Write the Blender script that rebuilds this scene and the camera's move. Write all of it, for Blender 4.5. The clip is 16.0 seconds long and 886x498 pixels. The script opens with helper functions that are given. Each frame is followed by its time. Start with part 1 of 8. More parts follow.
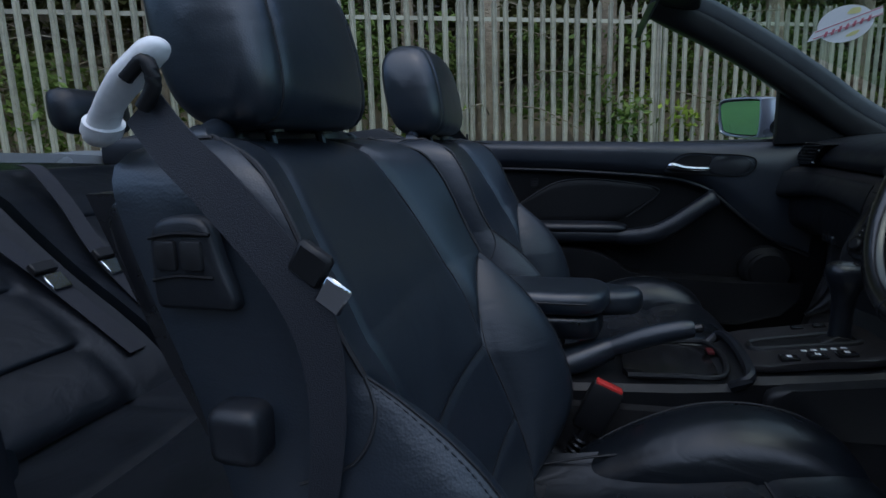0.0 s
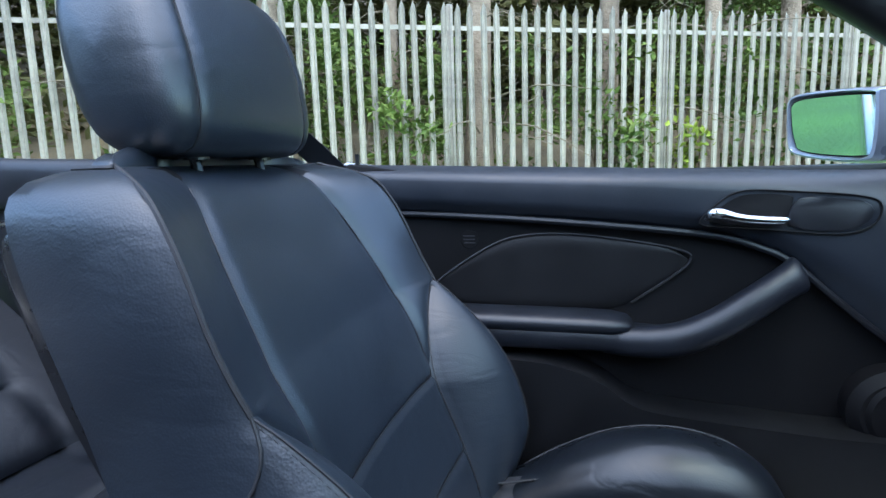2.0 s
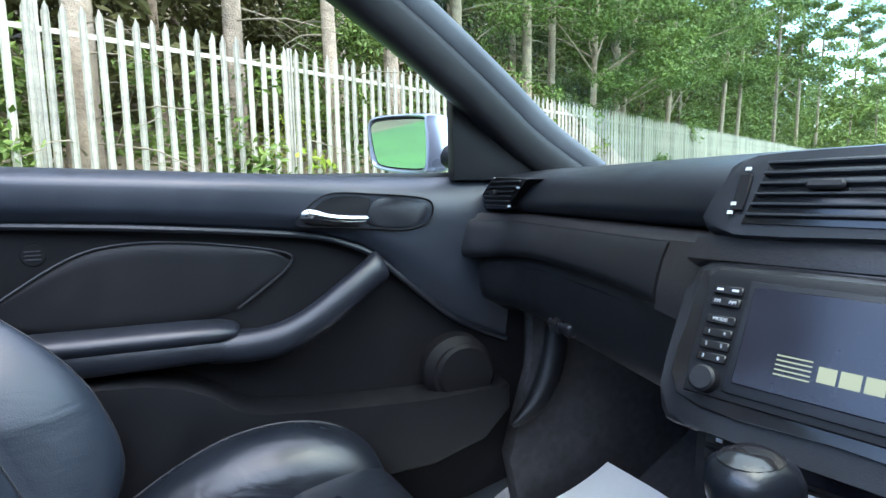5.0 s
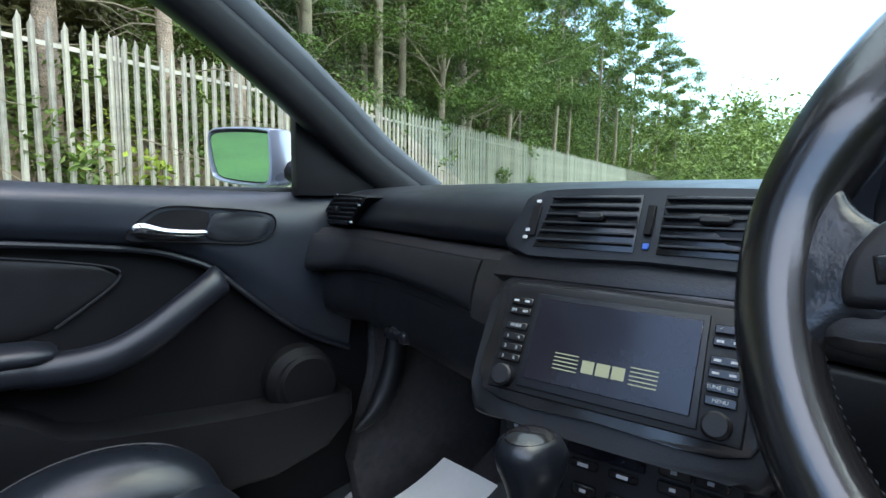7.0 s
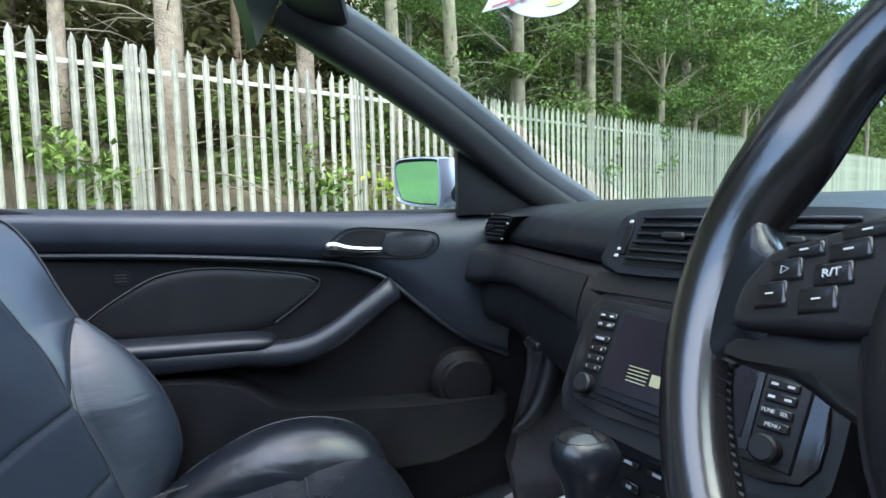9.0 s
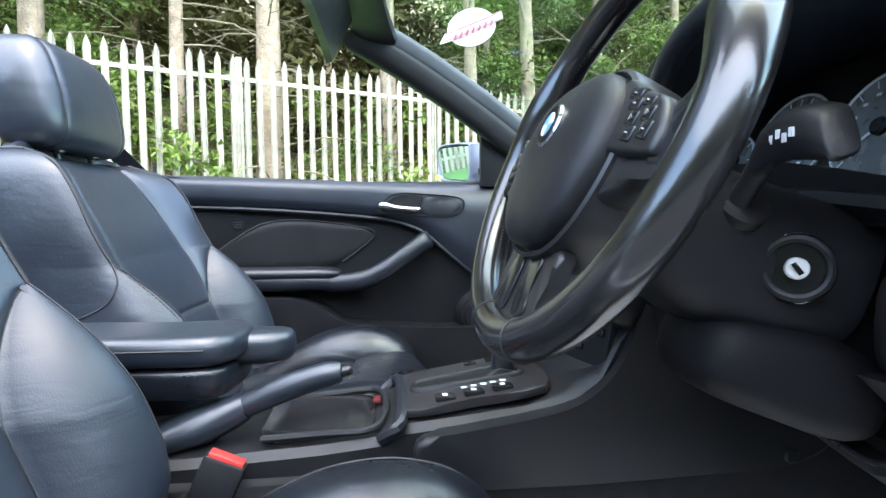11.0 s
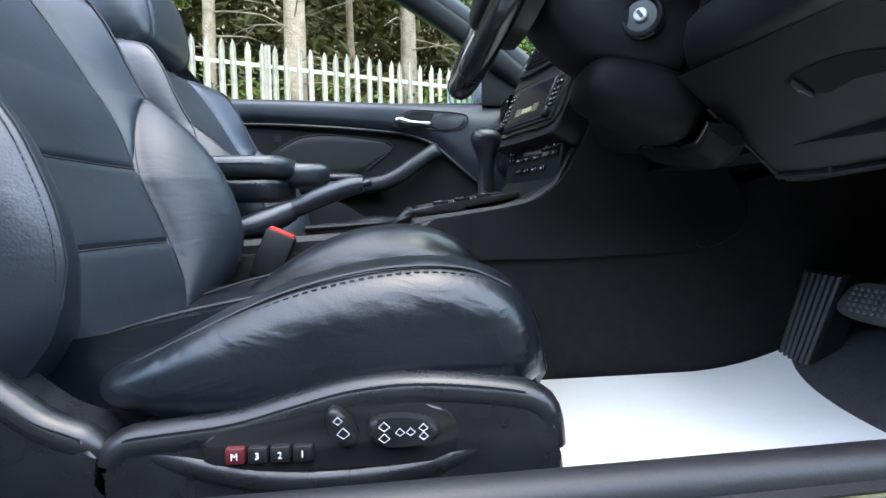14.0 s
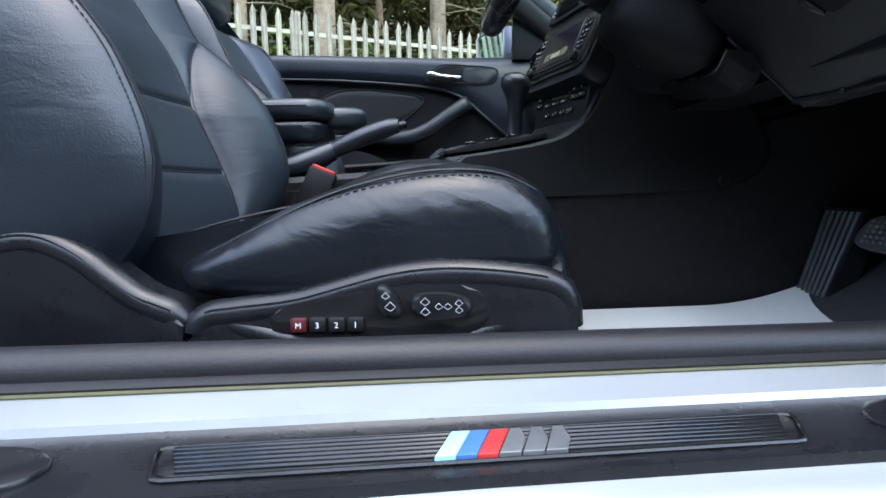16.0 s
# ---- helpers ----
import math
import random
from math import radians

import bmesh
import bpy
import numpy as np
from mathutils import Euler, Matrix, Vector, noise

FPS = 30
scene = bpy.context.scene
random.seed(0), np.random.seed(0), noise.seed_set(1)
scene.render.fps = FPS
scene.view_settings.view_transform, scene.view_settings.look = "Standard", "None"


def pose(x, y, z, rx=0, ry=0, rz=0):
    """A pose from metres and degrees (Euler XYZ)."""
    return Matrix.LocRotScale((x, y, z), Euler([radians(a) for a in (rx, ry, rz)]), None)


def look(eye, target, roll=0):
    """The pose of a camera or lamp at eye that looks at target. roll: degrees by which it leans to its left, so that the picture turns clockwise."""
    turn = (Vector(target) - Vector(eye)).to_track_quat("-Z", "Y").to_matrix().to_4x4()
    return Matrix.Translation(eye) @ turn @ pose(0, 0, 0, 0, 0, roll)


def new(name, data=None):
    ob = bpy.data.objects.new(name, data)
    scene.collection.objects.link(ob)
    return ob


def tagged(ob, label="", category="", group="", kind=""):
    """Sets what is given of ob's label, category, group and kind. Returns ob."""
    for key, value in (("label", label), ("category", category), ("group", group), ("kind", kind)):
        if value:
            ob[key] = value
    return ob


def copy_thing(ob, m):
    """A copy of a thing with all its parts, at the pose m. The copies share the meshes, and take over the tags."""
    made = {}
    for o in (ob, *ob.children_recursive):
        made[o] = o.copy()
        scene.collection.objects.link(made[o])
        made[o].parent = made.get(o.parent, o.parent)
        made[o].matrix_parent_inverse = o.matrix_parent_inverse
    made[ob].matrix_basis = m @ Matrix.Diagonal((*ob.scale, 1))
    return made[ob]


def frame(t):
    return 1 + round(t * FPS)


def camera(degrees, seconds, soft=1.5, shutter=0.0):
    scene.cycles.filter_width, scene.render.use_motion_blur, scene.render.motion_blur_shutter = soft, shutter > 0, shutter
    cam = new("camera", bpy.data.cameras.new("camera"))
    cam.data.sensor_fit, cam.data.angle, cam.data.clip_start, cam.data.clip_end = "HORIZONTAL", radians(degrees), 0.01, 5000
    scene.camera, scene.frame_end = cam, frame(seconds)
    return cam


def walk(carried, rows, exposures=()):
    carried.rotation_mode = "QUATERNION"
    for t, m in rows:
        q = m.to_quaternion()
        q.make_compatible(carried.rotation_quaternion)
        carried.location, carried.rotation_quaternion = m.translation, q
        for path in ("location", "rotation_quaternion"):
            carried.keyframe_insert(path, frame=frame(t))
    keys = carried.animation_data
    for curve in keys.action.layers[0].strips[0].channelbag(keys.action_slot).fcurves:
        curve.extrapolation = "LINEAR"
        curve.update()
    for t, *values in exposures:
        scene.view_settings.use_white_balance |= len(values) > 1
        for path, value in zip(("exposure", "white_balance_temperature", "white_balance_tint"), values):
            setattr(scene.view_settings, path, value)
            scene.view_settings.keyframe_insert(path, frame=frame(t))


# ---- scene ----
cam = camera(77.3, 16.0)
EXPOSURES = [(0.0, 0.76, 5950, 6), (0.6, 1.60, 5850, 6), (1.2, 2.15, 5900, 6), (2.0, 2.72, 5950, 6), (3.5, 3.17, 6100, 6), (5.0, 3.47, 6400, 6), (7.5, 2.69, 6800, 6), (9.0, 3.17, 6550, 6), (11.5, 3.82, 6900, 6), (12.5, 3.72, 7000, 6), (13.2, 3.47, 6900, 6), (14.5, 3.27, 6550, 6), (16.0, 2.82, 6500, 6)]
PATH = [
    (0, (0.424, -0.993, 0.963), (-0.068, 0.909, 0.592), -1.8),
    (0.5, (0.519, -0.747, 1.005), (-0.002, 1.144, 0.62), -2.3),
    (1, (0.561, -0.529, 1.013), (0.034, 1.359, 0.616), -2.1),
    (1.5, (0.55, -0.349, 0.994), (0.005, 1.54, 0.624), -2.0),
    (2, (0.478, -0.218, 0.969), (-0.033, 1.692, 0.667), -1.8),
    (2.5, (0.437, -0.151, 0.946), (-0.043, 1.774, 0.698), -1.5),
    (3, (0.443, -0.145, 0.948), (0.126, 1.813, 0.691), -1.4),
    (3.5, (0.484, -0.15, 0.932), (0.457, 1.834, 0.684), -1.1),
    (4, (0.521, -0.17, 0.925), (0.759, 1.798, 0.666), -1.0),
    (4.5, (0.549, -0.207, 0.917), (1.001, 1.729, 0.693), -1.4),
    (5, (0.543, -0.225, 0.923), (1.251, 1.632, 0.702), -1.2),
    (7.3, (0.534, -0.3, 0.947), (1.747, 1.279, 0.76), 0.1),
    (7.5, (0.54, -0.312, 0.951), (1.772, 1.253, 0.769), -0.1),
    (8, (0.568, -0.326, 0.95), (1.764, 1.267, 0.776), -0.3),
    (8.5, (0.601, -0.355, 0.947), (1.471, 1.439, 0.787), -0.9),
    (9, (0.61, -0.411, 0.954), (1.089, 1.525, 0.803), -1.5),
    (9.2, (0.623, -0.437, 0.948), (1.0, 1.521, 0.799), -1.7),
    (11.3, (0.668, -0.842, 0.842), (0.852, 1.146, 0.712), -0.9),
    (11.5, (0.669, -0.87, 0.825), (0.842, 1.118, 0.693), -1.1),
    (12, (0.685, -0.935, 0.768), (0.852, 1.054, 0.641), -1.0),
    (12.5, (0.703, -0.99, 0.712), (0.871, 0.999, 0.591), -1.0),
    (13, (0.709, -1.025, 0.668), (0.862, 0.966, 0.543), -1.0),
    (13.5, (0.699, -1.053, 0.616), (0.834, 0.939, 0.489), -1.1),
    (14, (0.688, -1.07, 0.594), (0.801, 0.923, 0.466), -1.1),
    (14.5, (0.681, -1.084, 0.579), (0.772, 0.909, 0.441), -1.1),
    (15, (0.679, -1.102, 0.558), (0.748, 0.891, 0.401), -1.1),
    (15.5, (0.68, -1.12, 0.545), (0.721, 0.871, 0.357), -1.0),
    (16, (0.678, -1.138, 0.535), (0.689, 0.849, 0.306), -1.0),
]
walk(cam, [(t, look(eye, target, roll)) for t, eye, target, roll in PATH], EXPOSURES)

# ---- world and sun ----
world = bpy.data.worlds.new("world")
scene.world = world
world.use_nodes = True
wn = world.node_tree.nodes
sky = wn.new("ShaderNodeTexSky")
sky.sky_type = 'NISHITA'
sky.sun_disc = False
SUN_EL, SUN_AZ = radians(72), radians(-70)   # azimuth counted from +x towards +y
sky.sun_elevation = SUN_EL
sky.sun_rotation = radians(90) - SUN_AZ
sky.air_density, sky.dust_density, sky.ozone_density = 1.0, 1.2, 2.0
world.node_tree.links.new(sky.outputs[0], wn["Background"].inputs[0])
wn["Background"].inputs[1].default_value = 0.15
sun = new("sun", bpy.data.lights.new("sun", 'SUN'))
sun.data.energy, sun.data.angle, sun.data.color = 0.62, radians(115), (1.0, 0.90, 0.76)
sun.matrix_world = look((math.cos(SUN_AZ) * math.cos(SUN_EL) * 30, math.sin(SUN_AZ) * math.cos(SUN_EL) * 30, math.sin(SUN_EL) * 30), (0, 0, 0))


# ---- materials ----
def mat(name, base, rough=0.5, metal=0.0, var=0.25, scale=8.0, fine=120.0, bump=0.15, dist=0.001, spec=0.5, coat=0.0, tint=None, voro=0.0, rand=0.0, rvar=0.12):
    m = bpy.data.materials.new(name)
    m.use_nodes = True
    nt = m.node_tree
    n, l = nt.nodes, nt.links
    b = n["Principled BSDF"]
    tc = n.new("ShaderNodeTexCoord")
    big, small = n.new("ShaderNodeTexNoise"), n.new("ShaderNodeTexNoise")
    big.inputs["Scale"].default_value, big.inputs["Detail"].default_value = scale, 5
    small.inputs["Scale"].default_value, small.inputs["Detail"].default_value = fine, 3
    l.new(tc.outputs["Object"], big.inputs["Vector"])
    l.new(tc.outputs["Object"], small.inputs["Vector"])
    ad = n.new("ShaderNodeMath"); ad.operation = 'MULTIPLY_ADD'
    ad.inputs[1].default_value = 0.35
    l.new(small.outputs["Fac"], ad.inputs[0]); l.new(big.outputs["Fac"], ad.inputs[2])
    src = ad.outputs[0]
    if rand:
        oi = n.new("ShaderNodeObjectInfo")
        rd = n.new("ShaderNodeMath"); rd.operation = 'MULTIPLY_ADD'
        rd.inputs[1].default_value = rand
        l.new(oi.outputs["Random"], rd.inputs[0]); l.new(src, rd.inputs[2])
        src = rd.outputs[0]
    ramp = n.new("ShaderNodeValToRGB")
    t = tint or base
    ramp.color_ramp.elements[0].position, ramp.color_ramp.elements[1].position = 0.35, 1.0
    ramp.color_ramp.elements[0].color = [c * (1 - var) for c in base] + [1]
    ramp.color_ramp.elements[1].color = [min(1, c * (1 + var)) for c in t] + [1]
    l.new(src, ramp.inputs[0])
    l.new(ramp.outputs[0], b.inputs["Base Color"])
    mr = n.new("ShaderNodeMapRange")
    mr.inputs["To Min"].default_value, mr.inputs["To Max"].default_value = max(0.02, rough - rvar), min(1, rough + rvar)
    l.new(big.outputs["Fac"], mr.inputs["Value"])
    l.new(mr.outputs[0], b.inputs["Roughness"])
    b.inputs["Metallic"].default_value = metal
    b.inputs["Specular IOR Level"].default_value = spec
    b.inputs["Coat Weight"].default_value = coat
    b.inputs["Coat Roughness"].default_value = 0.08
    if bump:
        bp = n.new("ShaderNodeBump")
        bp.inputs["Strength"].default_value, bp.inputs["Distance"].default_value = bump, dist
        if voro:
            vo = n.new("ShaderNodeTexVoronoi")
            vo.inputs["Scale"].default_value = voro
            l.new(tc.outputs["Object"], vo.inputs["Vector"])
            mx = n.new("ShaderNodeMath"); mx.operation = 'MULTIPLY_ADD'
            mx.inputs[1].default_value = 0.4
            l.new(vo.outputs["Distance"], mx.inputs[0]); l.new(big.outputs["Fac"], mx.inputs[2])
            l.new(mx.outputs[0], bp.inputs["Height"])
        else:
            l.new(small.outputs["Fac"], bp.inputs["Height"])
        l.new(bp.outputs[0], b.inputs["Normal"])
    return m


LEATHER = mat("black_leather", (0.0130, 0.0184, 0.0262), 0.335, var=0.16, scale=14, fine=260, bump=0.36, dist=0.0008, voro=560, spec=0.8, rvar=0.05)
BOLSTER = mat("creased_bolster_leather", (0.0128, 0.0190, 0.0280), 0.43, var=0.2, scale=11, fine=260, bump=0.36, dist=0.0008, voro=560, spec=0.55, rvar=0.06)
ARMLEATHER = mat("door_leather", (0.0060, 0.0080, 0.0125), 0.42, var=0.2, scale=14, fine=260, bump=0.36, dist=0.0008, voro=460, spec=0.55, rvar=0.08)
# the seat leather with creases, cushion shade put into a darker base
CREASED = mat("shaded_creased_leather", (0.0058, 0.0078, 0.0110), 0.29, var=0.2, scale=9, fine=260, bump=0.24, dist=0.0007, voro=620, spec=0.55)


def wrinkle(m, scale, strength, dist, stretch=1.9):
    """Soft creases under the grain of a leather."""
    n, l = m.node_tree.nodes, m.node_tree.links
    tc = n.new("ShaderNodeTexCoord")
    mp = n.new("ShaderNodeMapping")
    mp.inputs["Scale"].default_value = (1.0, 1.0, stretch)
    no = n.new("ShaderNodeTexNoise")
    no.inputs["Scale"].default_value, no.inputs["Detail"].default_value, no.inputs["Distortion"].default_value = scale, 2.5, 1.2
    rp = n.new("ShaderNodeValToRGB")
    rp.color_ramp.elements[0].position, rp.color_ramp.elements[1].position = 0.30, 0.62
    bp = n.new("ShaderNodeBump")
    bp.inputs["Strength"].default_value, bp.inputs["Distance"].default_value = strength, dist
    l.new(tc.outputs["Object"], mp.inputs["Vector"]); l.new(mp.outputs[0], no.inputs["Vector"])
    l.new(no.outputs["Fac"], rp.inputs[0]); l.new(rp.outputs[0], bp.inputs["Height"])
    fine = [k for k in n if k.type == 'BUMP' and k != bp][0]
    l.new(bp.outputs[0], fine.inputs["Normal"])


wrinkle(LEATHER, 9.0, 0.06, 0.006)
wrinkle(CREASED, 15.0, 0.14, 0.004)
wrinkle(BOLSTER, 8.0, 0.13, 0.005, 3.2)
SIDELEATHER = mat("grained_side_leather", (0.0145, 0.0198, 0.0280), 0.36, var=0.18, scale=14, fine=260, bump=0.36, dist=0.0009, voro=460, spec=0.65, rvar=0.06)
wrinkle(SIDELEATHER, 16.0, 0.08, 0.004)
# rear bench copy of the seat leather, shade put into its base
REARLEATHER = mat("shaded_rear_leather", (0.0045, 0.0062, 0.0095), 0.40, var=0.2, scale=9, fine=260, bump=0.3, dist=0.0008, voro=500, spec=0.4)
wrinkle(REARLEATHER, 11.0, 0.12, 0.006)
SWITCHPAD = mat("padded_switch_trim", (0.0125, 0.0118, 0.0128), 0.42, scale=20, fine=700, bump=0.3, dist=0.0006, spec=0.5)
# trim plastic for low panels, their shade put into a darker base
POCKET = mat("shaded_trim_plastic", (0.0050, 0.0054, 0.0066), 0.5, scale=20, fine=700, bump=0.3, dist=0.0006, spec=0.35)
PIPING = mat("leather_piping", (0.014, 0.015, 0.018), 0.6, bump=0.1)
STITCH = mat("thread", (0.020, 0.023, 0.029), 0.8, bump=0.2)
PLASTIC = mat("soft_black_plastic", (0.009, 0.0095, 0.011), 0.45, scale=30, fine=900, bump=0.35, dist=0.0006, spec=0.35)
TRIM = mat("matt_door_trim", (0.0080, 0.0096, 0.0132), 0.42, scale=20, fine=700, bump=0.3, dist=0.0006, spec=0.45)
DARKTRIM = mat("dark_insert", (0.0045, 0.0046, 0.0055), 0.65, scale=20, fine=500, bump=0.3, dist=0.0006, spec=0.2)
SEATPLASTIC = mat("seat_base_plastic", (0.010, 0.0105, 0.0125), 0.28, scale=25, fine=800, bump=0.2, dist=0.0005)
SPOKE = mat("satin_wheel_plastic", (0.014, 0.0138, 0.0148), 0.38, scale=30, fine=900, bump=0.2, dist=0.0005)
UPPERTRIM = mat("soft_upper_trim", (0.0128, 0.0172, 0.0250), 0.45, scale=20, fine=700, bump=0.3, dist=0.0006, spec=0.55)
# dark plastic with its sky reflection put into a grey base
FLANK = mat("sky_lit_hood_flank", (0.105, 0.108, 0.118), 0.36, scale=12, fine=700, bump=0.2, dist=0.0005, spec=0.6)
GLOSS = mat("gloss_black", (0.012, 0.012, 0.013), 0.16, bump=0.05, rvar=0.05)
RUBBER = mat("rubber_seal", (0.012, 0.012, 0.014), 0.45, fine=300, bump=0.3, spec=0.4)
CARPET = mat("black_carpet", (0.026, 0.0255, 0.027), 0.95, scale=60, fine=700, bump=0.9, dist=0.004, spec=0.1)
FLOORCARPET = mat("charcoal_floor_carpet", (0.08, 0.077, 0.08), 0.95, scale=60, fine=700, bump=0.9, dist=0.004, spec=0.1)
CARBON = mat("carbon_trim", (0.018, 0.017, 0.018), 0.34, scale=250, fine=900, bump=0.25, voro=500)
CHROME = mat("satin_chrome", (0.62, 0.64, 0.66), 0.16, 1.0, var=0.05, bump=0.0, rvar=0.05)
SILVER = mat("silver_paint", (0.40, 0.425, 0.44), 0.25, 0.35, var=0.08, scale=3, fine=1500, bump=0.04, coat=1.0)
MIRRORSHELL = mat("pale_blue_paint", (0.36, 0.41, 0.50), 0.3, 0.3, var=0.06, scale=4, fine=1500, bump=0.03, coat=1.0)
MIRROR = mat("mirror_glass", (0.62, 0.84, 0.84), 0.02, 1.0, var=0.01, bump=0.0, rvar=0.0)
PAPER = mat("white_paper", (0.94, 0.92, 0.85), 0.7, var=0.05, scale=6, fine=80, bump=0.2, dist=0.002)
MARK = mat("faded_print", (0.46, 0.47, 0.48), 0.6, var=0.05, bump=0.0)
WHITE = mat("white_print", (0.75, 0.76, 0.78), 0.6, var=0.05, bump=0.0)
RED = mat("red_plastic", (0.55, 0.035, 0.03), 0.4, bump=0.05)
DARKRED = mat("dark_red_plastic", (0.075, 0.010, 0.012), 0.4, bump=0.05)
WEBBING = mat("belt_webbing", (0.010, 0.012, 0.018), 0.7, scale=40, fine=900, bump=0.6, dist=0.001)
# pillar trim, reflected sky painted in as a lighter grey
PILLARTRIM = mat("sky_lit_pillar_trim", (0.060, 0.068, 0.078), 0.35, scale=12, fine=800, bump=0.2, dist=0.0005)
SCREENM = mat("screen_glass", (0.012, 0.011, 0.016), 0.13, bump=0.0, rvar=0.03)
GALV = mat("galvanised_steel", (0.212, 0.198, 0.156), 0.55, 0.15, var=0.38, scale=5, fine=60, bump=0.25, dist=0.002, tint=(0.33, 0.305, 0.23), rand=0.35)
BARK = mat("pale_bark", (0.15, 0.112, 0.072), 0.9, var=0.45, scale=7, fine=40, bump=0.9, dist=0.03, tint=(0.27, 0.21, 0.14), rand=0.25)
TWIG = mat("dead_twigs", (0.24, 0.20, 0.13), 0.9, var=0.4, bump=0.3)
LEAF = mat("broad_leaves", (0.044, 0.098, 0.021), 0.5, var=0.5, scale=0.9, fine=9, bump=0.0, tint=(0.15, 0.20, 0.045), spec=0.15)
LEAFY = mat("yellow_leaves", (0.20, 0.26, 0.03), 0.5, var=0.4, scale=3, fine=12, bump=0.0, spec=0.15)
# lighter copy of the broad leaves with sunlight painted into the green
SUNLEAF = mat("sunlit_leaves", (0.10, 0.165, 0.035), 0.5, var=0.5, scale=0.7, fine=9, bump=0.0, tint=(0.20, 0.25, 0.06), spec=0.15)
DARKLEAF = mat("shaded_needles", (0.118, 0.120, 0.042), 0.6, var=0.5, scale=0.8, fine=9, bump=0.0, spec=0.15)
GRASS = mat("grass", (0.045, 0.12, 0.022), 0.8, var=0.4, scale=0.6, fine=25, bump=0.8, dist=0.05, tint=(0.07, 0.15, 0.03))
LITTER = mat("forest_floor", (0.14, 0.112, 0.058), 0.95, var=0.5, scale=0.7, fine=18, bump=0.8, dist=0.05)
ASPHALT = mat("asphalt", (0.05, 0.05, 0.052), 0.85, var=0.3, scale=2, fine=150, bump=0.5, dist=0.006)


def glass_mat():
    m = bpy.data.materials.new("clear_glass")
    m.use_nodes = True
    n, l = m.node_tree.nodes, m.node_tree.links
    n.remove(n["Principled BSDF"])
    tr, gl, mx = n.new("ShaderNodeBsdfTransparent"), n.new("ShaderNodeBsdfGlossy"), n.new("ShaderNodeMixShader")
    tr.inputs[0].default_value = (0.88, 0.94, 0.90, 1)
    gl.inputs["Roughness"].default_value = 0.02
    mx.inputs[0].default_value = 0.05
    l.new(tr.outputs[0], mx.inputs[1]); l.new(gl.outputs[0], mx.inputs[2])
    l.new(mx.outputs[0], n["Material Output"].inputs[0])
    return m


def glow(name, col, strength):
    m = bpy.data.materials.new(name)
    m.use_nodes = True
    b = m.node_tree.nodes["Principled BSDF"]
    b.inputs["Base Color"].default_value = (0.02, 0.02, 0.02, 1)
    b.inputs["Emission Color"].default_value = (*col, 1)
    b.inputs["Emission Strength"].default_value = strength
    return m


GLASS = glass_mat()
LCD = glow("screen_lettering", (0.45, 0.52, 0.36), 0.10)


# ---- mesh helpers ----
def V(*a):
    return Vector(a)


def finish(name, bm, material, sharp=40):
    bmesh.ops.recalc_face_normals(bm, faces=bm.faces)
    me = bpy.data.meshes.new(name)
    bm.to_mesh(me)
    bm.free()
    for p in me.polygons:
        p.use_smooth = p.loop_total <= 8
    me.set_sharp_from_angle(angle=radians(sharp))
    me.materials.append(material)
    return me


def part(name, bm, material, parent, label="", sharp=40):
    ob = new(name, finish(name, bm, material, sharp))
    ob.parent = parent
    if parent.type == 'EMPTY':
        ob.matrix_parent_inverse = Matrix.Translation(-parent.location)
    if label:
        ob["label"] = label
    return ob


def solo(name, bm, material, label, category, kind="", group="", sharp=40):
    return tagged(new(name, finish(name, bm, material, sharp)), label, category, group, kind)


def root(name, at, label, category, group="", kind=""):
    ob = new(name)
    ob.location = at
    ob.empty_display_size = 0.05
    return tagged(ob, label, category, group, kind)


def loft(bm, rings, cap=True, ring_closed=True):
    vs = [[bm.verts.new(p) for p in r] for r in rings]
    n = len(vs[0])
    for a, b in zip(vs, vs[1:]):
        for i in range(n if ring_closed else n - 1):
            bm.faces.new((a[i], a[(i + 1) % n], b[(i + 1) % n], b[i]))
    if cap:
        bm.faces.new(vs[0][::-1]); bm.faces.new(vs[-1])
    return bm


def sup(c, U, W, n=24, e=2.5):
    out = []
    for i in range(n):
        a = 2 * math.pi * i / n
        ca, sa = math.cos(a), math.sin(a)
        out.append(Vector(c) + Vector(U) * (math.copysign(abs(ca) ** (2 / e), ca)) + Vector(W) * (math.copysign(abs(sa) ** (2 / e), sa)))
    return out


def interp(keys, t):
    """Smooth values between rows of (t, a, b, ...)."""
    if t <= keys[0][0]:
        return keys[0][1:]
    for k, (p, q) in enumerate(zip(keys, keys[1:])):
        if t <= q[0]:
            f = (t - p[0]) / (q[0] - p[0])
            o = keys[k - 1] if k else p
            r = keys[k + 2] if k + 2 < len(keys) else q
            res = []
            for i in range(1, len(p)):
                m0 = (q[i] - o[i]) / max(1e-6, q[0] - o[0]) * (q[0] - p[0])
                m1 = (r[i] - p[i]) / max(1e-6, r[0] - p[0]) * (q[0] - p[0])
                f2, f3 = f * f, f * f * f
                res.append((2 * f3 - 3 * f2 + 1) * p[i] + (f3 - 2 * f2 + f) * m0 + (3 * f2 - 2 * f3) * q[i] + (f3 - f2) * m1)
            return tuple(res)
    return keys[-1][1:]


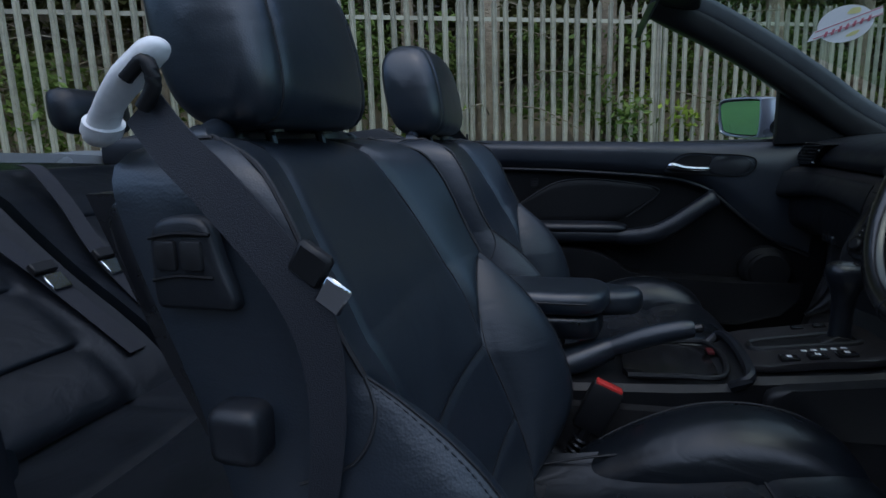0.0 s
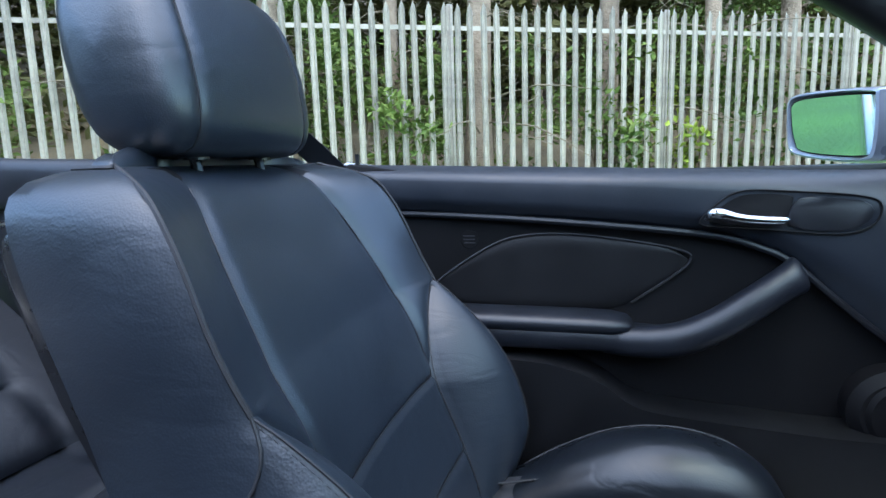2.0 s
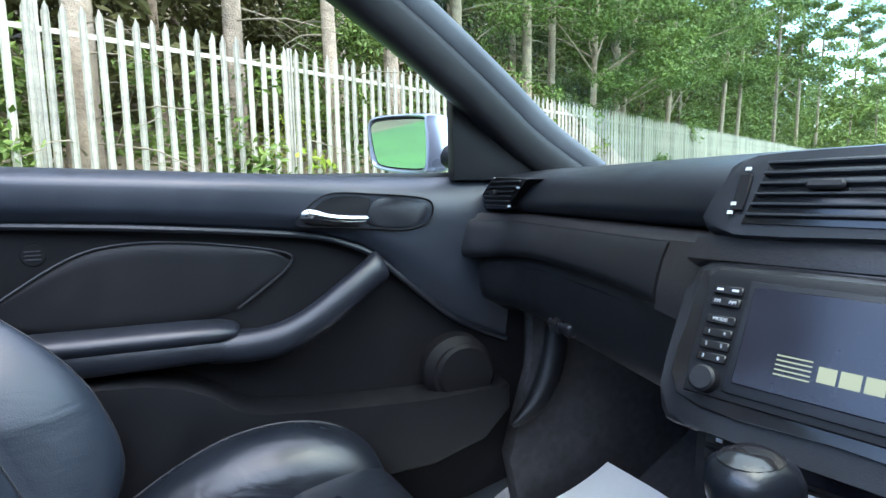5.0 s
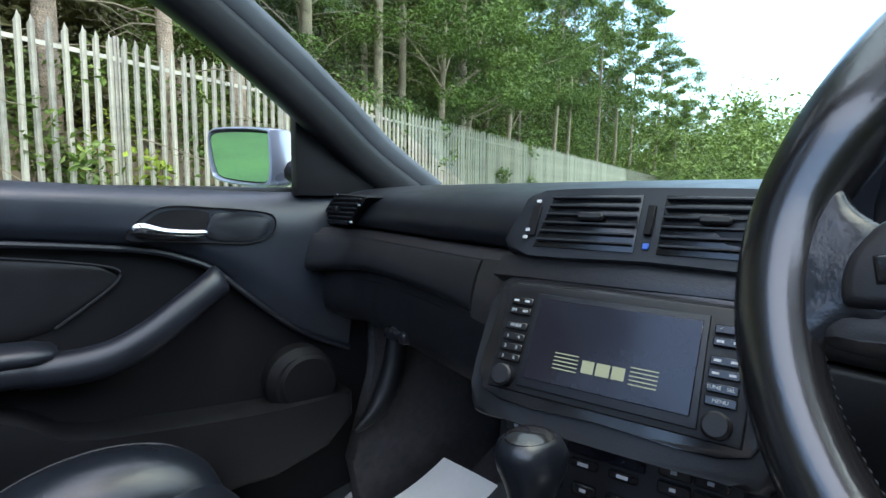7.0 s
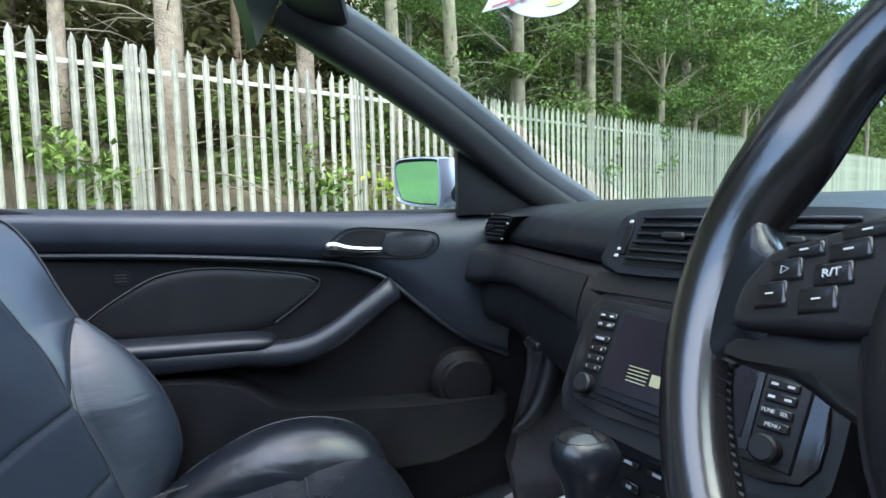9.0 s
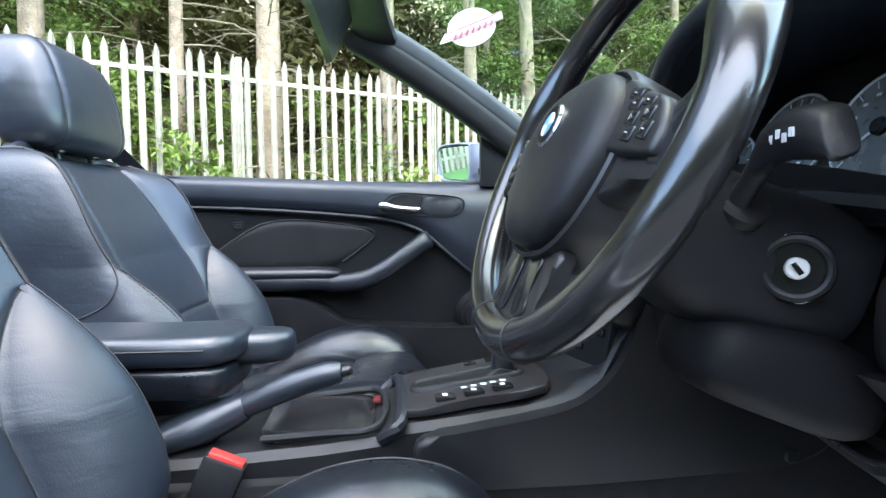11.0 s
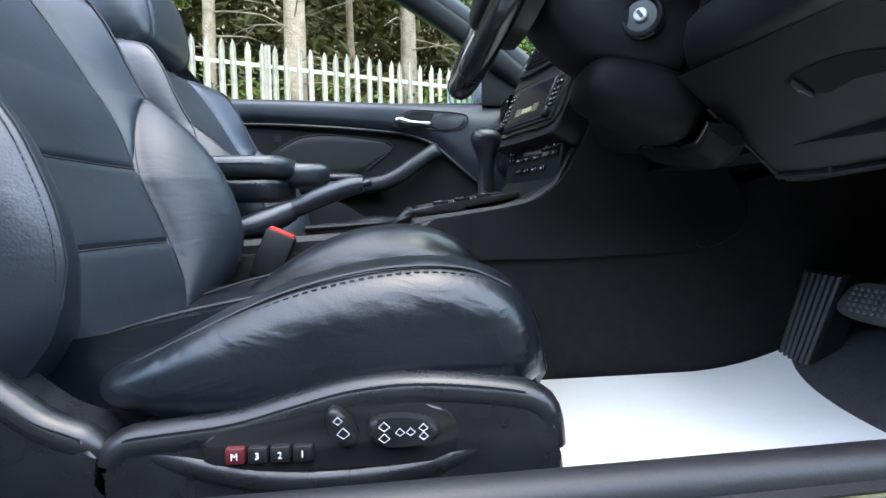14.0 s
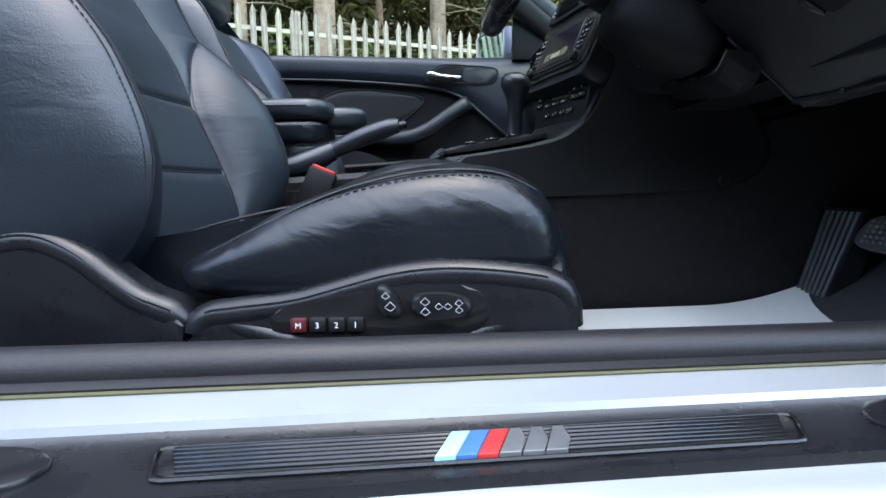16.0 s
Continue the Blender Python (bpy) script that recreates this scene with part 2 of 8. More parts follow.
def smooth_path(pts, k=5, closed=False):
    pts = [Vector(p) for p in pts]
    n = len(pts)
    if n < 3 and not closed:
        return pts
    out = []
    for i in range(n if closed else n - 1):
        p0 = pts[(i - 1) % n] if closed or i else pts[0]
        p1, p2 = pts[i], pts[(i + 1) % n]
        p3 = pts[(i + 2) % n] if closed or i + 2 < n else p2
        for j in range(k):
            t = j / k
            out.append(0.5 * (2 * p1 + (p2 - p0) * t + (2 * p0 - 5 * p1 + 4 * p2 - p3) * t * t + (3 * p1 - p0 - 3 * p2 + p3) * t ** 3))
    if not closed:
        out.append(pts[-1])
    return out


def tube(bm, pts, r, n=8, k=5, closed=False, squash=1.0, up=(0, 0, 1)):
    """A round bar along a smooth line; r: one radius or one for each point."""
    rad = r if isinstance(r, (list, tuple)) else [r] * len(pts)
    path = smooth_path(pts, k, closed)
    rings = []
    m = len(path)
    for i, p in enumerate(path):
        a, b = path[(i - 1) % m] if closed or i else path[0], path[(i + 1) % m] if closed or i + 1 < m else path[-1]
        d = (b - a).normalized()
        s = d.cross(Vector(up))
        if s.length < 1e-4:
            s = d.cross(Vector((1, 0, 0)))
        s.normalize()
        w = s.cross(d)
        f = i / max(1, m - 1) * (len(rad) - 1)
        j = min(int(f), len(rad) - 2) if len(rad) > 1 else 0
        rr = rad[j] + (rad[j + 1] - rad[j]) * (f - j) if len(rad) > 1 else rad[0]
        rings.append(sup(p, s * rr, w * rr * squash, n, 2))
    if closed:
        rings.append(rings[0])
        vs = [[bm.verts.new(p) for p in q] for q in rings[:-1]]
        for i in range(len(vs)):
            a, b = vs[i], vs[(i + 1) % len(vs)]
            for j in range(n):
                bm.faces.new((a[j], a[(j + 1) % n], b[(j + 1) % n], b[j]))
    else:
        loft(bm, rings)
    return bm


def box(bm, x0, x1, y0, y1, z0, z1, bevel=0.003, seg=2, m=None):
    g = bmesh.ops.create_cube(bm, size=1)["verts"]
    mm = Matrix.Translation(((x0 + x1) / 2, (y0 + y1) / 2, (z0 + z1) / 2)) @ Matrix.Diagonal((abs(x1 - x0), abs(y1 - y0), abs(z1 - z0), 1))
    bmesh.ops.transform(bm, matrix=mm, verts=g)
    if bevel:
        es = list({e for v in g for e in v.link_edges})
        r = bmesh.ops.bevel(bm, geom=es, offset=min(bevel, 0.45 * min(abs(x1 - x0), abs(y1 - y0), abs(z1 - z0))), segments=seg, affect='EDGES', profile=0.5)
        g = list({v for f in r["faces"] for v in f.verts} | {v for v in g if v.is_valid})
    if m:
        bmesh.ops.transform(bm, matrix=m, verts=g)
    return bm


def prism(bm, pts, a, b, axis="y", bevel=0.004, seg=2):
    """A plate with the outline pts, from a to b along the axis. Outlines: (x, z) for y, (y, z) for x, (x, y) for z."""
    def put(p, h):
        return {"y": (p[0], h, p[1]), "x": (h, p[0], p[1]), "z": (p[0], p[1], h)}[axis]
    va, vb = [bm.verts.new(put(p, a)) for p in pts], [bm.verts.new(put(p, b)) for p in pts]
    fs = [bm.faces.new(va[::-1]), bm.faces.new(vb)]
    n = len(pts)
    for i in range(n):
        bm.faces.new((va[i], va[(i + 1) % n], vb[(i + 1) % n], vb[i]))
    if bevel:
        es = list({e for f in fs for e in f.edges})
        bmesh.ops.bevel(bm, geom=es, offset=bevel, segments=seg, affect='EDGES', profile=0.5)
    return bm


def outline(pts, k=5):
    """A smooth closed outline through 2D points."""
    return [(p.x, p.y) for p in smooth_path([(a, b, 0) for a, b in pts], k, True)]


def slab(bm, f, g, nu, nv):
    """A closed body between two sheets f(u, v) and g(u, v), u and v from 0 to 1."""
    A = [[bm.verts.new(f(i / nu, j / nv)) for j in range(nv + 1)] for i in range(nu + 1)]
    B = [[bm.verts.new(g(i / nu, j / nv)) for j in range(nv + 1)] for i in range(nu + 1)]
    for i in range(nu):
        for j in range(nv):
            bm.faces.new((A[i][j], A[i + 1][j], A[i + 1][j + 1], A[i][j + 1]))
            bm.faces.new((B[i][j], B[i][j + 1], B[i + 1][j + 1], B[i + 1][j]))
    for i in range(nu):
        bm.faces.new((A[i][0], B[i][0], B[i + 1][0], A[i + 1][0]))
        bm.faces.new((A[i][nv], A[i + 1][nv], B[i + 1][nv], B[i][nv]))
    for j in range(nv):
        bm.faces.new((A[0][j], A[0][j + 1], B[0][j + 1], B[0][j]))
        bm.faces.new((A[nu][j], B[nu][j], B[nu][j + 1], A[nu][j + 1]))
    return bm


def dome(bm, pts, levels, m=None):
    """A body over a 2D outline: levels of (height, inset), the inset towards the middle."""
    c = V(sum(p[0] for p in pts) / len(pts), sum(p[1] for p in pts) / len(pts), 0)
    rings = []
    for h, d in levels:
        r = []
        for p in pts:
            q = c - V(p[0], p[1], 0)
            q = V(p[0], p[1], 0) + q.normalized() * min(d, q.length * 0.9)
            q.z = h
            r.append(m @ q if m else q)
        rings.append(r)
    return loft(bm, rings)


def disc(bm, c, axis, r, h, n=24, bevel=0.002):
    """A round cap at c, h long along the axis."""
    d = Vector(axis).normalized()
    s = d.cross(Vector((0, 0, 1)))
    if s.length < 1e-3:
        s = d.cross(Vector((1, 0, 0)))
    s.normalize()
    w = s.cross(d)
    c = Vector(c)
    loft(bm, [sup(c, s * r, w * r, n, 2), sup(c + d * (h - bevel), s * r, w * r, n, 2), sup(c + d * h, s * (r - bevel), w * (r - bevel), n, 2)])
    return bm


def ring(bm, c, axis, r, thick, n=32, k=8):
    d = Vector(axis).normalized()
    s = d.cross(Vector((0, 0, 1))).normalized()
    w = s.cross(d)
    pts = [Vector(c) + s * r * math.cos(2 * math.pi * i / n) + w * r * math.sin(2 * math.pi * i / n) for i in range(n)]
    return tube(bm, pts, thick, k, 1, True, up=tuple(d))


B = bmesh.new


def text_mesh(name, words, size, m, material, parent, depth=0.0004):
    cu = bpy.data.curves.new(name, 'FONT')
    cu.body, cu.size, cu.align_x, cu.align_y, cu.extrude = words, size, 'CENTER', 'CENTER', depth
    cu.resolution_u = 3
    tmp = bpy.data.objects.new(name, cu)
    scene.collection.objects.link(tmp)
    dg = bpy.context.evaluated_depsgraph_get()
    me = bpy.data.meshes.new_from_object(tmp.evaluated_get(dg))
    bpy.data.objects.remove(tmp)
    me.transform(m)
    me.materials.clear(); me.materials.append(material)
    ob = new(name, me)
    ob.parent = parent
    if parent.type == 'EMPTY':
        ob.matrix_parent_inverse = Matrix.Translation(-parent.location)
    return ob

# ---- ground, fence and wood ----
FA, FS = 6.74, 0.5          # the fence stands along y = FA + FS * x
FDIR = V(1, FS, 0).normalized()
FNOR = V(-FDIR.y, FDIR.x, 0)
F0 = V(0, FA, 0)


def along(s, off=0.0, z=0.0):
    """A place s metres along the fence and off metres behind it."""
    return F0 + FDIR * s + FNOR * off + V(0, 0, z)


def ground_z(x, y):
    d = (V(x, y, 0) - F0).dot(FNOR)
    h = 0.45 * min(1, max(0, (d + 5.0) / 4.5)) ** 1.5
    if d > 3:
        h += (d - 3) * 0.22 + 0.009 * min(d - 3, 45) ** 2
    h += 0.05 * math.sin(x * 0.31) * math.cos(y * 0.27) * min(1, max(0, abs(d) - 22) / 30)
    return h


def make_ground():
    bm = B()
    xs = sorted({*range(-60, 121, 3), *(-2500, -900, -300, -120, 200, 500, 1200, 2500)})
    rows = []
    for i in xs:
        r = []
        for d in (-2500, -800, -250, -100, -50, -25, -14, -9, -7, -6, -5, -4.2, -3.4, -2.6, -1.8, -1, -0.5, 0, 1, 2, 3, 5, 8, 12, 18, 26, 36, 50, 90, 300, 900, 2500):
            p = along(i, d)
            r.append(bm.verts.new((p.x, p.y, ground_z(p.x, p.y) if d < 49 else ground_z(*along(i, 48).xy))))
        rows.append(r)
    for a, b in zip(rows, rows[1:]):
        for j in range(len(a) - 1):
            bm.faces.new((a[j], b[j], b[j + 1], a[j + 1]))
    ob = solo("ground", bm, GRASS, "green grass verge with brown leaf litter under the trees", "ground", "structure")
    ob.data.materials.append(LITTER)
    for p in ob.data.polygons:
        if (p.center - F0).dot(FNOR) > 0.2:
            p.material_index = 1
    bm = B()
    prism(bm, [tuple(along(s, o).xy) for s, o in ((-40, -16), (70, -16), (70, -4.95), (-40, -4.95))], -0.03, 0.012, "z", 0.004)
    solo("road", bm, ASPHALT, "dark grey asphalt parking strip under the car", "road", "structure")


make_ground()

PITCH, BAY = 2.75 / 17, 2.75
FTOP, RAIL_T, RAIL_B, FBASE = 2.78, 2.50, 0.70, 0.40


def pale_mesh():
    """A W-section steel pale with a three-pointed head."""
    bm = B()
    w, dp, t = 0.037, 0.020, 0.0035
    prof = [(-w, -0.004), (-w * 0.62, dp), (-w * 0.3, dp * 0.25), (0, dp * 0.1), (w * 0.3, dp * 0.25), (w * 0.62, dp), (w, -0.004)]
    top = [0.0, 0.05, 0.075, 0.11, 0.075, 0.05, 0.0]
    front, back = [], []
    for (a, b), h in zip(prof, top):
        hi = FTOP - FBASE - 0.11 + h
        front.append((bm.verts.new((a, -b, 0)), bm.verts.new((a, -b, hi))))
        back.append((bm.verts.new((a, -b + t, 0)), bm.verts.new((a, -b + t, hi))))
    for i in range(6):
        bm.faces.new((front[i][0], front[i + 1][0], front[i + 1][1], front[i][1]))
        bm.faces.new((back[i][0], back[i][1], back[i + 1][1], back[i + 1][0]))
        bm.faces.new((front[i][1], front[i + 1][1], back[i + 1][1], back[i][1]))
    for i in (0, 6):
        bm.faces.new((front[i][0], front[i][1], back[i][1], back[i][0]))
    return finish("pale", bm, GALV, 20)


def make_fence():
    fence = root("fence", tuple(along(0, 0, FBASE)), "weathered galvanised steel palisade fence with pointed pales", "fence")
    me = pale_mesh()
    ang = math.atan2(FDIR.y, FDIR.x)
    s0 = 1.55 - BAY * 4
    def place(ob, p, tilt=0.0):
        ob.parent = fence
        ob.matrix_parent_inverse = Matrix.Translation(-fence.location)
        ob.matrix_basis = Matrix.Translation(p) @ pose(0, 0, 0, 0, tilt, math.degrees(ang))
    rail_bm = B()
    box(rail_bm, 0.02, BAY - 0.02, 0.006, 0.012, -0.025, 0.025, 0)
    box(rail_bm, 0.02, BAY - 0.02, 0.006, 0.05, 0.019, 0.025, 0)
    rail = finish("rail", rail_bm, GALV)
    post_bm = B()
    box(post_bm, -0.036, 0.036, -0.004, 0.004, 0, FTOP - FBASE - 0.02, 0.002)
    box(post_bm, -0.004, 0.004, -0.03, 0.08, 0, FTOP - FBASE - 0.02, 0.002)
    post = finish("post", post_bm, GALV)
    bolt_bm = B()
    for i in range(17):
        disc(bolt_bm, (0.08 + i * PITCH, -0.005, 0), (0, -1, 0), 0.008, 0.006, 6, 0.001)
    bolts = finish("bolts", bolt_bm, GALV)
    n = 0
    for b in range(24):
        s = s0 + b * BAY
        place(new("post", post), along(s, 0.015, FBASE))
        for z in (RAIL_T, RAIL_B):
            place(new("rail", rail), along(s, 0, z))
            if b < 12:
                place(tagged(new("bolts", bolts), kind="stuff"), along(s, 0, z))
        for i in range(17):
            if n < 290:
                place(new("pale", me), along(s + 0.08 + i * PITCH, 0.0, FBASE + random.uniform(-0.012, 0.012)), random.uniform(-0.5, 0.5))
            n += 1
    # far pales, in one piece
    far = B()
    src = B(); src.from_mesh(me)
    for b in range(17, 24):
        for i in range(17):
            m = Matrix.Translation(along(s0 + b * BAY + 0.08 + i * PITCH, 0, FBASE)) @ pose(0, 0, 0, 0, 0, math.degrees(ang))
            box(far, -0.032, 0.032, -0.012, 0, 0, FTOP - FBASE - 0.08, 0, m=m)
            vs = [far.verts.new(m @ V(*q)) for q in ((-0.032, -0.006, FTOP - FBASE - 0.08), (0.032, -0.006, FTOP - FBASE - 0.08), (0, -0.006, FTOP - FBASE))]
            far.faces.new(vs)
    src.free()
    tagged(part("far_pales", far, GALV, fence), kind="stuff")


make_fence()


# ---- trees ----
rng = np.random.default_rng(7)


def leaves_mesh(name, centres, spread, n, size, material, flat=0.7):
    """Many small folded leaves scattered round the centres."""
    c = np.array(centres, float)
    idx = rng.integers(0, len(c), n)
    off = rng.normal(size=(n, 3))
    off /= np.linalg.norm(off, axis=1)[:, None] + 1e-9
    off *= (rng.random(n) ** 0.6)[:, None]
    sp = np.array(spread, float)
    p = c[idx, :3] + off * (sp if sp.ndim else sp) * (c[idx, 3:4] if c.shape[1] > 3 else 1)
    a = rng.normal(size=(n, 3)); a[:, 2] *= flat
    a /= np.linalg.norm(a, axis=1)[:, None]
    b = np.cross(a, rng.normal(size=(n, 3)))
    b /= np.linalg.norm(b, axis=1)[:, None] + 1e-9
    s = size * (0.6 + 0.8 * rng.random(n))[:, None]
    v = np.empty((n, 4, 3))
    nrm = np.cross(a, b)
    v[:, 0], v[:, 1], v[:, 2], v[:, 3] = p - a * s, p + b * s * 0.45 + nrm * s * 0.15, p + a * s, p - b * s * 0.45 + nrm * s * 0.15
    faces = np.arange(n * 4).reshape(n, 4)
    tri = np.concatenate([faces[:, [0, 1, 2]], faces[:, [0, 2, 3]]])
    me = bpy.data.meshes.new(name)
    me.from_pydata(v.reshape(-1, 3).tolist(), [], tri.tolist())
    me.materials.append(material)
    return me


def trunk_bm(h, r, lean, seed):
    rs = random.Random(seed)
    bm = B()
    rings = []
    for i in range(13):
        f = i / 12
        z = h * f
        c = V(lean[0] * f + 0.05 * math.sin(f * 5 + seed), lean[1] * f + 0.05 * math.cos(f * 4 + seed), z)
        rr = r * (1 - 0.75 * f) * (1 + 0.35 * math.exp(-z * 2.5))
        rings.append([c + V(math.cos(a), math.sin(a), 0) * rr * (1 + 0.07 * math.sin(3 * a + seed + z)) for a in (2 * math.pi * k / 12 for k in range(12))])
    loft(bm, rings)
    return bm


def branches_bm(h, r, lean, seed, n=40, zlo=0.8):
    rs = random.Random(seed)
    bm = B()
    for i in range(n):
        z = zlo + (h * 0.75 - zlo) * (i + rs.random()) / n
        f = z / h
        a = rs.uniform(0, 2 * math.pi)
        L = rs.uniform(0.6, 1.9) * (1 - 0.3 * f)
        o = V(lean[0] * f, lean[1] * f, z)
        d = V(math.cos(a), math.sin(a), rs.uniform(-0.25, 0.15))
        e = o + d * L + V(0, 0, -0.12 * L)
        m1 = o + d * L * 0.5 + V(rs.uniform(-.08, .08), rs.uniform(-.08, .08), 0.04)
        tube(bm, [o, m1, e], [0.013, 0.009, 0.003], 4, 2)
        for _ in range(3):
            t = rs.uniform(0.35, 0.9)
            q = o.lerp(e, t)
            g = q + V(rs.uniform(-1, 1), rs.uniform(-1, 1), rs.uniform(-0.5, 0.4)) * 0.4
            tube(bm, [q, g], [0.006, 0.002], 3, 1)
    return bm


def tree(s, off, h=13.0, r=0.16, lean=(0, 0), crown=5.0, n=5200, leaf=0.12, kind="conifer", seed=1, bare=True):
    p = along(s, off)
    p.z = ground_z(p.x, p.y) - 0.1
    label = "tall conifer with a pale bare trunk and dead side branches" if kind == "conifer" else "broad-leaved tree with green leaves on thin limbs"
    t = root("tree", p, label, "tree", "trees behind the fence")
    T = Matrix.Translation(p)
    bm = trunk_bm(h, r, lean, seed); bmesh.ops.transform(bm, matrix=T, verts=bm.verts)
    part("trunk", bm, BARK, t)
    if bare:
        bm = branches_bm(h, r, lean, seed); bmesh.ops.transform(bm, matrix=T, verts=bm.verts)
        tagged(part("deadwood", bm, TWIG, t), kind="stuff")
    rs = random.Random(seed * 13 + 5)
    cs = []
    if kind == "conifer":
        for i in range(26):
            z = h * rs.uniform(0.45, 1.02)
            w = 0.4 + 1.6 * (1.05 - z / h)
            a = rs.uniform(0, 6.28)
            cs.append((p.x + lean[0] * z / h + math.cos(a) * w, p.y + lean[1] * z / h + math.sin(a) * w, p.z + z, rs.uniform(0.5, 1.1)))
        me = leaves_mesh("crown", cs, (1.0, 1.0, 0.5), n, leaf, DARKLEAF)
    else:
        for i in range(34):
            z = h * rs.uniform(0.36, 1.0)
            w = crown * 0.5 * math.sin(min(1, max(0.1, z / h)) * 2.6) * rs.random() ** 0.5
            a = rs.uniform(0, 6.28)
            cs.append((p.x + lean[0] * z / h + math.cos(a) * w, p.y + lean[1] * z / h + math.sin(a) * w, p.z + z, rs.uniform(0.5, 1.2)))
        me = leaves_mesh("crown", cs, (0.9, 0.9, 0.45), n, leaf, LEAF)
    ob = new("crown", me)
    ob.parent = t
    ob.matrix_parent_inverse = Matrix.Translation(-p)
    if kind != "conifer":
        bm = B()
        for c in cs[::3]:
            z0 = max(1.0, c[2] - p.z - 1.2)
            tube(bm, [V(p.x + lean[0] * z0 / h, p.y + lean[1] * z0 / h, p.z + z0), V((p.x + c[0]) / 2, (p.y + c[1]) / 2, c[2] - 0.4), V(*c[:3])], [0.03, 0.02, 0.006], 5, 2)
        tagged(part("branchwork", bm, BARK, t), kind="stuff")
    return t


def bush(s, off, z, w, n, material, label, leaf=0.055):
    p = along(s, off)
    p.z = ground_z(p.x, p.y)
    t = root("bush", p, label, "bush", "undergrowth behind the fence")
    rs = random.Random(int(s * 77) + n)
    cs = [(p.x + rs.uniform(-w, w), p.y + rs.uniform(-0.5, 0.5), p.z + rs.uniform(0.2, z), rs.uniform(0.3, 0.6)) for _ in range(14)]
    ob = new("foliage", leaves_mesh("foliage", cs, 0.8, n, leaf, material))
    ob.parent = t
    ob.matrix_parent_inverse = Matrix.Translation(-p)
    bm = B()
    for c in cs:
        tube(bm, [p + V(rs.uniform(-.2, .2), rs.uniform(-.2, .2), -0.05), V(p.x * .4 + c[0] * .6, p.y * .4 + c[1] * .6, p.z + (c[2] - p.z) * 0.6), V(*c[:3])], [0.012, 0.008, 0.003], 4, 2)
    tagged(part("undergrowth", bm, TWIG, t), kind="stuff")
TREES = [(-7.2, 1.4, .15), (-5.1, 1.1, .13), (-3.3, 1.6, .16), (-1.75, .9, .10), (-0.7, .55, .17), (1.15, .75, .15), (2.55, .5, .12), (3.9, .6, .14), (6.2, 1.2, .15), (8.4, .9, .13), (10.6, 1.6, .13), (13.6, 1.2, .16), (-9.4, 2.2, .16), (-11.5, 1.2, .14)]
for k, (s, o, r) in enumerate(TREES):
    tree(s, o, 12 + (k * 37 % 5), r, ((k * 13 % 7 - 3) * 0.1, 0.1), n=3400, leaf=0.115, seed=k + 1)
for k in range(34):      # the wood behind
    s = -22 + k * 2.3 + random.uniform(-0.8, 0.8)
    tree(s, 4 + (k * 7 % 5) * 2.3 + random.random(), 13 + k % 4, random.uniform(0.1, 0.17), (random.uniform(-.4, .4), 0), n=1800, leaf=0.16, seed=k + 40, bare=k % 2 == 0)
for k, (s, o, h, ln) in enumerate([(11.5, 1.0, 8, (0.3, -.2)), (14.0, 1.5, 9, (0.9, -.6)), (17, 1.0, 9.5, (0.2, -.4)), (20, 1.6, 12, (-.3, -.4)), (23.5, 1.2, 13, (.3, -.5)), (27, 1.5, 14, (.2, -.5)), (32, 1, 16, (0, -.6)), (38, 1, 18, (0, -.6)), (45, 1, 19, (0, -.6)), (53, 0, 17, (0, -.6)), (62, -1, 15, (0, 0)), (72, -3, 13, (0, 0)), (84, -8, 14, (0, 0)), (96, -16, 14, (0, 0)), (7.2, 2.2, 7, (0, -.2)), (4.6, 3.0, 7.5, (.2, 0)), (-4.2, 2.8, 6.5, (.1, 0))]):
    tree(s, o, h, 0.11, ln, 5.5, 22000 if s < 25 else 15000, 0.05 if s < 25 else 0.085, "broad", k + 90, False)
GREEN = "leafy green bush growing behind the steel fence"
for s, o, z, w, n, m in [(-2.2, .6, 2.3, .9, 2600, LEAF), (-.6, 1.2, 1.9, .8, 1800, LEAF), (.9, .5, 2.0, .7, 1500, LEAF), (1.7, .45, 1.6, .45, 700, LEAFY), (2.9, .6, 1.9, .8, 1800, LEAF), (4.6, .7, 2.2, 1.0, 2200, LEAF), (7, .8, 2.2, 1.2, 2200, LEAF), (9.5, .8, 2.8, 1.2, 2500, LEAF), (-4.5, .7, 1.5, .9, 1500, LEAF), (-6.6, .8, 1.6, .9, 1500, LEAF), (12.5, .7, 2.8, 1.4, 2500, LEAF), (15.5, .8, 2.6, 1.4, 2200, LEAF), (-9, 1, 1.8, 1.2, 1600, LEAF)]:
    bush(s, o, z, w, n, m, GREEN if m == LEAF else "small bush with yellow leaves behind the fence")
# the dark wood further back
cs = []
for k in range(800):
    p = along(-45 + 120 * (k % 50 + random.random()) / 50, 8 + 15 * ((k // 50) % 4 + random.random()) / 4)
    cs.append((p.x, p.y, ground_z(p.x, p.y) + 12 * ((k // 200) + random.random()) / 4, random.uniform(1.2, 2.2)))
far = new("far_wood", leaves_mesh("far_wood", cs, (1.2, 1.2, 0.9), 300000, 0.20, DARKLEAF))
tagged(far, "dense dark foliage of the wood behind the first trees", "woods", kind="stuff")
# woods round the meadow behind the road, unseen tall stretch added to darken reflections
cs = []
for k in range(260):
    g = random.uniform(186, 325)
    a = radians(g); d = random.uniform(17, 26)
    cs.append((math.cos(a) * d, math.sin(a) * d, random.uniform(0.3, 8.0 if 232 < g < 308 else 4.6), random.uniform(0.9, 1.7)))
far = new("tree_belt", leaves_mesh("tree_belt", cs, (1.4, 1.4, 1.2), 26000, 0.4, DARKLEAF))
tagged(far, "dark belt of trees on the open side of the road, tall unseen stretch added as shade", "woods", kind="stuff")
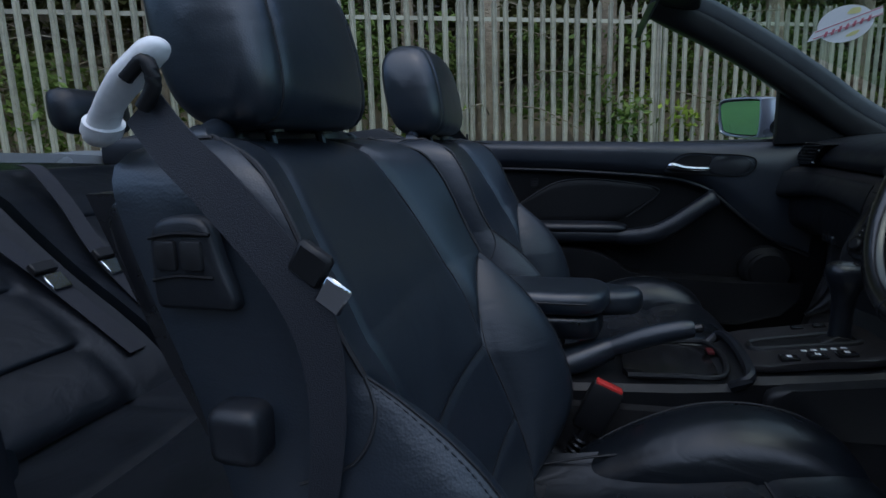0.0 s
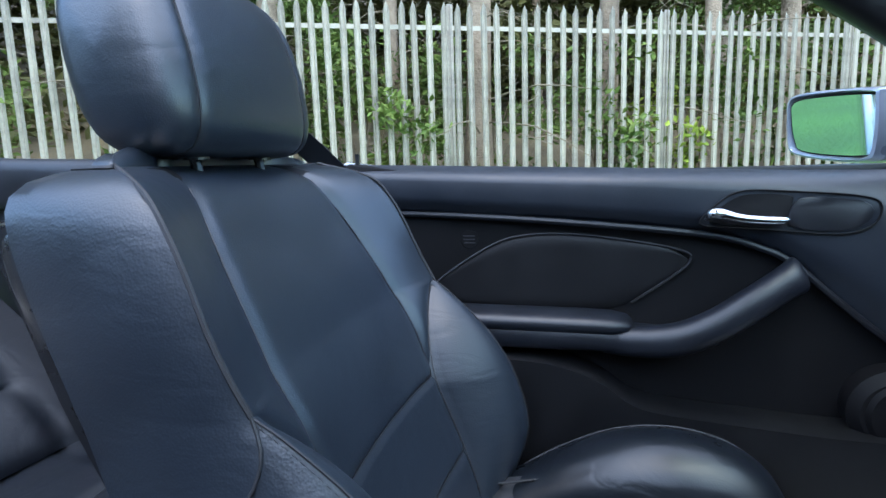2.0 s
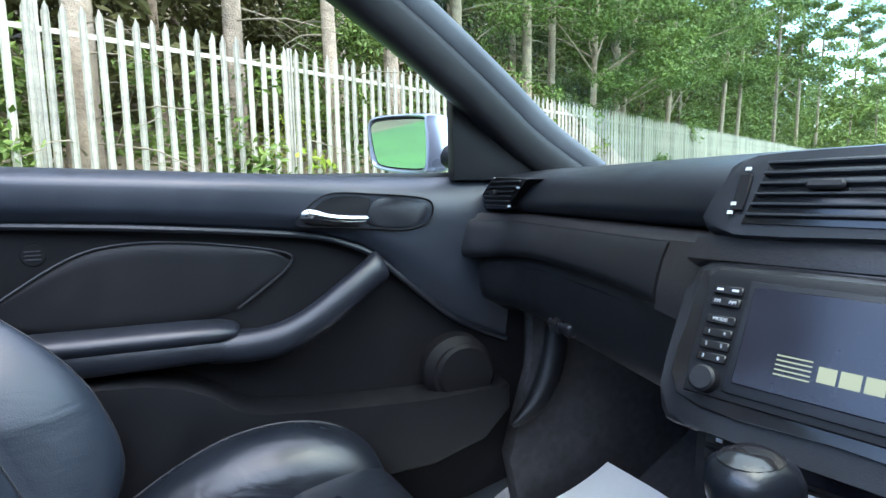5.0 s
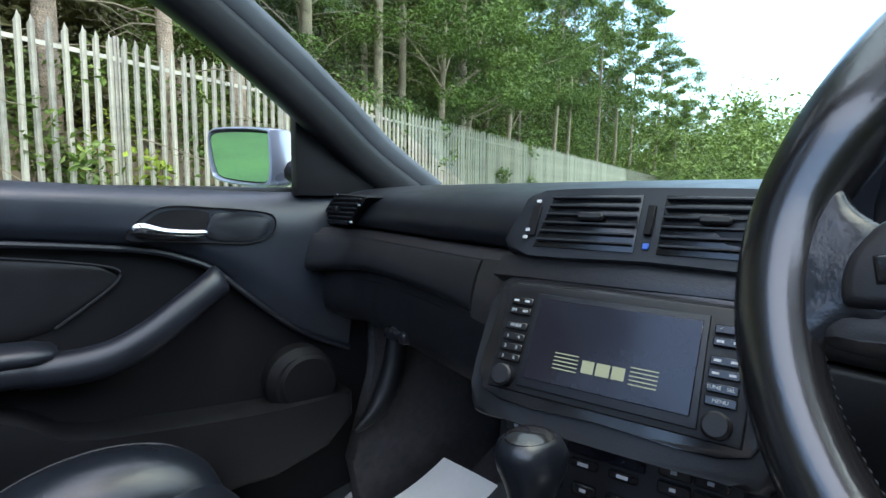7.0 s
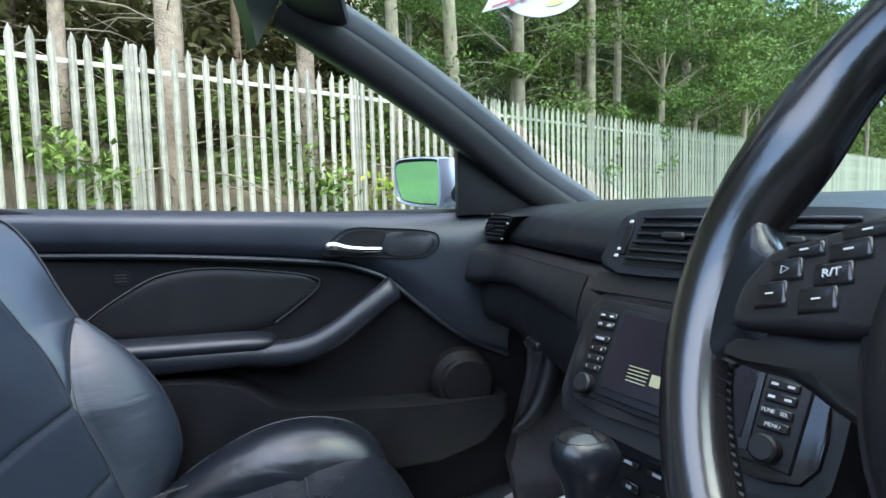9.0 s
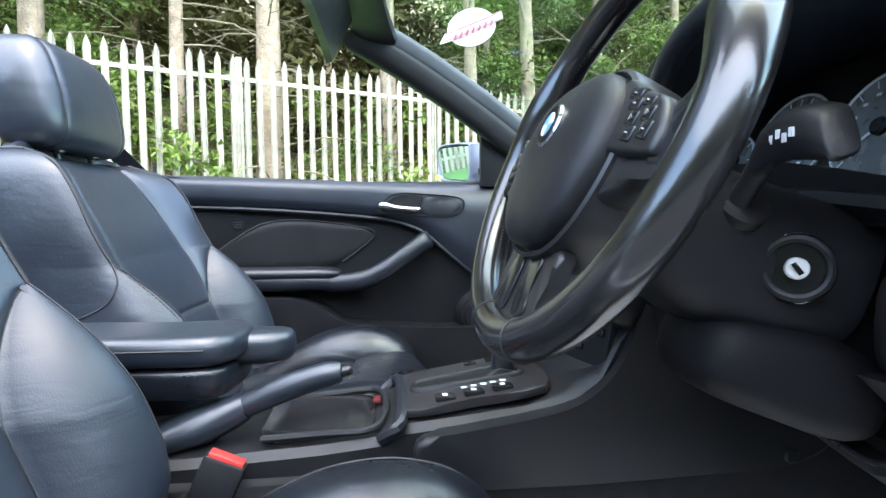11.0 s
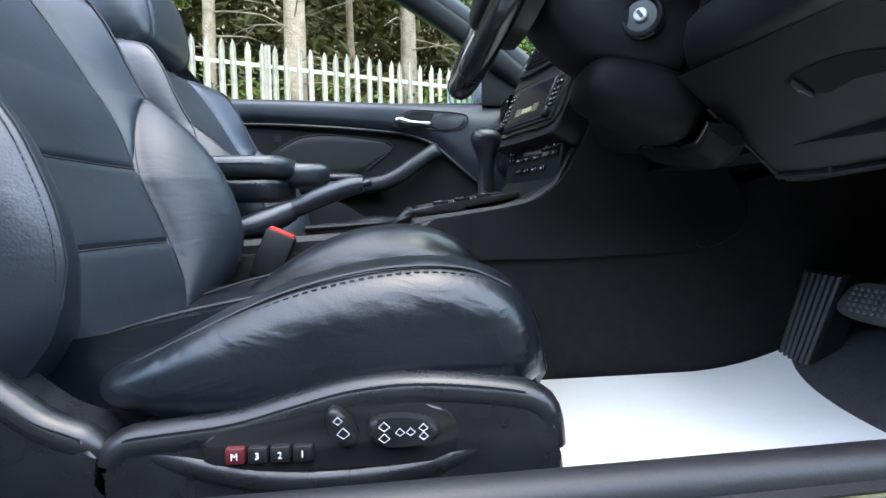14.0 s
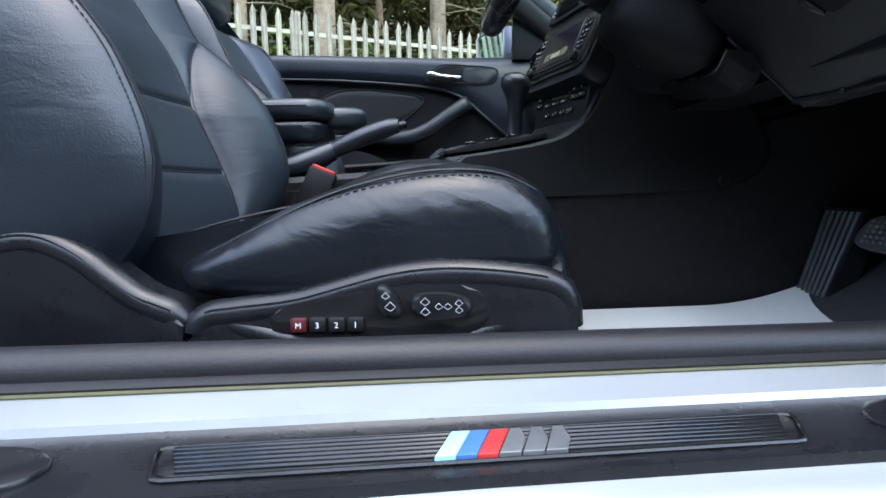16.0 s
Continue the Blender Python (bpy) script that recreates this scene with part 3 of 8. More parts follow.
# leafy edge of the wood along the far fence
cs = []
for k in range(330):
    p = along(random.uniform(12, 120), random.uniform(0.8, 7))
    cs.append((p.x, p.y, ground_z(p.x, p.y) + random.uniform(2.4, 7.5), random.uniform(0.7, 1.5)))
far = new("wood_edge", leaves_mesh("wood_edge", cs, (1.2, 1.2, 0.8), 100000, 0.095, LEAF))
tagged(far, "light green leafy edge of the wood along the fence", "woods", kind="stuff")
# woodland at the far end of the road, haze put into its leaf colour
cs = []
for k in range(360):
    p = along(45 + 130 * (k % 60 + random.random()) / 60, random.uniform(-16, 6))
    cs.append((p.x, p.y, ground_z(p.x, p.y) + 10 * random.random() ** 1.3, random.uniform(1.2, 2.4)))
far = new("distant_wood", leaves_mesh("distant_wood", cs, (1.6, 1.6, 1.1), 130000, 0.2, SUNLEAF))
tagged(far, "woodland at the far end of the road, sunlight in its pale green", "woods", kind="stuff")


def make_shade_hedge():
    """An unseen tall hedge added across the road, keeping low sky off the leather."""
    rs = random.Random(81)
    cs = [(rs.uniform(-26, 7), rs.uniform(-9.6, -8.4), rs.uniform(0.2, 4.6) ** 1.0, rs.uniform(0.7, 1.2)) for _ in range(420)]
    ob = new("hedge", leaves_mesh("hedge", cs, 0.8, 16000, 0.30, LEAF))
    tagged(ob, "unseen tall green hedge added across the road to darken reflections", "hedge", kind="stuff")


make_shade_hedge()

# ---- car shell ----
def make_shell():
    bm = B()
    prism(bm, [(-1.35, 0.27), (1.25, 0.27), (1.62, 0.50), (1.62, 0.47), (1.25, 0.23), (-1.35, 0.23)], -0.69, 0.66, "y", 0.003)
    solo("car_floor", bm, FLOORCARPET, "black carpeted car floor and footwell", "car floor", "structure")
    bm = B()
    prism(bm, [(1.60, 0.25), (1.66, 0.25), (1.66, 0.95), (1.40, 0.96), (1.38, 0.93), (1.58, 0.90)], -0.70, 0.74, "y", 0.003)
    solo("bulkhead", bm, FLOORCARPET, "dark bulkhead behind the dashboard", "car bulkhead", "structure")
    for ya, yb, x0 in ((0.690, 0.735, 1.02), (-0.705, -0.665, 1.44)):
        bm = B()
        prism(bm, [(x0 + 0.03, 0.25), (1.62, 0.25), (1.62, 0.93), (x0 + 0.05, 0.90), (x0 + 0.06, 0.60), (x0, 0.40)], ya, yb, "y", 0.006)
        solo("kick_panel", bm, FLOORCARPET, "dark carpeted side wall of the footwell", "side trim", "structure")
    # body outside: bonnet, wings, rear
    bm = B()
    def bonnet(u, v):
        x, y = 1.48 + 1.15 * u, -0.76 + 1.55 * v
        return V(x, y, 0.975 - 0.16 * u * u - 0.03 * (2 * v - 1) ** 2 - 0.01)
    slab(bm, bonnet, lambda u, v: bonnet(u, v) - V(0, 0, 0.02), 10, 12)
    car = root("car_body", (0.6, 0, 0.2), "silver convertible car body with its roof down", "car")
    part("bonnet", bm, SILVER, car)
    for side, y in (("l", 0.80), ("r", -0.77)):
        bm = B()
        x0 = 1.1 if side == "l" else 1.36
        prism(bm, outline([(x0, 0.90), (x0 + 0.3, 0.92), (2.6, 0.75), (2.7, 0.40), (2.2, 0.28), (x0, 0.24)], 4), y - 0.02, y + 0.02, "y", 0.008)
        part("front_wing", bm, SILVER, car)
        bm = B()
        prism(bm, outline([(-0.12, 0.93), (-0.9, 0.97), (-2.0, 0.93), (-2.1, 0.45), (-0.9, 0.25), (-0.12, 0.25)], 4), y - 0.01, y + 0.03, "y", 0.008)
        part("rear_wing", bm, SILVER, car)
    for x in (1.78, -0.98):
        for y, sg in ((0.70, 1), (-0.67, -1)):
            bm = B()
            loft(bm, [sup((x, y + sg * w, 0.325), (r, 0, 0), (0, 0, r), 36, 2) for w, r in ((-0.11, 0.27), (-0.10, 0.305), (-0.06, 0.313), (0.06, 0.313), (0.09, 0.305), (0.10, 0.25))])
            wheel = part("wheel", bm, RUBBER, car, "black rubber tyre")
            bm = B()
            disc(bm, (x, y + sg * 0.085, 0.325), (0, sg, 0), 0.215, 0.02, 32, 0.008)
            part("rim", bm, SILVER, wheel, "silver wheel disc")
    bm = B()
    def deck(u, v):
        x, y = -1.30 - 0.85 * u, -0.78 + 1.57 * v
        return V(x, y, 0.985 - 0.05 * u - 0.03 * (2 * v - 1) ** 2)
    slab(bm, deck, lambda u, v: deck(u, v) - V(0, 0, 0.03), 6, 10)
    part("boot_lid", bm, SILVER, car)
    # left door skin
    bm = B()
    prism(bm, outline([(-0.10, 0.93), (0.4, 0.925), (1.08, 0.91), (1.10, 0.5), (1.02, 0.25), (-0.10, 0.25)], 3), 0.785, 0.81, "y", 0.006)
    part("outer_door_skin", bm, SILVER, car)
    bm = B()
    box(bm, -0.06, 0.98, 0.745, 0.765, 0.925, 0.951, 0.006)
    part("window_seal", bm, RUBBER, car)
    return car


car = make_shell()


# ---- sill on the open side ----
PART = part

SHEAR = Matrix(((1, 0, 0, 0), (0.135, 1, 0, -0.135 * 0.75), (-0.026, 0, 1, 0.026 * 0.75), (0, 0, 0, 1)))


def make_sill():
    def part(name, bm, material, parent, label=""):
        bmesh.ops.transform(bm, matrix=SHEAR, verts=bm.verts)
        return PART(name, bm, material, parent, label)
    sill = root("door_sill", (0.6, -0.78, 0.25), "silver painted door sill with a black tread plate and rubber seal", "door sill")
    bm = B()
    prism(bm, [(-0.66, 0.24), (-0.672, 0.385), (-0.70, 0.392), (-0.738, 0.3915), (-0.770, 0.384), (-0.776, 0.369), (-0.846, 0.362), (-0.850, 0.371), (-0.875, 0.366), (-0.905, 0.335), (-0.915, 0.28), (-0.90, 0.2)], -0.35, 1.55, "x", 0.004)
    part("painted_sill", bm, SILVER, sill)
    bm = B()
    tube(bm, [(-0.35, -0.711, 0.400), (0.3, -0.711, 0.400), (0.9, -0.711, 0.400), (1.5, -0.711, 0.402)], 0.0185, 14, 4)
    part("rubber_seal", bm, RUBBER, sill)
    bm = B()
    prism(bm, [(-0.668, 0.34), (-0.672, 0.398), (-0.69, 0.405), (-0.722, 0.402), (-0.737, 0.395), (-0.737, 0.36)], -0.35, 1.5, "x", 0.003)
    part("seal_base", bm, RUBBER, sill)
    bm = B()
    prism(bm, outline([(0.20, -0.766), (0.7, -0.767), (1.22, -0.769), (1.25, -0.80), (1.23, -0.847), (0.7, -0.850), (0.22, -0.850), (0.18, -0.81)], 4), 0.360, 0.3785, "z", 0.004)
    plate = part("tread_plate", bm, SEATPLASTIC, sill, "black plastic tread plate with ribs")
    bm = B()
    prism(bm, [(0.519, -0.8005), (0.516, -0.805), (0.526, -0.830), (0.532, -0.8335), (0.894, -0.8345), (0.900, -0.831), (0.912, -0.806), (0.908, -0.801)], 0.3765, 0.3805, "z", 0.0015)
    part("rib_panel", bm, GLOSS, plate)
    for i in range(6):
        y = -0.8042 - i * 0.0052
        bm = B()
        box(bm, 0.523 + 0.0025 * i, 0.903 - 0.0025 * i, y - 0.0017, y + 0.0017, 0.3795, 0.3826, 0.001, 1)
        part("rib", bm, GLOSS, plate)
    bm = B()
    tube(bm, [(0.519, -0.7990, 0.3800), (0.909, -0.7990, 0.3800), (0.9135, -0.8012, 0.3800), (0.9145, -0.8055, 0.3800), (0.903, -0.8325, 0.3800), (0.899, -0.8360, 0.3800), (0.894, -0.8370, 0.3800), (0.531, -0.8365, 0.3800), (0.526, -0.8345, 0.3800), (0.5235, -0.8310, 0.3800), (0.5135, -0.8055, 0.3800), (0.5145, -0.8010, 0.3800)], 0.0016, 6, 1, True)
    part("panel_frame", bm, GLOSS, plate)
    for i, (a, col) in enumerate(((0.673, (0.30, 0.62, 0.68)), (0.685, (0.05, 0.14, 0.36)), (0.697, (0.50, 0.03, 0.03)))):
        bm = B()
        prism(bm, [(a, -0.8365), (a + 0.0115, -0.8365), (a + 0.0215, -0.806), (a + 0.010, -0.806)], 0.380, 0.3842, "z", 0.0006)
        part("colour_stripe", bm, mat("stripe_paint", col, 0.35, bump=0.02, var=0.05), plate)
    grey = mat("emblem_grey", (0.15, 0.155, 0.16), 0.3, 0.4, bump=0.02)
    for a in (0.7095, 0.7230, 0.7365):
        bm = B()
        prism(bm, [(a, -0.8365), (a + 0.0125, -0.8365), (a + 0.0175, -0.822), (a + 0.0165, -0.806), (a + 0.0100, -0.806)], 0.380, 0.3842, "z", 0.0006)
        part("grey_emblem", bm, grey, plate)
    bm = B()
    tube(bm, [(-0.35, -0.739, 0.3925), (0.5, -0.739, 0.3925), (1.5, -0.739, 0.3925)], 0.0016, 6, 3)
    part("seal_edge", bm, mat("olive_sealant", (0.07, 0.068, 0.025), 0.5), sill, "thin olive sealant line")
    for a in (0.405, 1.10):
        bm = B()
        prism(bm, outline([(a - 0.12, -0.790), (a, -0.788), (a + 0.045, -0.797), (a + 0.06, -0.820), (a + 0.03, -0.842), (a - 0.12, -0.842)], 4), 0.3765, 0.3820, "z", 0.002)
        part("end_pad", bm, SEATPLASTIC, plate)


make_sill()


# ---- front seats ----
def make_seat():
    Y = 0.362
    seat = root("front_seat", (0.45, Y, 0.27), "black leather passenger sports seat with headrest and piping", "car seat", "front seats")

    # backrest: panels between the seams, each with its edges turned in
    KEYS = [(0.455, 0.335, 0.340, 0.130, 0.335, 0.225, 0.278, 0.250, 0.16, 0.240),
            (0.50, 0.325, 0.334, 0.140, 0.372, 0.232, 0.298, 0.264, 0.15, 0.246),
            (0.57, 0.297, 0.307, 0.150, 0.388, 0.236, 0.308, 0.272, 0.14, 0.250),
            (0.65, 0.262, 0.272, 0.156, 0.366, 0.236, 0.288, 0.272, 0.12, 0.252),
            (0.70, 0.243, 0.252, 0.159, 0.337, 0.236, 0.262, 0.270, 0.108, 0.252),
            (0.740, 0.228, 0.236, 0.161, 0.301, 0.239, 0.222, 0.264, 0.094, 0.250),
            (0.770, 0.211, 0.219, 0.161, 0.266, 0.243, 0.198, 0.260, 0.086, 0.251),
            (0.785, 0.201, 0.209, 0.160, 0.246, 0.246, 0.183, 0.258, 0.081, 0.252),
            (0.79, 0.198, 0.206, 0.159, 0.239, 0.247, 0.18, 0.258, 0.08, 0.252),
            (0.84, 0.172, 0.180, 0.152, 0.213, 0.247, 0.145, 0.257, 0.06, 0.251),
            (0.885, 0.145, 0.153, 0.143, 0.194, 0.243, 0.12, 0.253, 0.04, 0.247),
            (0.925, 0.121, 0.130, 0.132, 0.173, 0.237, 0.10, 0.247, 0.024, 0.241),
            (0.945, 0.107, 0.116, 0.125, 0.157, 0.231, 0.095, 0.241, 0.018, 0.235),
            (0.958, 0.094, 0.102, 0.119, 0.141, 0.222, 0.09, 0.232, 0.018, 0.226),
            (0.967, 0.079, 0.085, 0.112, 0.120, 0.208, 0.085, 0.218, 0.024, 0.212),
            (0.973, 0.060, 0.064, 0.103, 0.092, 0.189, 0.075, 0.199, 0.038, 0.193),
            (0.976, 0.046, 0.048, 0.092, 0.060, 0.166, 0.056, 0.175, 0.040, 0.169)]
    CROSS = (0.668, 0.560)                 # seams across the centre panel
    ZJ, ZM = 0.790, 0.655                  # the bolster starts at ZJ; its seam meets the centre panel's at ZM
    ZS = sorted({round(0.455 + 0.521 * i / 46, 4) for i in range(47)} | {round(c + d, 4) for c in CROSS for d in (-0.007, -0.003, 0, 0.003, 0.007)} | {ZJ, ZM, 0.788, 0.785, 0.780, 0.971, 0.974})

    def seam_y(z, yr, yp):
        f = min(1, max(0, (z - ZM) / (ZJ - ZM)))
        return yr + (yp - yr) * (0.35 * f + 0.65 * f ** 2.2)

    def columns(z, sg):
        c, xr, yr, xp, yp, xs, ys, xq, yq = interp(KEYS, z)
        dip = sum(0.0042 * math.exp(-((z - q) / 0.0042) ** 2) for q in CROSS)
        mid = []
        for k in range(12):
            f = 1 - (1 - k / 11) ** 1.7
            mid.append(V(c + (xr - c) * f * f - dip - 0.005 * math.exp(-((1 - f) * yr / 0.008) ** 2), Y + sg * yr * f, z))
        edge, yb = (xp, yp) if z >= ZJ else (xr + 0.036, 0.246), yp if z >= ZJ else seam_y(z, yr, yp)
        def base(y):
            f = max(0, (y - yr) / max(1e-4, edge[1] - yr))
            return xr + (edge[0] - xr) * (0.55 * f + 0.45 * f * f)
        wing = []
        for k in range(11):
            f = 0.5 - 0.5 * math.cos(math.pi * k / 10)
            y = yr + (yb - yr) * f
            puff = 0.006 * math.sin(math.pi * f) * min(1, (yb - yr) / 0.06) - 0.005 * math.exp(-((y - yr) / 0.008) ** 2) - (0.004 * math.exp(-((yb - y) / 0.008) ** 2) if z < ZJ else 0)
            wing.append(V(base(y) + puff, Y + sg * y, z))
        xb = base(yb) - 0.004
        bol = []
        for k in range(13):
            f = k / 12 * math.pi / 2
            bol.append(V(xb + (xp - xb) * math.sin(f) ** 0.95, Y + sg * (yb + (yp - yb) * (1 - math.cos(f)) ** 0.78), z))
        pts = [V(xp, Y + sg * yp, z)]
        for k in range(1, 9):
            t = k / 8
            pts.append(V((1 - t) ** 2 * xp + 2 * t * (1 - t) * (xs + 0.03) + t * t * xq, Y + sg * ((1 - t) ** 2 * yp + 2 * t * (1 - t) * (2 * ys - (yp + yq) / 2) + t * t * yq), z))
        return mid, wing, bol, pts

    def strip(rows):
        """Rows of points, with both long edges turned in."""
        out = []
        for r in rows:
            inn = V(0.06, Y, r[0].z)
            def tuck(p):
                return p + (inn - p).normalized() * 0.012
            out.append([tuck(r[0])] + r + [tuck(r[-1])])
        bm = B()
        loft(bm, out, False, False)
        return bm

    mids = []
    for z in ZS:
        l, r = columns(z, -1)[0], columns(z, 1)[0]
        mids.append(l[::-1] + r[1:])
    iu = ZS.index(CROSS[0])
    back = part("backrest", strip(mids[iu:]), LEATHER, seat, "black leather centre panel", 60)
    il = ZS.index(CROSS[1])
    part("lumbar_panel", strip(mids[il:iu + 1]), LEATHER, seat, "", 60)
    part("lower_panel", strip(mids[:il + 1]), LEATHER, seat, "", 60)
    # rounded top between the two shoulders
    l, r = columns(ZS[-1], -1), columns(ZS[-1], 1)
    line = l[3][::-1] + l[1][::-1][1:] + l[0][::-1][1:] + r[0][1:] + r[1][1:] + r[3][1:]
    bm = B()
    rows = []
    for k in range(8):
        f = k / 7
        rows.append([p.lerp(V(0.035, Y + (p.y - Y) * 0.8, p.z), 1 - math.cos(f * math.pi / 2)) + V(0, 0, 0.030 * math.sin(f * math.pi / 2) * max(0, 1 - ((p.y - Y) / 0.2) ** 4) - 0.001) for p in line])
    loft(bm, rows, False, False)
    part("backrest_top", bm, LEATHER, seat, "", 60)
    # dark core behind the seams
    rings = []
    for z in ZS[::2]:
        l, r = columns(z, -1), columns(z, 1)
        cont = l[3][::-1] + l[1][::-1] + l[0][::-1][1:] + r[0][1:] + r[1] + r[3]
        n = len(cont)
        if z < 0.95:     # straight behind the bolster's crest
            for a, b in ((4, 19), (n - 20, n - 5)):
                for i in range(a + 1, b):
                    cont[i] = cont[a].lerp(cont[b], (i - a) / (b - a))
        rings.append([p + (V(0.04, Y, z) - p).normalized() * 0.013 for p in cont])
    bm = B()
    loft(bm, rings)
    part("backrest_core", bm, DARKTRIM, seat)
    for q in CROSS:
        bm = B()
        tube(bm, [p + V(0.0006, 0, 0) for p in mids[ZS.index(q)][1:-1:2]], 0.0012, 5, 1)
        part("seam", bm, PIPING, back)
    jz, jm = ZS.index(ZJ), ZS.index(ZM)
    for sg in (-1, 1):
        cols = [columns(z, sg) for z in ZS]
        wing = part("wing", strip([c[1] for c in cols[jm:]]), LEATHER, seat, "", 60)
        bol = part("bolster", strip([c[2] for c in cols[:jz + 1]]), BOLSTER, seat, "rounded leather side bolster", 60)
        part("bolster_side", strip([c[3] for c in cols[:jz + 1]]), SIDELEATHER, seat, "grained side bolster", 60)
        side = part("shoulder_side", strip([c[3] for c in cols[jz:]]), SIDELEATHER, seat, "", 60)
        bm = B()
        tube(bm, [c[3][0] + V(0.0012, sg * 0.0008, 0) for c in cols[jz:-4:3]] + [cols[-2][3][k] + V(0, sg * 0.001, 0.001) for k in (1, 3, 5, 8)], 0.0024, 6, 4)
        part("piping", bm, PIPING, wing)
        bm = B()
        tube(bm, [c[1][0] + V(0.0005, 0, 0) for c in cols[jm:-1:4]], 0.0012, 5, 3)
        part("seam", bm, PIPING, wing)
        bm = B()
        tube(bm, [c[2][0] + V(0.0005, 0, 0) for c in cols[4:jz + 1:3]] + [cols[jz][2][0]], 0.0012, 5, 3)
        part("bolster_seam", bm, PIPING, bol)
        bm = B()
        tube(bm, [c[3][0] + V(0.0006, sg * 0.0006, 0) for c in cols[6:jz + 1:3]] + [cols[jz][3][0]], 0.0012, 5, 3)
        part("crest_seam", bm, PIPING, bol)
        bm = B()
        for p, q in zip(cols[8:jz - 1], cols[9:jz]):
            for f in (0.0, 0.5):
                a, b = p[3][0].lerp(p[3][1], 0.35).lerp(q[3][0].lerp(q[3][1], 0.35), f), p[3][0].lerp(p[3][1], 0.35).lerp(q[3][0].lerp(q[3][1], 0.35), f + 0.3)
                o = V(0.0009, sg * 0.0009, 0)
                tube(bm, [a + o, b + o], 0.0007, 4, 1)
        tagged(part("stitching", bm, STITCH, bol), kind="stuff")
        bm = B()
        tube(bm, [cols[jz][3][0] + V(0.001, sg * 0.001, 0), cols[jz - 6][3][2] + V(0.001, sg * 0.001, 0), cols[jz - 9][3][4] + V(0, sg * 0.001, 0), cols[jz - 11][3][6] + V(0, sg * 0.001, 0)], 0.0015, 6, 4)
        part("seam", bm, PIPING, side)
        # side panel of the shell
        bm = B()
        prism(bm, outline([(0.02, 0.925), (0.055, 0.905), (0.085, 0.88), (0.13, 0.79), (0.165, 0.70), (0.20, 0.58), (0.22, 0.48), (0.215, 0.45), (0.195, 0.50), (0.125, 0.63), (0.088, 0.72), (0.015, 0.88)], 3), Y + sg * 0.214, Y + sg * 0.240, "y", 0.005)
        part("shell_side", bm, SEATPLASTIC, seat)
    # back shell
    bm = B()
    def shell(u, v):
        z = 0.42 + 0.51 * v
        s = 2 * u - 1
        return V(0.050 - (z - 0.80) * 0.52 - 0.022 * (1 - abs(s) ** 3), Y + s * (0.245 - 0.05 * max(0, v - 0.7)), z)
    slab(bm, lambda u, v: shell(u, v) + V(0.05, 0, 0), shell, 16, 14)
    part("back_shell", bm, SEATPLASTIC, seat, "black leather-covered back shell", 60)

    # headrest: a broad front band between two padded cheeks
    def head_ring(s, grow=1.0):
        t = min(1, max(0, abs(s) - 0.70) / 0.30)
        f = max(0.05, (1 - 0.20 * t ** 1.6) * (1 - t ** 7) ** 0.42) * grow
        out = []
        for k in range(30):
            a = 2 * math.pi * k / 30
            ca, sa = math.cos(a), math.sin(a)
            dx = math.copysign(abs(ca) ** 0.62, ca) * 0.064 * f
            dz = math.copysign(abs(sa) ** 0.60, sa) * 0.102 * f
            up = max(0, dz / 0.102)
            y = 0.004 + 0.147 * s * (1 - 0.20 * up ** 3.2)
            lip = 0.003 * math.exp(-((abs(s) - 0.70) / 0.03) ** 2)
            out.append(V(0.044 - 0.010 * s * s - 0.17 * dz + dx * (1 - 0.12 * up - lip / 0.064), Y + y, 1.086 + dz * (1 - lip / 0.102)))
        return out
    ss = sorted({-1 + 2 * i / 32 for i in range(33)} | {g * v for g in (-1, 1) for v in (0.68, 0.70, 0.72, 0.96, 0.985)})
    bm = B()
    loft(bm, [head_ring(q) for q in ss])
    head = part("headrest", bm, LEATHER, seat, "padded black leather headrest", 60)
    for q in (-0.70, 0.70):
        bm = B()
        tube(bm, head_ring(q, 1.004), 0.0013, 5, 1, True, up=(0, 1, 0))
        part("headrest_seam", bm, PIPING, head)
    for s in (-0.06, 0.06):
        bm = B()
        tube(bm, [(0.075, Y + s, 0.93), (0.062, Y + s, 0.99)], 0.006, 8, 1)
        part("headrest_post", bm, SEATPLASTIC, head)
        bm = B()
        disc(bm, (0.066, Y + s, 0.982), (0, 0, 1), 0.014, 0.008, 18, 0.003)
        part("post_collar", bm, SEATPLASTIC, head)
    # cushion
    n_before = set(seat.children_recursive)

    def cush(u, v):
        x = 0.30 + 0.54 * u
        s = 2 * v - 1
        w = 0.180
        z = interp([(0.30, 0.455), (0.42, 0.470), (0.55, 0.496), (0.65, 0.518), (0.74, 0.533), (0.79, 0.527), (0.82, 0.502), (0.836, 0.465), (0.84, 0.43)], x)[0]
        z += 0.022 * max(0, (abs(s) - 0.55) / 0.45) ** 1.5 * (1 if x < 0.72 else max(0, 1 - (x - 0.72) / 0.08)) - 0.006 * (1 - s * s)
        z -= 0.008 * math.exp(-((x - 0.655) / 0.010) ** 2)
        x -= 0.035 * abs(s) ** 3 * max(0, u - 0.6) / 0.4
        return V(x, Y + s * w, z)

    bm = B()
    slab(bm, cush, lambda u, v: V(min(cush(u, v).x, 0.80), cush(u, v).y, 0.40), 60, 24)
    cu = part("cushion", bm, CREASED, seat, "black leather seat cushion with a cross seam", 60)
    bm = B()
    tube(bm, [cush((0.655 - 0.30) / 0.54 + 0.02 * (1 - (2 * i / 10 - 1) ** 2), i / 10) + V(0, 0, 0.001) for i in range(11)], 0.0022, 5, 2)
    part("seam", bm, PIPING, cu)
    for sg in (-1, 1):
        bm = B()
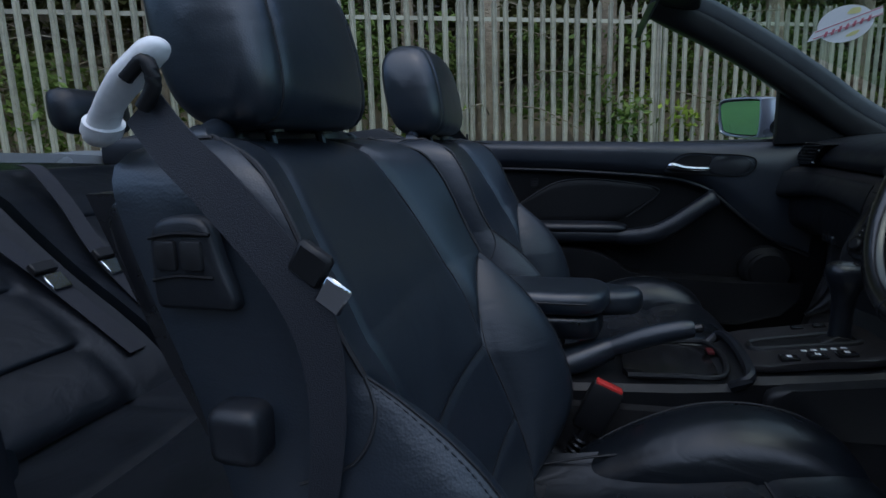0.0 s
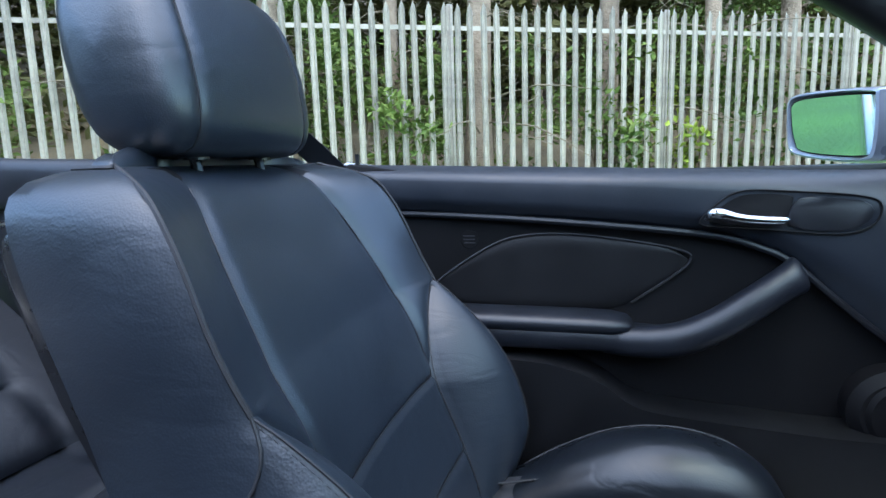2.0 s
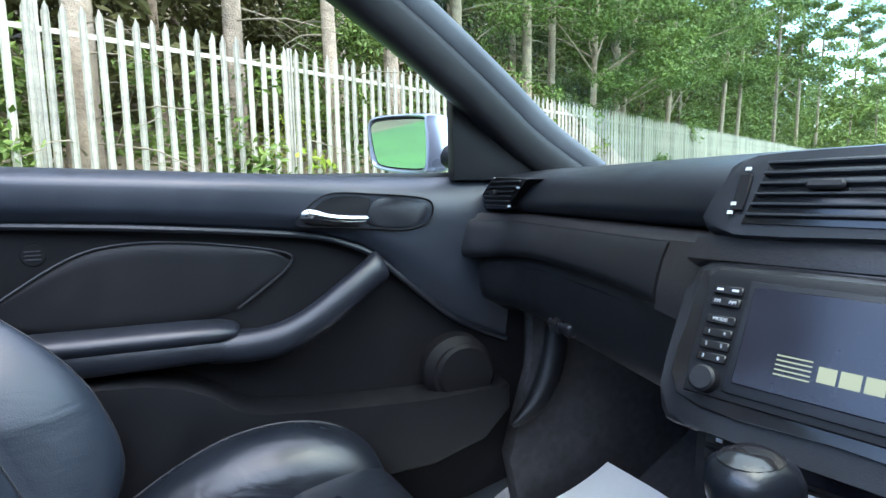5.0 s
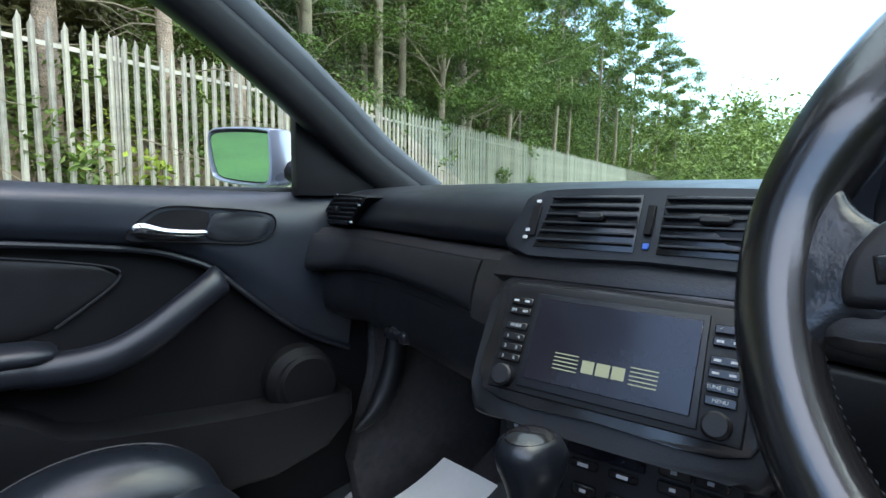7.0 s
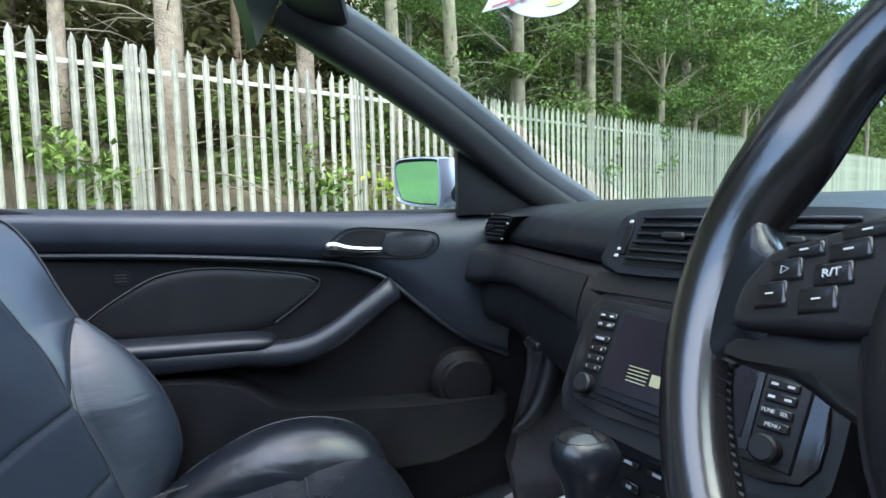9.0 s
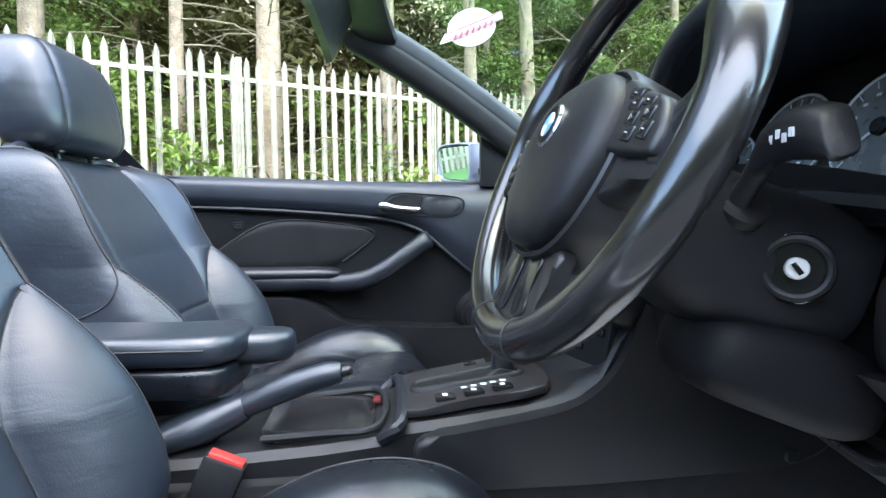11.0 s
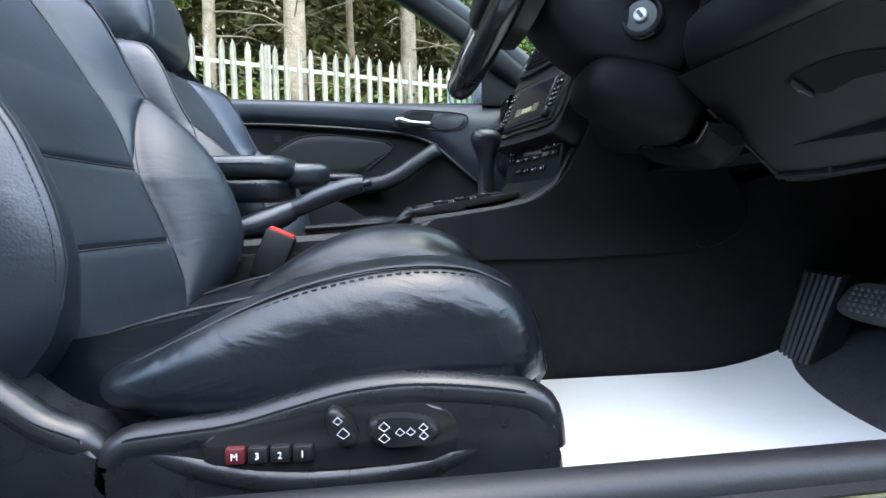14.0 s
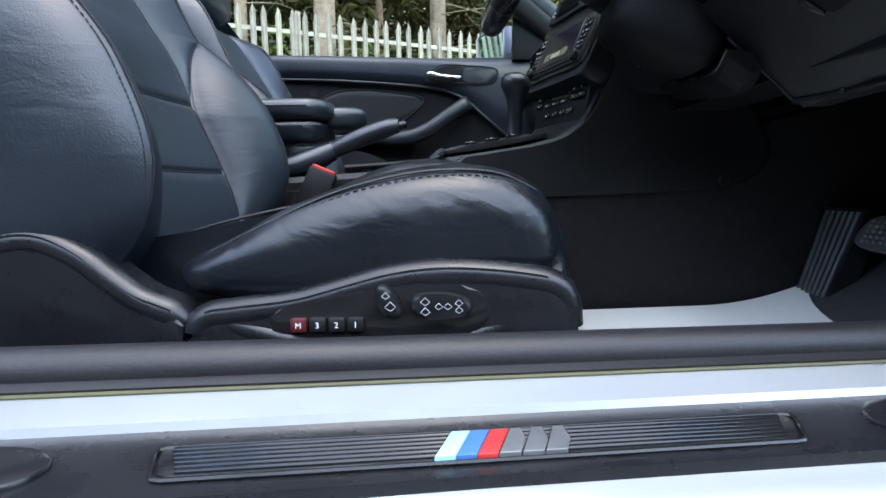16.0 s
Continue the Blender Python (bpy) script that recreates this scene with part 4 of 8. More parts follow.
        keys = [(0.418, 0.458, 0.448, 0.014, 0.232), (0.424, 0.464, 0.440, 0.028, 0.233), (0.44, 0.473, 0.431, 0.039, 0.235), (0.47, 0.486, 0.424, 0.046, 0.237), (0.53, 0.517, 0.41, 0.052, 0.236), (0.61, 0.545, 0.41, 0.054, 0.233), (0.69, 0.556, 0.42, 0.053, 0.229), (0.75, 0.548, 0.425, 0.050, 0.224), (0.785, 0.525, 0.43, 0.045, 0.218), (0.803, 0.49, 0.44, 0.035, 0.212)]
        rings = []
        lift = 0.030 if sg > 0 else 0.0
        for i in range(70):
            x = 0.418 + 0.385 * (i / 69) ** 1.15
            tz, bz, w, yc = interp(keys, x)
            tz, yc = tz + lift * math.sin(math.pi * min(1, max(0, (x - 0.34) / 0.47))), yc - 0.036
            rg = sup((x, Y + sg * yc, (tz + bz) / 2), (0, w, 0), (0, 0, (tz - bz) / 2), 32, 2.5)
            for p in rg:
                d = sg * (p.y - Y) - yc
                if d < 0:
                    p.y = Y + sg * (yc + d * 1.5)
                else:
                    fold = math.exp(-((x - 0.455) / 0.05) ** 2) * math.sin(math.pi * min(1, d / w))
                    q = 1.3 * math.sin(x * 95 + p.z * 60) + 70 * (p.z - 0.45) + 2.2 * math.sin(p.z * 120 + 3 * sg)
                    p.y -= sg * 0.0045 * fold * (0.5 + 0.5 * math.cos(x * 300 + q)) ** 2
            rings.append(rg)
        loft(bm, rings)
        bo = part("cushion_bolster", bm, CREASED, seat, "creased black leather side bolster", 60)
        bm = B()
        tube(bm, [(x, Y + sg * (interp(keys, x)[3] - 0.036 + interp(keys, x)[2] * 0.60), interp(keys, x)[0] - 0.006 + lift * math.sin(math.pi * min(1, max(0, (x - 0.34) / 0.47)))) for x in (0.44, 0.5, 0.58, 0.66, 0.73, 0.775)], 0.0014, 5)
        part("bolster_seam", bm, PIPING, bo)
        bm = B()
        for i in range(42):
            ends = []
            for x in (0.448 + i * 0.0078, 0.4525 + i * 0.0078):
                tz, bz, w, yc = interp(keys, x)
                ends.append(V(x, Y + sg * (yc - 0.036 + w * 0.68), tz - 0.011 + lift * math.sin(math.pi * min(1, max(0, (x - 0.34) / 0.47)))))
            tube(bm, ends, 0.0006, 4, 1)
        tagged(part("stitching", bm, STITCH, bo), kind="stuff")
        bm = B()
        tube(bm, [(x, Y + sg * 0.162, interp([(0.36, 0.475), (0.5, 0.512), (0.655, 0.528), (0.72, 0.528)], x)[0]) for x in (0.36, 0.45, 0.55, 0.655, 0.70)], 0.0020, 6)
        part("piping", bm, PIPING, cu)
        # plastic side trim of the base, with a rolled upper edge
        top = [(0.452, 0.412), (0.462, 0.424), (0.489, 0.428), (0.544, 0.434), (0.595, 0.447), (0.637, 0.457), (0.688, 0.461), (0.755, 0.455), (0.790, 0.444)]
        bm = B()
        prism(bm, outline(top + [(0.802, 0.41), (0.790, 0.36), (0.6, 0.352), (0.46, 0.352), (0.448, 0.38)], 4), Y + sg * 0.205, Y + sg * 0.268, "y", 0.010, 3)
        bt = part("base_trim", bm, SEATPLASTIC, seat, "curved black plastic base trim")
        bm = B()
        tube(bm, [(x, Y + sg * 0.2545, z - 0.0085) for x, z in [(0.458, 0.395)] + top + [(0.800, 0.41)]], [0.010] + [0.0150] * 9 + [0.012], 18, 5)
        part("rolled_edge", bm, SEATPLASTIC, bt)
        bm = B()
        tube(bm, [(x, Y + sg * y, z) for x, y, z in ((0.46, 0.254, 0.416), (0.489, 0.257, 0.408), (0.53, 0.2605, 0.396), (0.57, 0.2615, 0.388), (0.62, 0.2615, 0.385), (0.685, 0.2605, 0.390), (0.73, 0.257, 0.402), (0.765, 0.254, 0.414))], 0.0118, 18, 5)
        part("lower_bulge", bm, SEATPLASTIC, bt)
        cap = [(0.21, 0.46), (0.27, 0.492), (0.31, 0.497), (0.345, 0.481), (0.372, 0.459), (0.397, 0.440), (0.425, 0.428), (0.440, 0.418)]
        bm = B()
        prism(bm, outline(cap + [(0.436, 0.38), (0.42, 0.352), (0.22, 0.352)], 4), Y + sg * 0.21, Y + sg * 0.266, "y", 0.010, 3)
        hc = part("hinge_cover", bm, SEATPLASTIC, seat)
        bm = B()
        tube(bm, [(x, Y + sg * 0.2525, z - 0.0085) for x, z in cap], [0.015] + [0.0150] * 6 + [0.010], 18, 5)
        part("rolled_edge", bm, SEATPLASTIC, hc)
    for o in set(seat.children_recursive) - n_before:
        o.data.transform(Matrix.Translation((-0.022, 0, 0)))
    bm = B()
    box(bm, 0.24, 0.74, Y - 0.22, Y + 0.22, 0.32, 0.42, 0.02)
    part("seat_frame", bm, DARKTRIM, seat)
    for sg in (-1, 1):
        bm = B()
        box(bm, 0.20, 0.80, Y + sg * 0.19 - 0.02, Y + sg * 0.19 + 0.02, 0.268, 0.325, 0.006)
        part("seat_rail", bm, DARKTRIM, seat)
    return seat


passenger_seat = make_seat()
DSX, DSY = 0.022, -0.735
driver_seat = copy_thing(passenger_seat, Matrix.Translation(passenger_seat.location + V(DSX, DSY, 0)))
for ob in passenger_seat.children:      # the passenger's cushion is slid back
    if ob.name.split(".")[0] in ("cushion", "cushion_bolster", "base_trim"):
        ob.location += V(-0.045, 0, 0.012)
tagged(driver_seat, "black leather driver's sports seat with memory buttons and creased bolster", "car seat", "front seats")


def seat_controls():
    """Switch panel on the outer side of the driver's seat base."""
    y = 0.362 + DSY - 0.266
    bm = B()
    prism(bm, outline([(0.527, 0.402), (0.525, 0.418), (0.535, 0.428), (0.60, 0.440), (0.66, 0.446), (0.705, 0.443), (0.722, 0.425), (0.712, 0.402), (0.66, 0.397), (0.58, 0.396)], 4), y - 0.004, y + 0.01, "y", 0.003)
    panel = part("switch_panel", bm, GLOSS, driver_seat, "recessed dark switch panel")
    for i, ch in enumerate("M321"):
        x = 0.549 + 0.0172 * i
        bm = B()
        box(bm, x - 0.0075, x + 0.0075, y - 0.010, y, 0.4045, 0.4175, 0.002)
        part("memory_button", bm, DARKRED if ch == "M" else PLASTIC, panel, "dark red memory button" if ch == "M" else "")
        text_mesh("button_letter", ch, 0.0075, Matrix.Translation((x, y - 0.0106, 0.411)) @ pose(0, 0, 0, 90, 0, 0), WHITE, panel)
    bm = B()
    prism(bm, outline([(0.622, 0.446), (0.632, 0.444), (0.642, 0.428), (0.641, 0.418), (0.630, 0.418), (0.620, 0.434)], 4), y - 0.016, y, "y", 0.004, 3)
    part("backrest_switch", bm, PLASTIC, panel)
    bm = B()
    prism(bm, outline([(0.655, 0.437), (0.68, 0.439), (0.702, 0.433), (0.705, 0.422), (0.69, 0.417), (0.66, 0.417), (0.652, 0.426)], 4), y - 0.016, y, "y", 0.004, 3)
    part("cushion_switch", bm, PLASTIC, panel)
    for (cx, cz, s) in ((0.629, 0.438, .005), (0.633, 0.428, .007), (0.664, 0.432, .006), (0.664, 0.423, .006), (0.676, 0.4275, .005), (0.684, 0.4275, .005), (0.694, 0.4305, .005), (0.694, 0.424, .005)):
        bm = B()
        tube(bm, [(cx - s * .7, y - 0.0165, cz), (cx, y - 0.0165, cz + s * .7), (cx + s * .7, y - 0.0165, cz), (cx, y - 0.0165, cz - s * .5)], 0.0004, 4, 1, True, up=(0, 1, 0))
        part("switch_symbol", bm, MARK, panel)
    bm = B()
    disc(bm, (0.757, y + 0.002, 0.430), (0, -1, 0), 0.018, 0.003, 24, 0.001)
    part("round_cap", bm, SEATPLASTIC, panel)


seat_controls()


def tilt_handle():
    """Release handle on the outer shoulder of the driver's seat."""
    y = -0.632
    bm = B()
    dome(bm, outline([(0.098, 0.846), (0.097, 0.880), (0.100, 0.904), (0.112, 0.914), (0.138, 0.916), (0.152, 0.908), (0.160, 0.880), (0.170, 0.846), (0.150, 0.842), (0.115, 0.842)], 4), ((0, 0.0), (0.006, 0.0), (0.010, 0.002), (0.012, 0.006)), Matrix.Translation((0, y + 0.002, 0)) @ pose(0, 0, 0, 90, 0, 0))
    h = part("tilt_handle", bm, TRIM, driver_seat, "rounded dark tilt handle with two buttons")
    for x in (0.1145, 0.1375):
        bm = B()
        box(bm, x - 0.0095, x + 0.0095, y - 0.0135, y, 0.874, 0.898, 0.003, 2)
        part("seat_button", bm, PLASTIC, h)
    for z in (0.902, 0.869):
        bm = B()
        tube(bm, [(0.100, y - 0.0102, z - 0.003), (0.125, y - 0.0112, z + 0.001), (0.154, y - 0.0102, z)], 0.0016, 6)
        part("handle_groove", bm, DARKTRIM, h)

    bm = B()
    box(bm, 0.143, 0.189, y - 0.030, y + 0.01, 0.722, 0.770, 0.012, 3)
    part("side_lever", bm, TRIM, driver_seat, "grey rounded side lever")


tilt_handle()


# ---- passenger door ----
def make_door():
    door = root("passenger_door", (0.45, 0.74, 0.30), "closed car door with black trim, leather armrest and chrome handle", "car door")
    bm = B()
    prism(bm, outline([(-0.06, 0.93), (0.4, 0.925), (0.97, 0.91), (1.06, 0.88), (1.06, 0.45), (0.95, 0.32), (-0.05, 0.32)], 3), 0.722, 0.775, "y", 0.004)
    part("door_panel", bm, DARKTRIM, door)

    # upper trim: rolls over from the belt line
    low = [(-0.07, 0.893), (0.143, 0.889), (0.382, 0.878), (0.64, 0.855), (0.731, 0.832), (0.777, 0.807), (0.825, 0.764), (0.924, 0.683), (1.03, 0.633)]

    def upper(u, v):
        x = -0.07 + 1.10 * u
        lo = interp([(a, b) for a, b in low], x)[0]
        hi = interp([(-0.07, 0.976), (0.07, 0.972), (0.39, 0.960), (0.87, 0.942), (1.03, 0.945)], x)[0]
        z = lo + (hi - lo) * v
        y = 0.697 - 0.006 * math.sin(v * 3.14) + 0.045 * max(0, (v - 0.72) / 0.28) ** 2.2 + 0.012 * max(0, 0.25 - v) / 0.25
        y += 0.014 * max(0, (x - 0.80) / 0.25) ** 1.5 * (1 - v)
        y += 0.03 * max(0, 0.3 - x) / 0.4
        return V(x, y, z)

    bm = B()
    slab(bm, lambda u, v: upper(u, v) + V(0, 0.025, 0), upper, 40, 12)
    up = part("upper_trim", bm, UPPERTRIM, door, "soft dark grey upper trim", 60)
    bm = B()
    tube(bm, [upper((x + 0.07) / 1.10, 0) + V(0, -0.004, -0.004) for x, z in low], 0.0055, 8, 5)
    part("trim_bead", bm, TRIM, door, "rounded trim bead")
    # handle recess and lever
    bm = B()
    prism(bm, outline([(0.640, 0.868), (0.665, 0.900), (0.70, 0.917), (0.77, 0.914), (0.84, 0.908), (0.872, 0.897), (0.868, 0.868), (0.83, 0.853), (0.76, 0.857), (0.69, 0.862)], 4), 0.689, 0.705, "y", 0.002)
    bez = part("handle_bezel", bm, UPPERTRIM, up)
    bm = B()
    tube(bm, [(a, 0.6885, b) for a, b in ((0.640, 0.868), (0.665, 0.900), (0.70, 0.917), (0.77, 0.914), (0.84, 0.908), (0.872, 0.897), (0.868, 0.868), (0.83, 0.853), (0.76, 0.857), (0.69, 0.862))], 0.0016, 5, 4, True, up=(0, 1, 0))
    part("bezel_groove", bm, DARKTRIM, bez)
    bm = B()
    prism(bm, outline([(0.652, 0.871), (0.672, 0.896), (0.70, 0.911), (0.755, 0.910), (0.762, 0.898), (0.745, 0.868), (0.70, 0.866)], 4), 0.686, 0.69, "y", 0.0015)
    part("handle_cup", bm, DARKTRIM, up)
    bm = B()
    prism(bm, outline([(0.772, 0.905), (0.83, 0.903), (0.862, 0.893), (0.858, 0.869), (0.825, 0.858), (0.765, 0.862), (0.757, 0.875)], 4), 0.6855, 0.69, "y", 0.002)
    part("speaker_pad", bm, TRIM, up, "small fabric loudspeaker pad")
    bm = B()
    tube(bm, [(0.646, 0.676, 0.876), (0.652, 0.668, 0.884), (0.664, 0.666, 0.884), (0.690, 0.667, 0.878), (0.725, 0.670, 0.8745), (0.750, 0.674, 0.874), (0.757, 0.682, 0.875)], [0.004, 0.0085, 0.0092, 0.0070, 0.0066, 0.0062, 0.003], 14, 5)
    part("door_handle", bm, CHROME, up, "chrome inner door handle")
    # padded insert
    bm = B()
    def pad(u, v):
        x = 0.205 + 0.427 * u
        hi = interp([(0.205, 0.747), (0.225, 0.770), (0.296, 0.818), (0.35, 0.842), (0.422, 0.849), (0.51, 0.842), (0.60, 0.828), (0.632, 0.806)], x)[0]
        lo = interp([(0.205, 0.738), (0.28, 0.722), (0.40, 0.722), (0.50, 0.724), (0.545, 0.735), (0.60, 0.775), (0.632, 0.800)], x)[0]
        e = min(1, 12 * u, 12 * (1 - u), 6 * v, 6 * (1 - v))
        return V(x, 0.7195 - 0.0045 * math.sin(e * math.pi / 2) ** 0.7, lo + (hi - lo) * v)
    slab(bm, lambda u, v: pad(u, v) * 1 + V(0, 0.732 - pad(u, v).y, 0), pad, 36, 18)
    part("padded_insert", bm, POCKET, door, "smooth black leather insert")
    bm = B()
    tube(bm, [(a, 0.7165, b) for a, b in [(0.20, 0.740), (0.225, 0.770), (0.296, 0.818), (0.35, 0.842), (0.422, 0.849), (0.51, 0.842), (0.615, 0.824), (0.632, 0.806), (0.60, 0.775), (0.545, 0.735)]], 0.0022, 5)
    part("insert_piping", bm, PIPING, door)
    # armrest: a leather pad on a dark body that rises into the grab handle
    bm = B()
    rings = []
    for x, y0, zt, zb in [(0.02, 0.662, 0.712, 0.655), (0.2, 0.655, 0.712, 0.660), (0.4, 0.650, 0.710, 0.664), (0.5, 0.650, 0.707, 0.666), (0.56, 0.652, 0.702, 0.668), (0.60, 0.655, 0.700, 0.672)]:
        rings.append(sup((x, (y0 + 0.73) / 2, (zt + zb) / 2), (0, (0.73 - y0) / 2, 0), (0, 0, (zt - zb) / 2), 20, 3.4))
    loft(bm, rings)
    part("armrest", bm, ARMLEATHER, door, "black door armrest body")
    bm = B()
    rings = []
    for x, k in ((0.03, 0.5), (0.04, 0.9), (0.08, 1), (0.2, 1), (0.35, 1), (0.47, 1), (0.515, 0.9), (0.538, 0.62), (0.546, 0.25)):
        rings.append(sup((x, 0.688, 0.712 - 0.006 * x), (0, 0.042 * min(1, k + 0.2), 0), (0, 0, 0.017 * k), 22, 2.6))
    loft(bm, rings)
    part("armrest_pad", bm, ARMLEATHER, door, "padded leather armrest top", 60)
    bm = B()
    rings = []
    path = smooth_path([(0.50, 0.678, 0.684), (0.56, 0.668, 0.685), (0.615, 0.661, 0.695), (0.665, 0.659, 0.720), (0.71, 0.662, 0.752), (0.748, 0.671, 0.778), (0.772, 0.682, 0.792), (0.784, 0.70, 0.798)], 5)
    for i, p in enumerate(path):
        f = i / (len(path) - 1)
        d = (path[min(i + 1, len(path) - 1)] - path[max(i - 1, 0)]).normalized()
        n = d.cross(V(0, -1, 0)).normalized()
        r = interp([(0, 0.022), (0.2, 0.025), (0.45, 0.024), (0.7, 0.023), (0.88, 0.025), (0.96, 0.021), (1.0, 0.010)], f)[0]
        rings.append(sup(p, n * r, V(0, 1, 0) * r * 1.05, 18, 2.4))
    loft(bm, rings)
    part("pull_handle", bm, ARMLEATHER, door, "curved leather grab handle", 60)
    bm = B()
    disc(bm, (0.275, 0.722, 0.838), (0, -1, 0), 0.016, 0.002, 24, 0.001)
    em = part("embossed_badge", bm, DARKTRIM, door)
    for dz in (-0.006, 0, 0.006):
        bm = B()
        box(bm, 0.265, 0.285, 0.7185, 0.7205, 0.838 + dz - 0.001, 0.838 + dz + 0.001, 0)
        part("badge_bar", bm, PIPING, em)
    # map pocket
    pk = [(0.10, 0.662), (0.36, 0.652), (0.44, 0.643), (0.50, 0.620), (0.545, 0.589), (0.60, 0.577), (0.70, 0.569), (0.85, 0.561), (1.0, 0.565)]
    bm = B()
    pk = [(p.x, p.y) for p in smooth_path([(a, b, 0) for a, b in pk], 5)]
    prism(bm, pk + [(1.0, 0.52), (0.95, 0.47), (0.85, 0.44), (0.10, 0.42)], 0.642, 0.72, "y", 0.010, 3)
    part("map_pocket", bm, POCKET, door)
    # loudspeaker
    bm = B()
    disc(bm, (0.918, 0.715, 0.590), (-0.1, -1, 0), 0.066, 0.050, 36, 0.014)
    sp = part("speaker_housing", bm, DARKTRIM, door)
    bm = B()
    disc(bm, (0.922, 0.670, 0.590), (-0.1, -1, 0), 0.054, 0.012, 36, 0.006)
    part("speaker_grille", bm, DARKTRIM, sp)
    # mirror triangle
    bm = B()
    prism(bm, [(0.925, 0.935), (1.27, 0.935), (1.15, 1.01), (1.03, 1.095), (0.925, 1.165)], 0.715, 0.745, "y", 0.004)
    part("mirror_triangle", bm, PLASTIC, door)
    bm = B()
    tube(bm, [(0.066, 0.735, 0.97), (0.066, 0.735, 0.992)], 0.004, 8, 1)
    part("lock_pin", bm, PLASTIC, door)


make_door()


def make_wing_mirror():
    mir = root("wing_mirror", (0.93, 0.80, 0.95), "pale silver-blue door mirror with green-tinted glass", "car mirror")
    # the glass faces backwards and a little inwards
    m = Matrix.Translation((0.885, 0.868, 0.998)) @ pose(0, 0, 0, 0, 0, 26)
    shape = [(0.104, 0.072), (0.044, 0.077), (-0.060, 0.069), (-0.073, 0.052), (-0.074, -0.024), (-0.056, -0.046), (0.010, -0.045), (0.088, -0.032), (0.104, -0.010), (0.110, 0.034)]
    cy, cz = 0.018, 0.014
    o2 = [(p - cy, q - cz) for p, q in outline(shape, 4)]
    bm = B()
    rings = []
    for x, s in ((0.024, 0.84), (-0.006, 0.885), (-0.012, 0.92), (-0.010, 0.97), (0.002, 1.0), (0.03, 1.02), (0.06, 0.95), (0.085, 0.74), (0.098, 0.35)):
        rings.append([V(x, cy + p * s, cz + q * s) for p, q in o2])
    loft(bm, rings)
    bmesh.ops.transform(bm, matrix=m, verts=bm.verts)
    part("shell", bm, MIRRORSHELL, mir)
    turn = m @ Matrix.Translation((0.004, cy, cz)) @ pose(0, 0, 0, 0, -6.0, 0) @ pose(0, 0, 0, 0, 0, 8.5)
    bm = B()
    prism(bm, [(p * 0.868, q * 0.868) for p, q in o2], 0.000, 0.008, "x", 0.001)
    bmesh.ops.transform(bm, matrix=turn, verts=bm.verts)
    part("rim", bm, PLASTIC, mir)
    bm = B()
    prism(bm, [(p * 0.815, q * 0.815) for p, q in o2], -0.004, 0.001, "x", 0)
    bmesh.ops.transform(bm, matrix=turn, verts=bm.verts)
    part("mirror_glass", bm, MIRROR, mir, "tinted mirror glass")
    bm = B()
    tube(bm, [(0.955, 0.80, 0.985), (0.965, 0.76, 0.968), (0.97, 0.745, 0.96)], [0.026, 0.022, 0.022], 10, 3)
    part("mirror_foot", bm, PLASTIC, mir)


make_wing_mirror()


